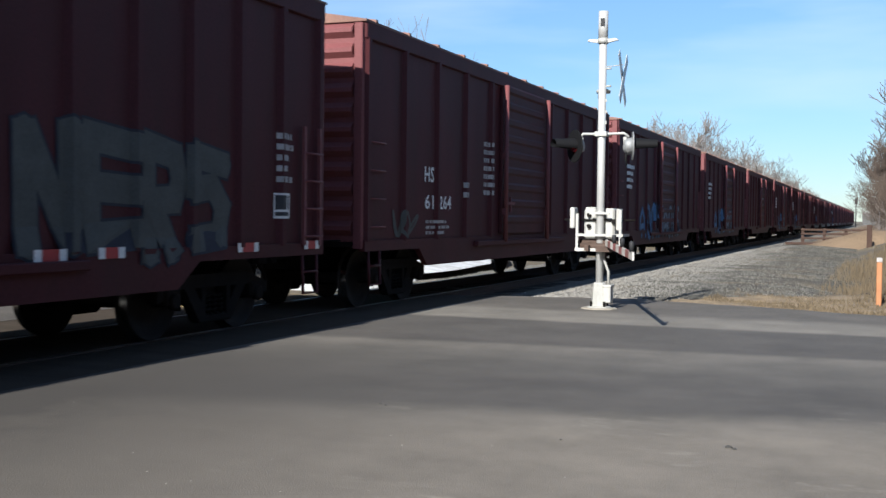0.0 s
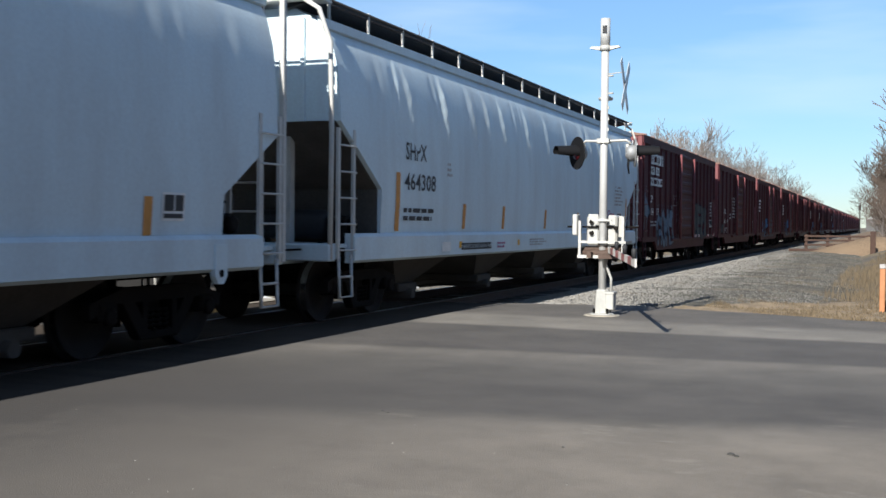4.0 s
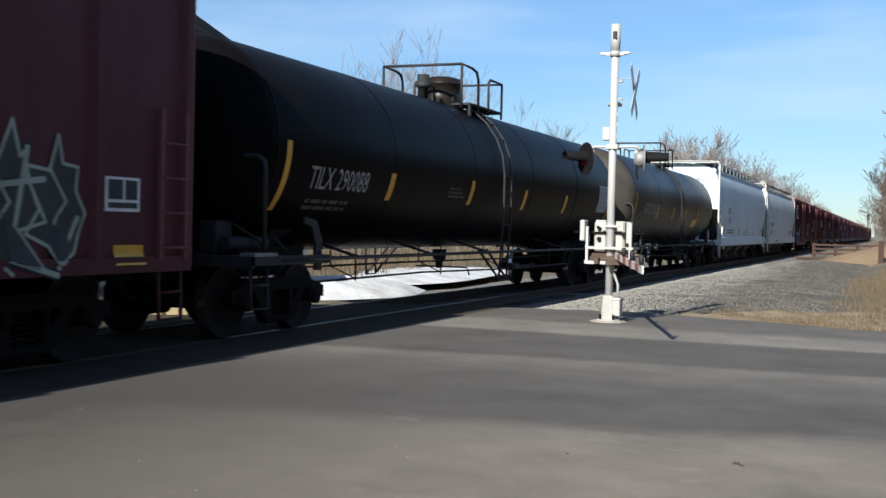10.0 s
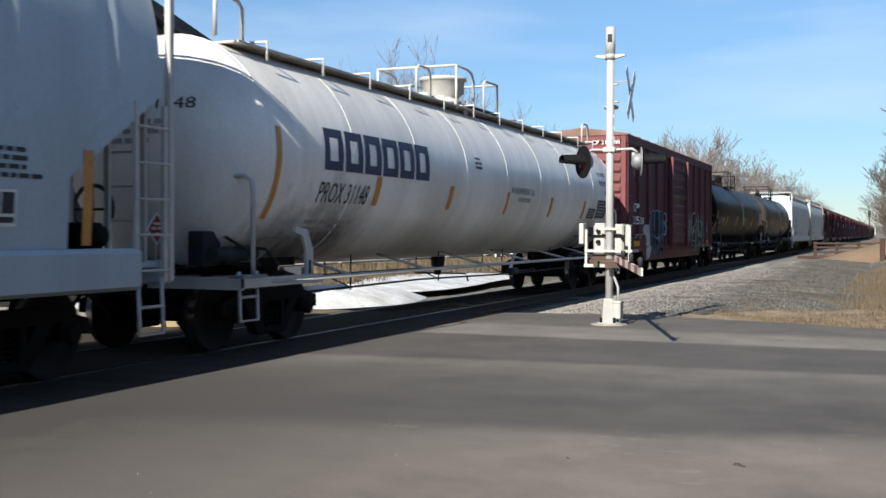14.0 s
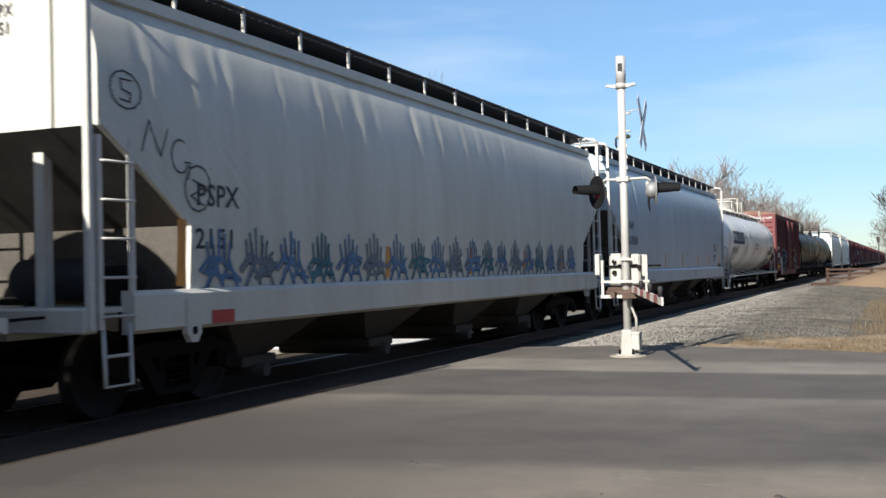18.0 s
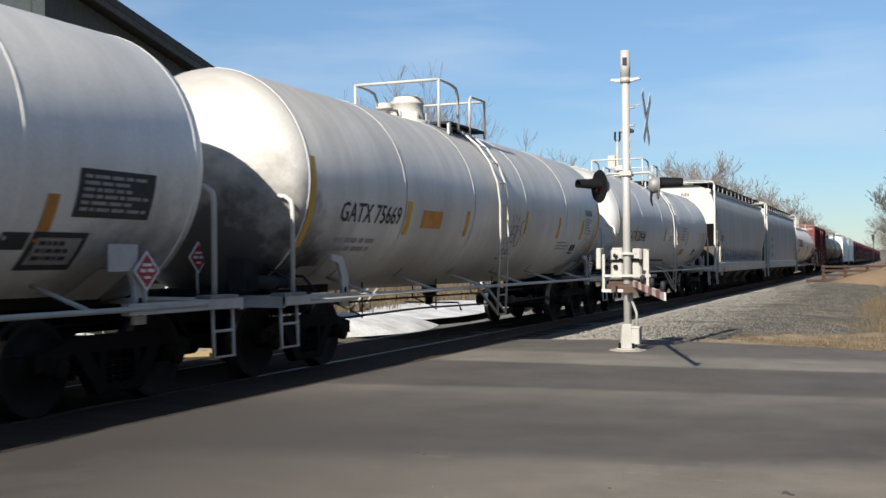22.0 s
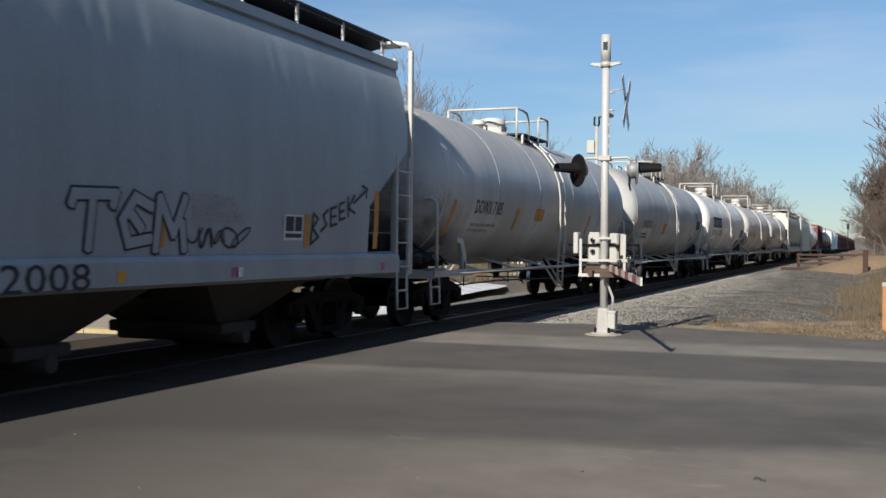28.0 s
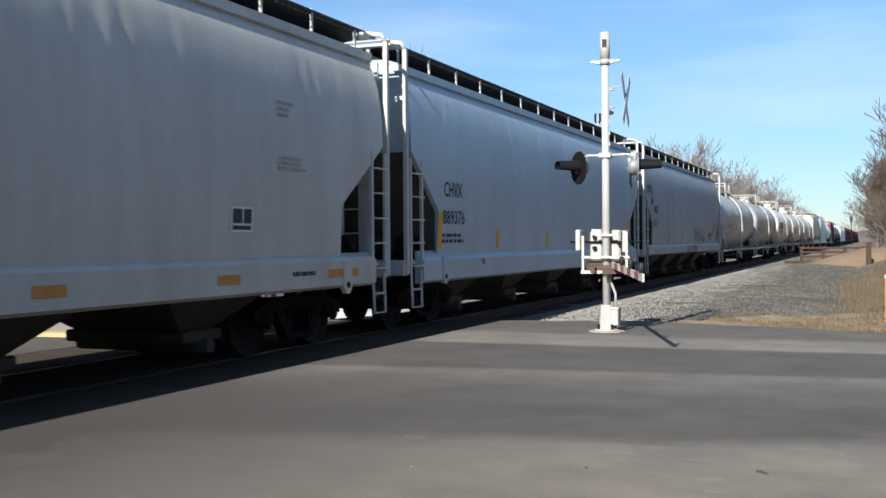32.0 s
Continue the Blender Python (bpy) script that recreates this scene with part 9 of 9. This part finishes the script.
def hazard_sign(car, x, y, z, face):
    """A diamond placard on a stem, its face to the near side."""
    d = diamond(car, y, z, 0.20, x, paint_white)
    part("diamond_face", Shape().prism([(y, z - 0.165), (y + 0.165, z), (y, z + 0.165), (y - 0.165, z)], "x", x + 0.010, x + 0.013), face, d)
    tagged(part("diamond_print", Shape().box(x + 0.013, y - 0.07, z + 0.045, x + 0.015, y + 0.07, z + 0.075).box(x + 0.013, y - 0.11, z - 0.012, x + 0.015, y - 0.02, z + 0.022).box(x + 0.013, y + 0.01, z - 0.012, x + 0.015, y + 0.11, z + 0.022).box(x + 0.013, y - 0.05, z - 0.075, x + 0.015, y + 0.05, z - 0.05), paint_white if face is paint_red else paint_black, d, "rows of placard print"), kind="stuff")
    part("placard_stem", Shape().path([(x - 0.01, y, 1.0), (x - 0.01, y, z - 0.15)], 0.018, 5), white_fit, d)


for car, c, m in ((t1, 7.35, paint_red), (t2, 8.7, paint_red), (t3, 8.83, paint_red), (t4, 7.25, paint_red), (t5, 7.2, paint_red), (t6, 7.3, paint_red), (t7, 7.0, paint_dim), (t8, 7.1, paint_dim)):
    hazard_sign(car, 1.46, c - 0.80, 1.36, m)
    hazard_sign(car, 0.25, -c - 0.62, 1.50, m)
for car, c in ((t4, 7.25), (t5, 7.2)):
    arc_mark(car, -c + 0.03, paint_yellow, 1.49, -0.6, 0.2)
    arc_mark(car, c - 0.16, paint_yellow, 1.49, -0.6, 0.2)
arc_mark(t7, -6.95, paint_orange, 1.49, -0.6, 0.1)
arc_mark(t6, -7.25, paint_orange, 1.49, -0.6, 0.1)

# the boxcars ahead, all of one kind, some tagged with graffiti
first = placed(boxcar("faded brown steel boxcar in a long line of boxcars", 15.5, box_far, box_end, 11), 38.9)
plain = copy_thing(first, pose(0, 0, 0))
CARS.append((plain, 38.9 + 16.85 * 2))
rb5 = ribbed(15.5)
for i, g in enumerate(FAT * 2):
    tag(first, -4.4 + i * 0.92, -3.6 + i * 0.92, 0.86, 1.95, g, ((0.25, graf_navy), (0.17, graf_blue if i < 4 else graf_line)), rb5, label="rounded spray-painted letter")
small_print(first, -6.4, -5.3, 2.3, 3.1, 4, paint_white, rb5, 303)
CARS.append((copy_thing(first, pose(0, 0, 0)), 38.9 + 16.85))
for i in range(3, 19):
    CARS.append((copy_thing(first if i in (3, 4, 6, 9) else plain, pose(0, 0, 0)), 38.9 + 16.85 * i))


# ---- what moves ----
def motions():
    for car, y in CARS:
        walk(car, [(t, pose(TRACK_X, y + V * t, 0)) for t in (0.0, 8.0, 16.0, 24.0, 32.0)])
    turn = -math.degrees(V / R_WHEEL)
    for w in WHEELSETS:
        p = w.location.copy()
        walk(w, [(i / 15, pose(p.x, p.y, p.z, turn * i / 15)) for i in range(481)])


motions()
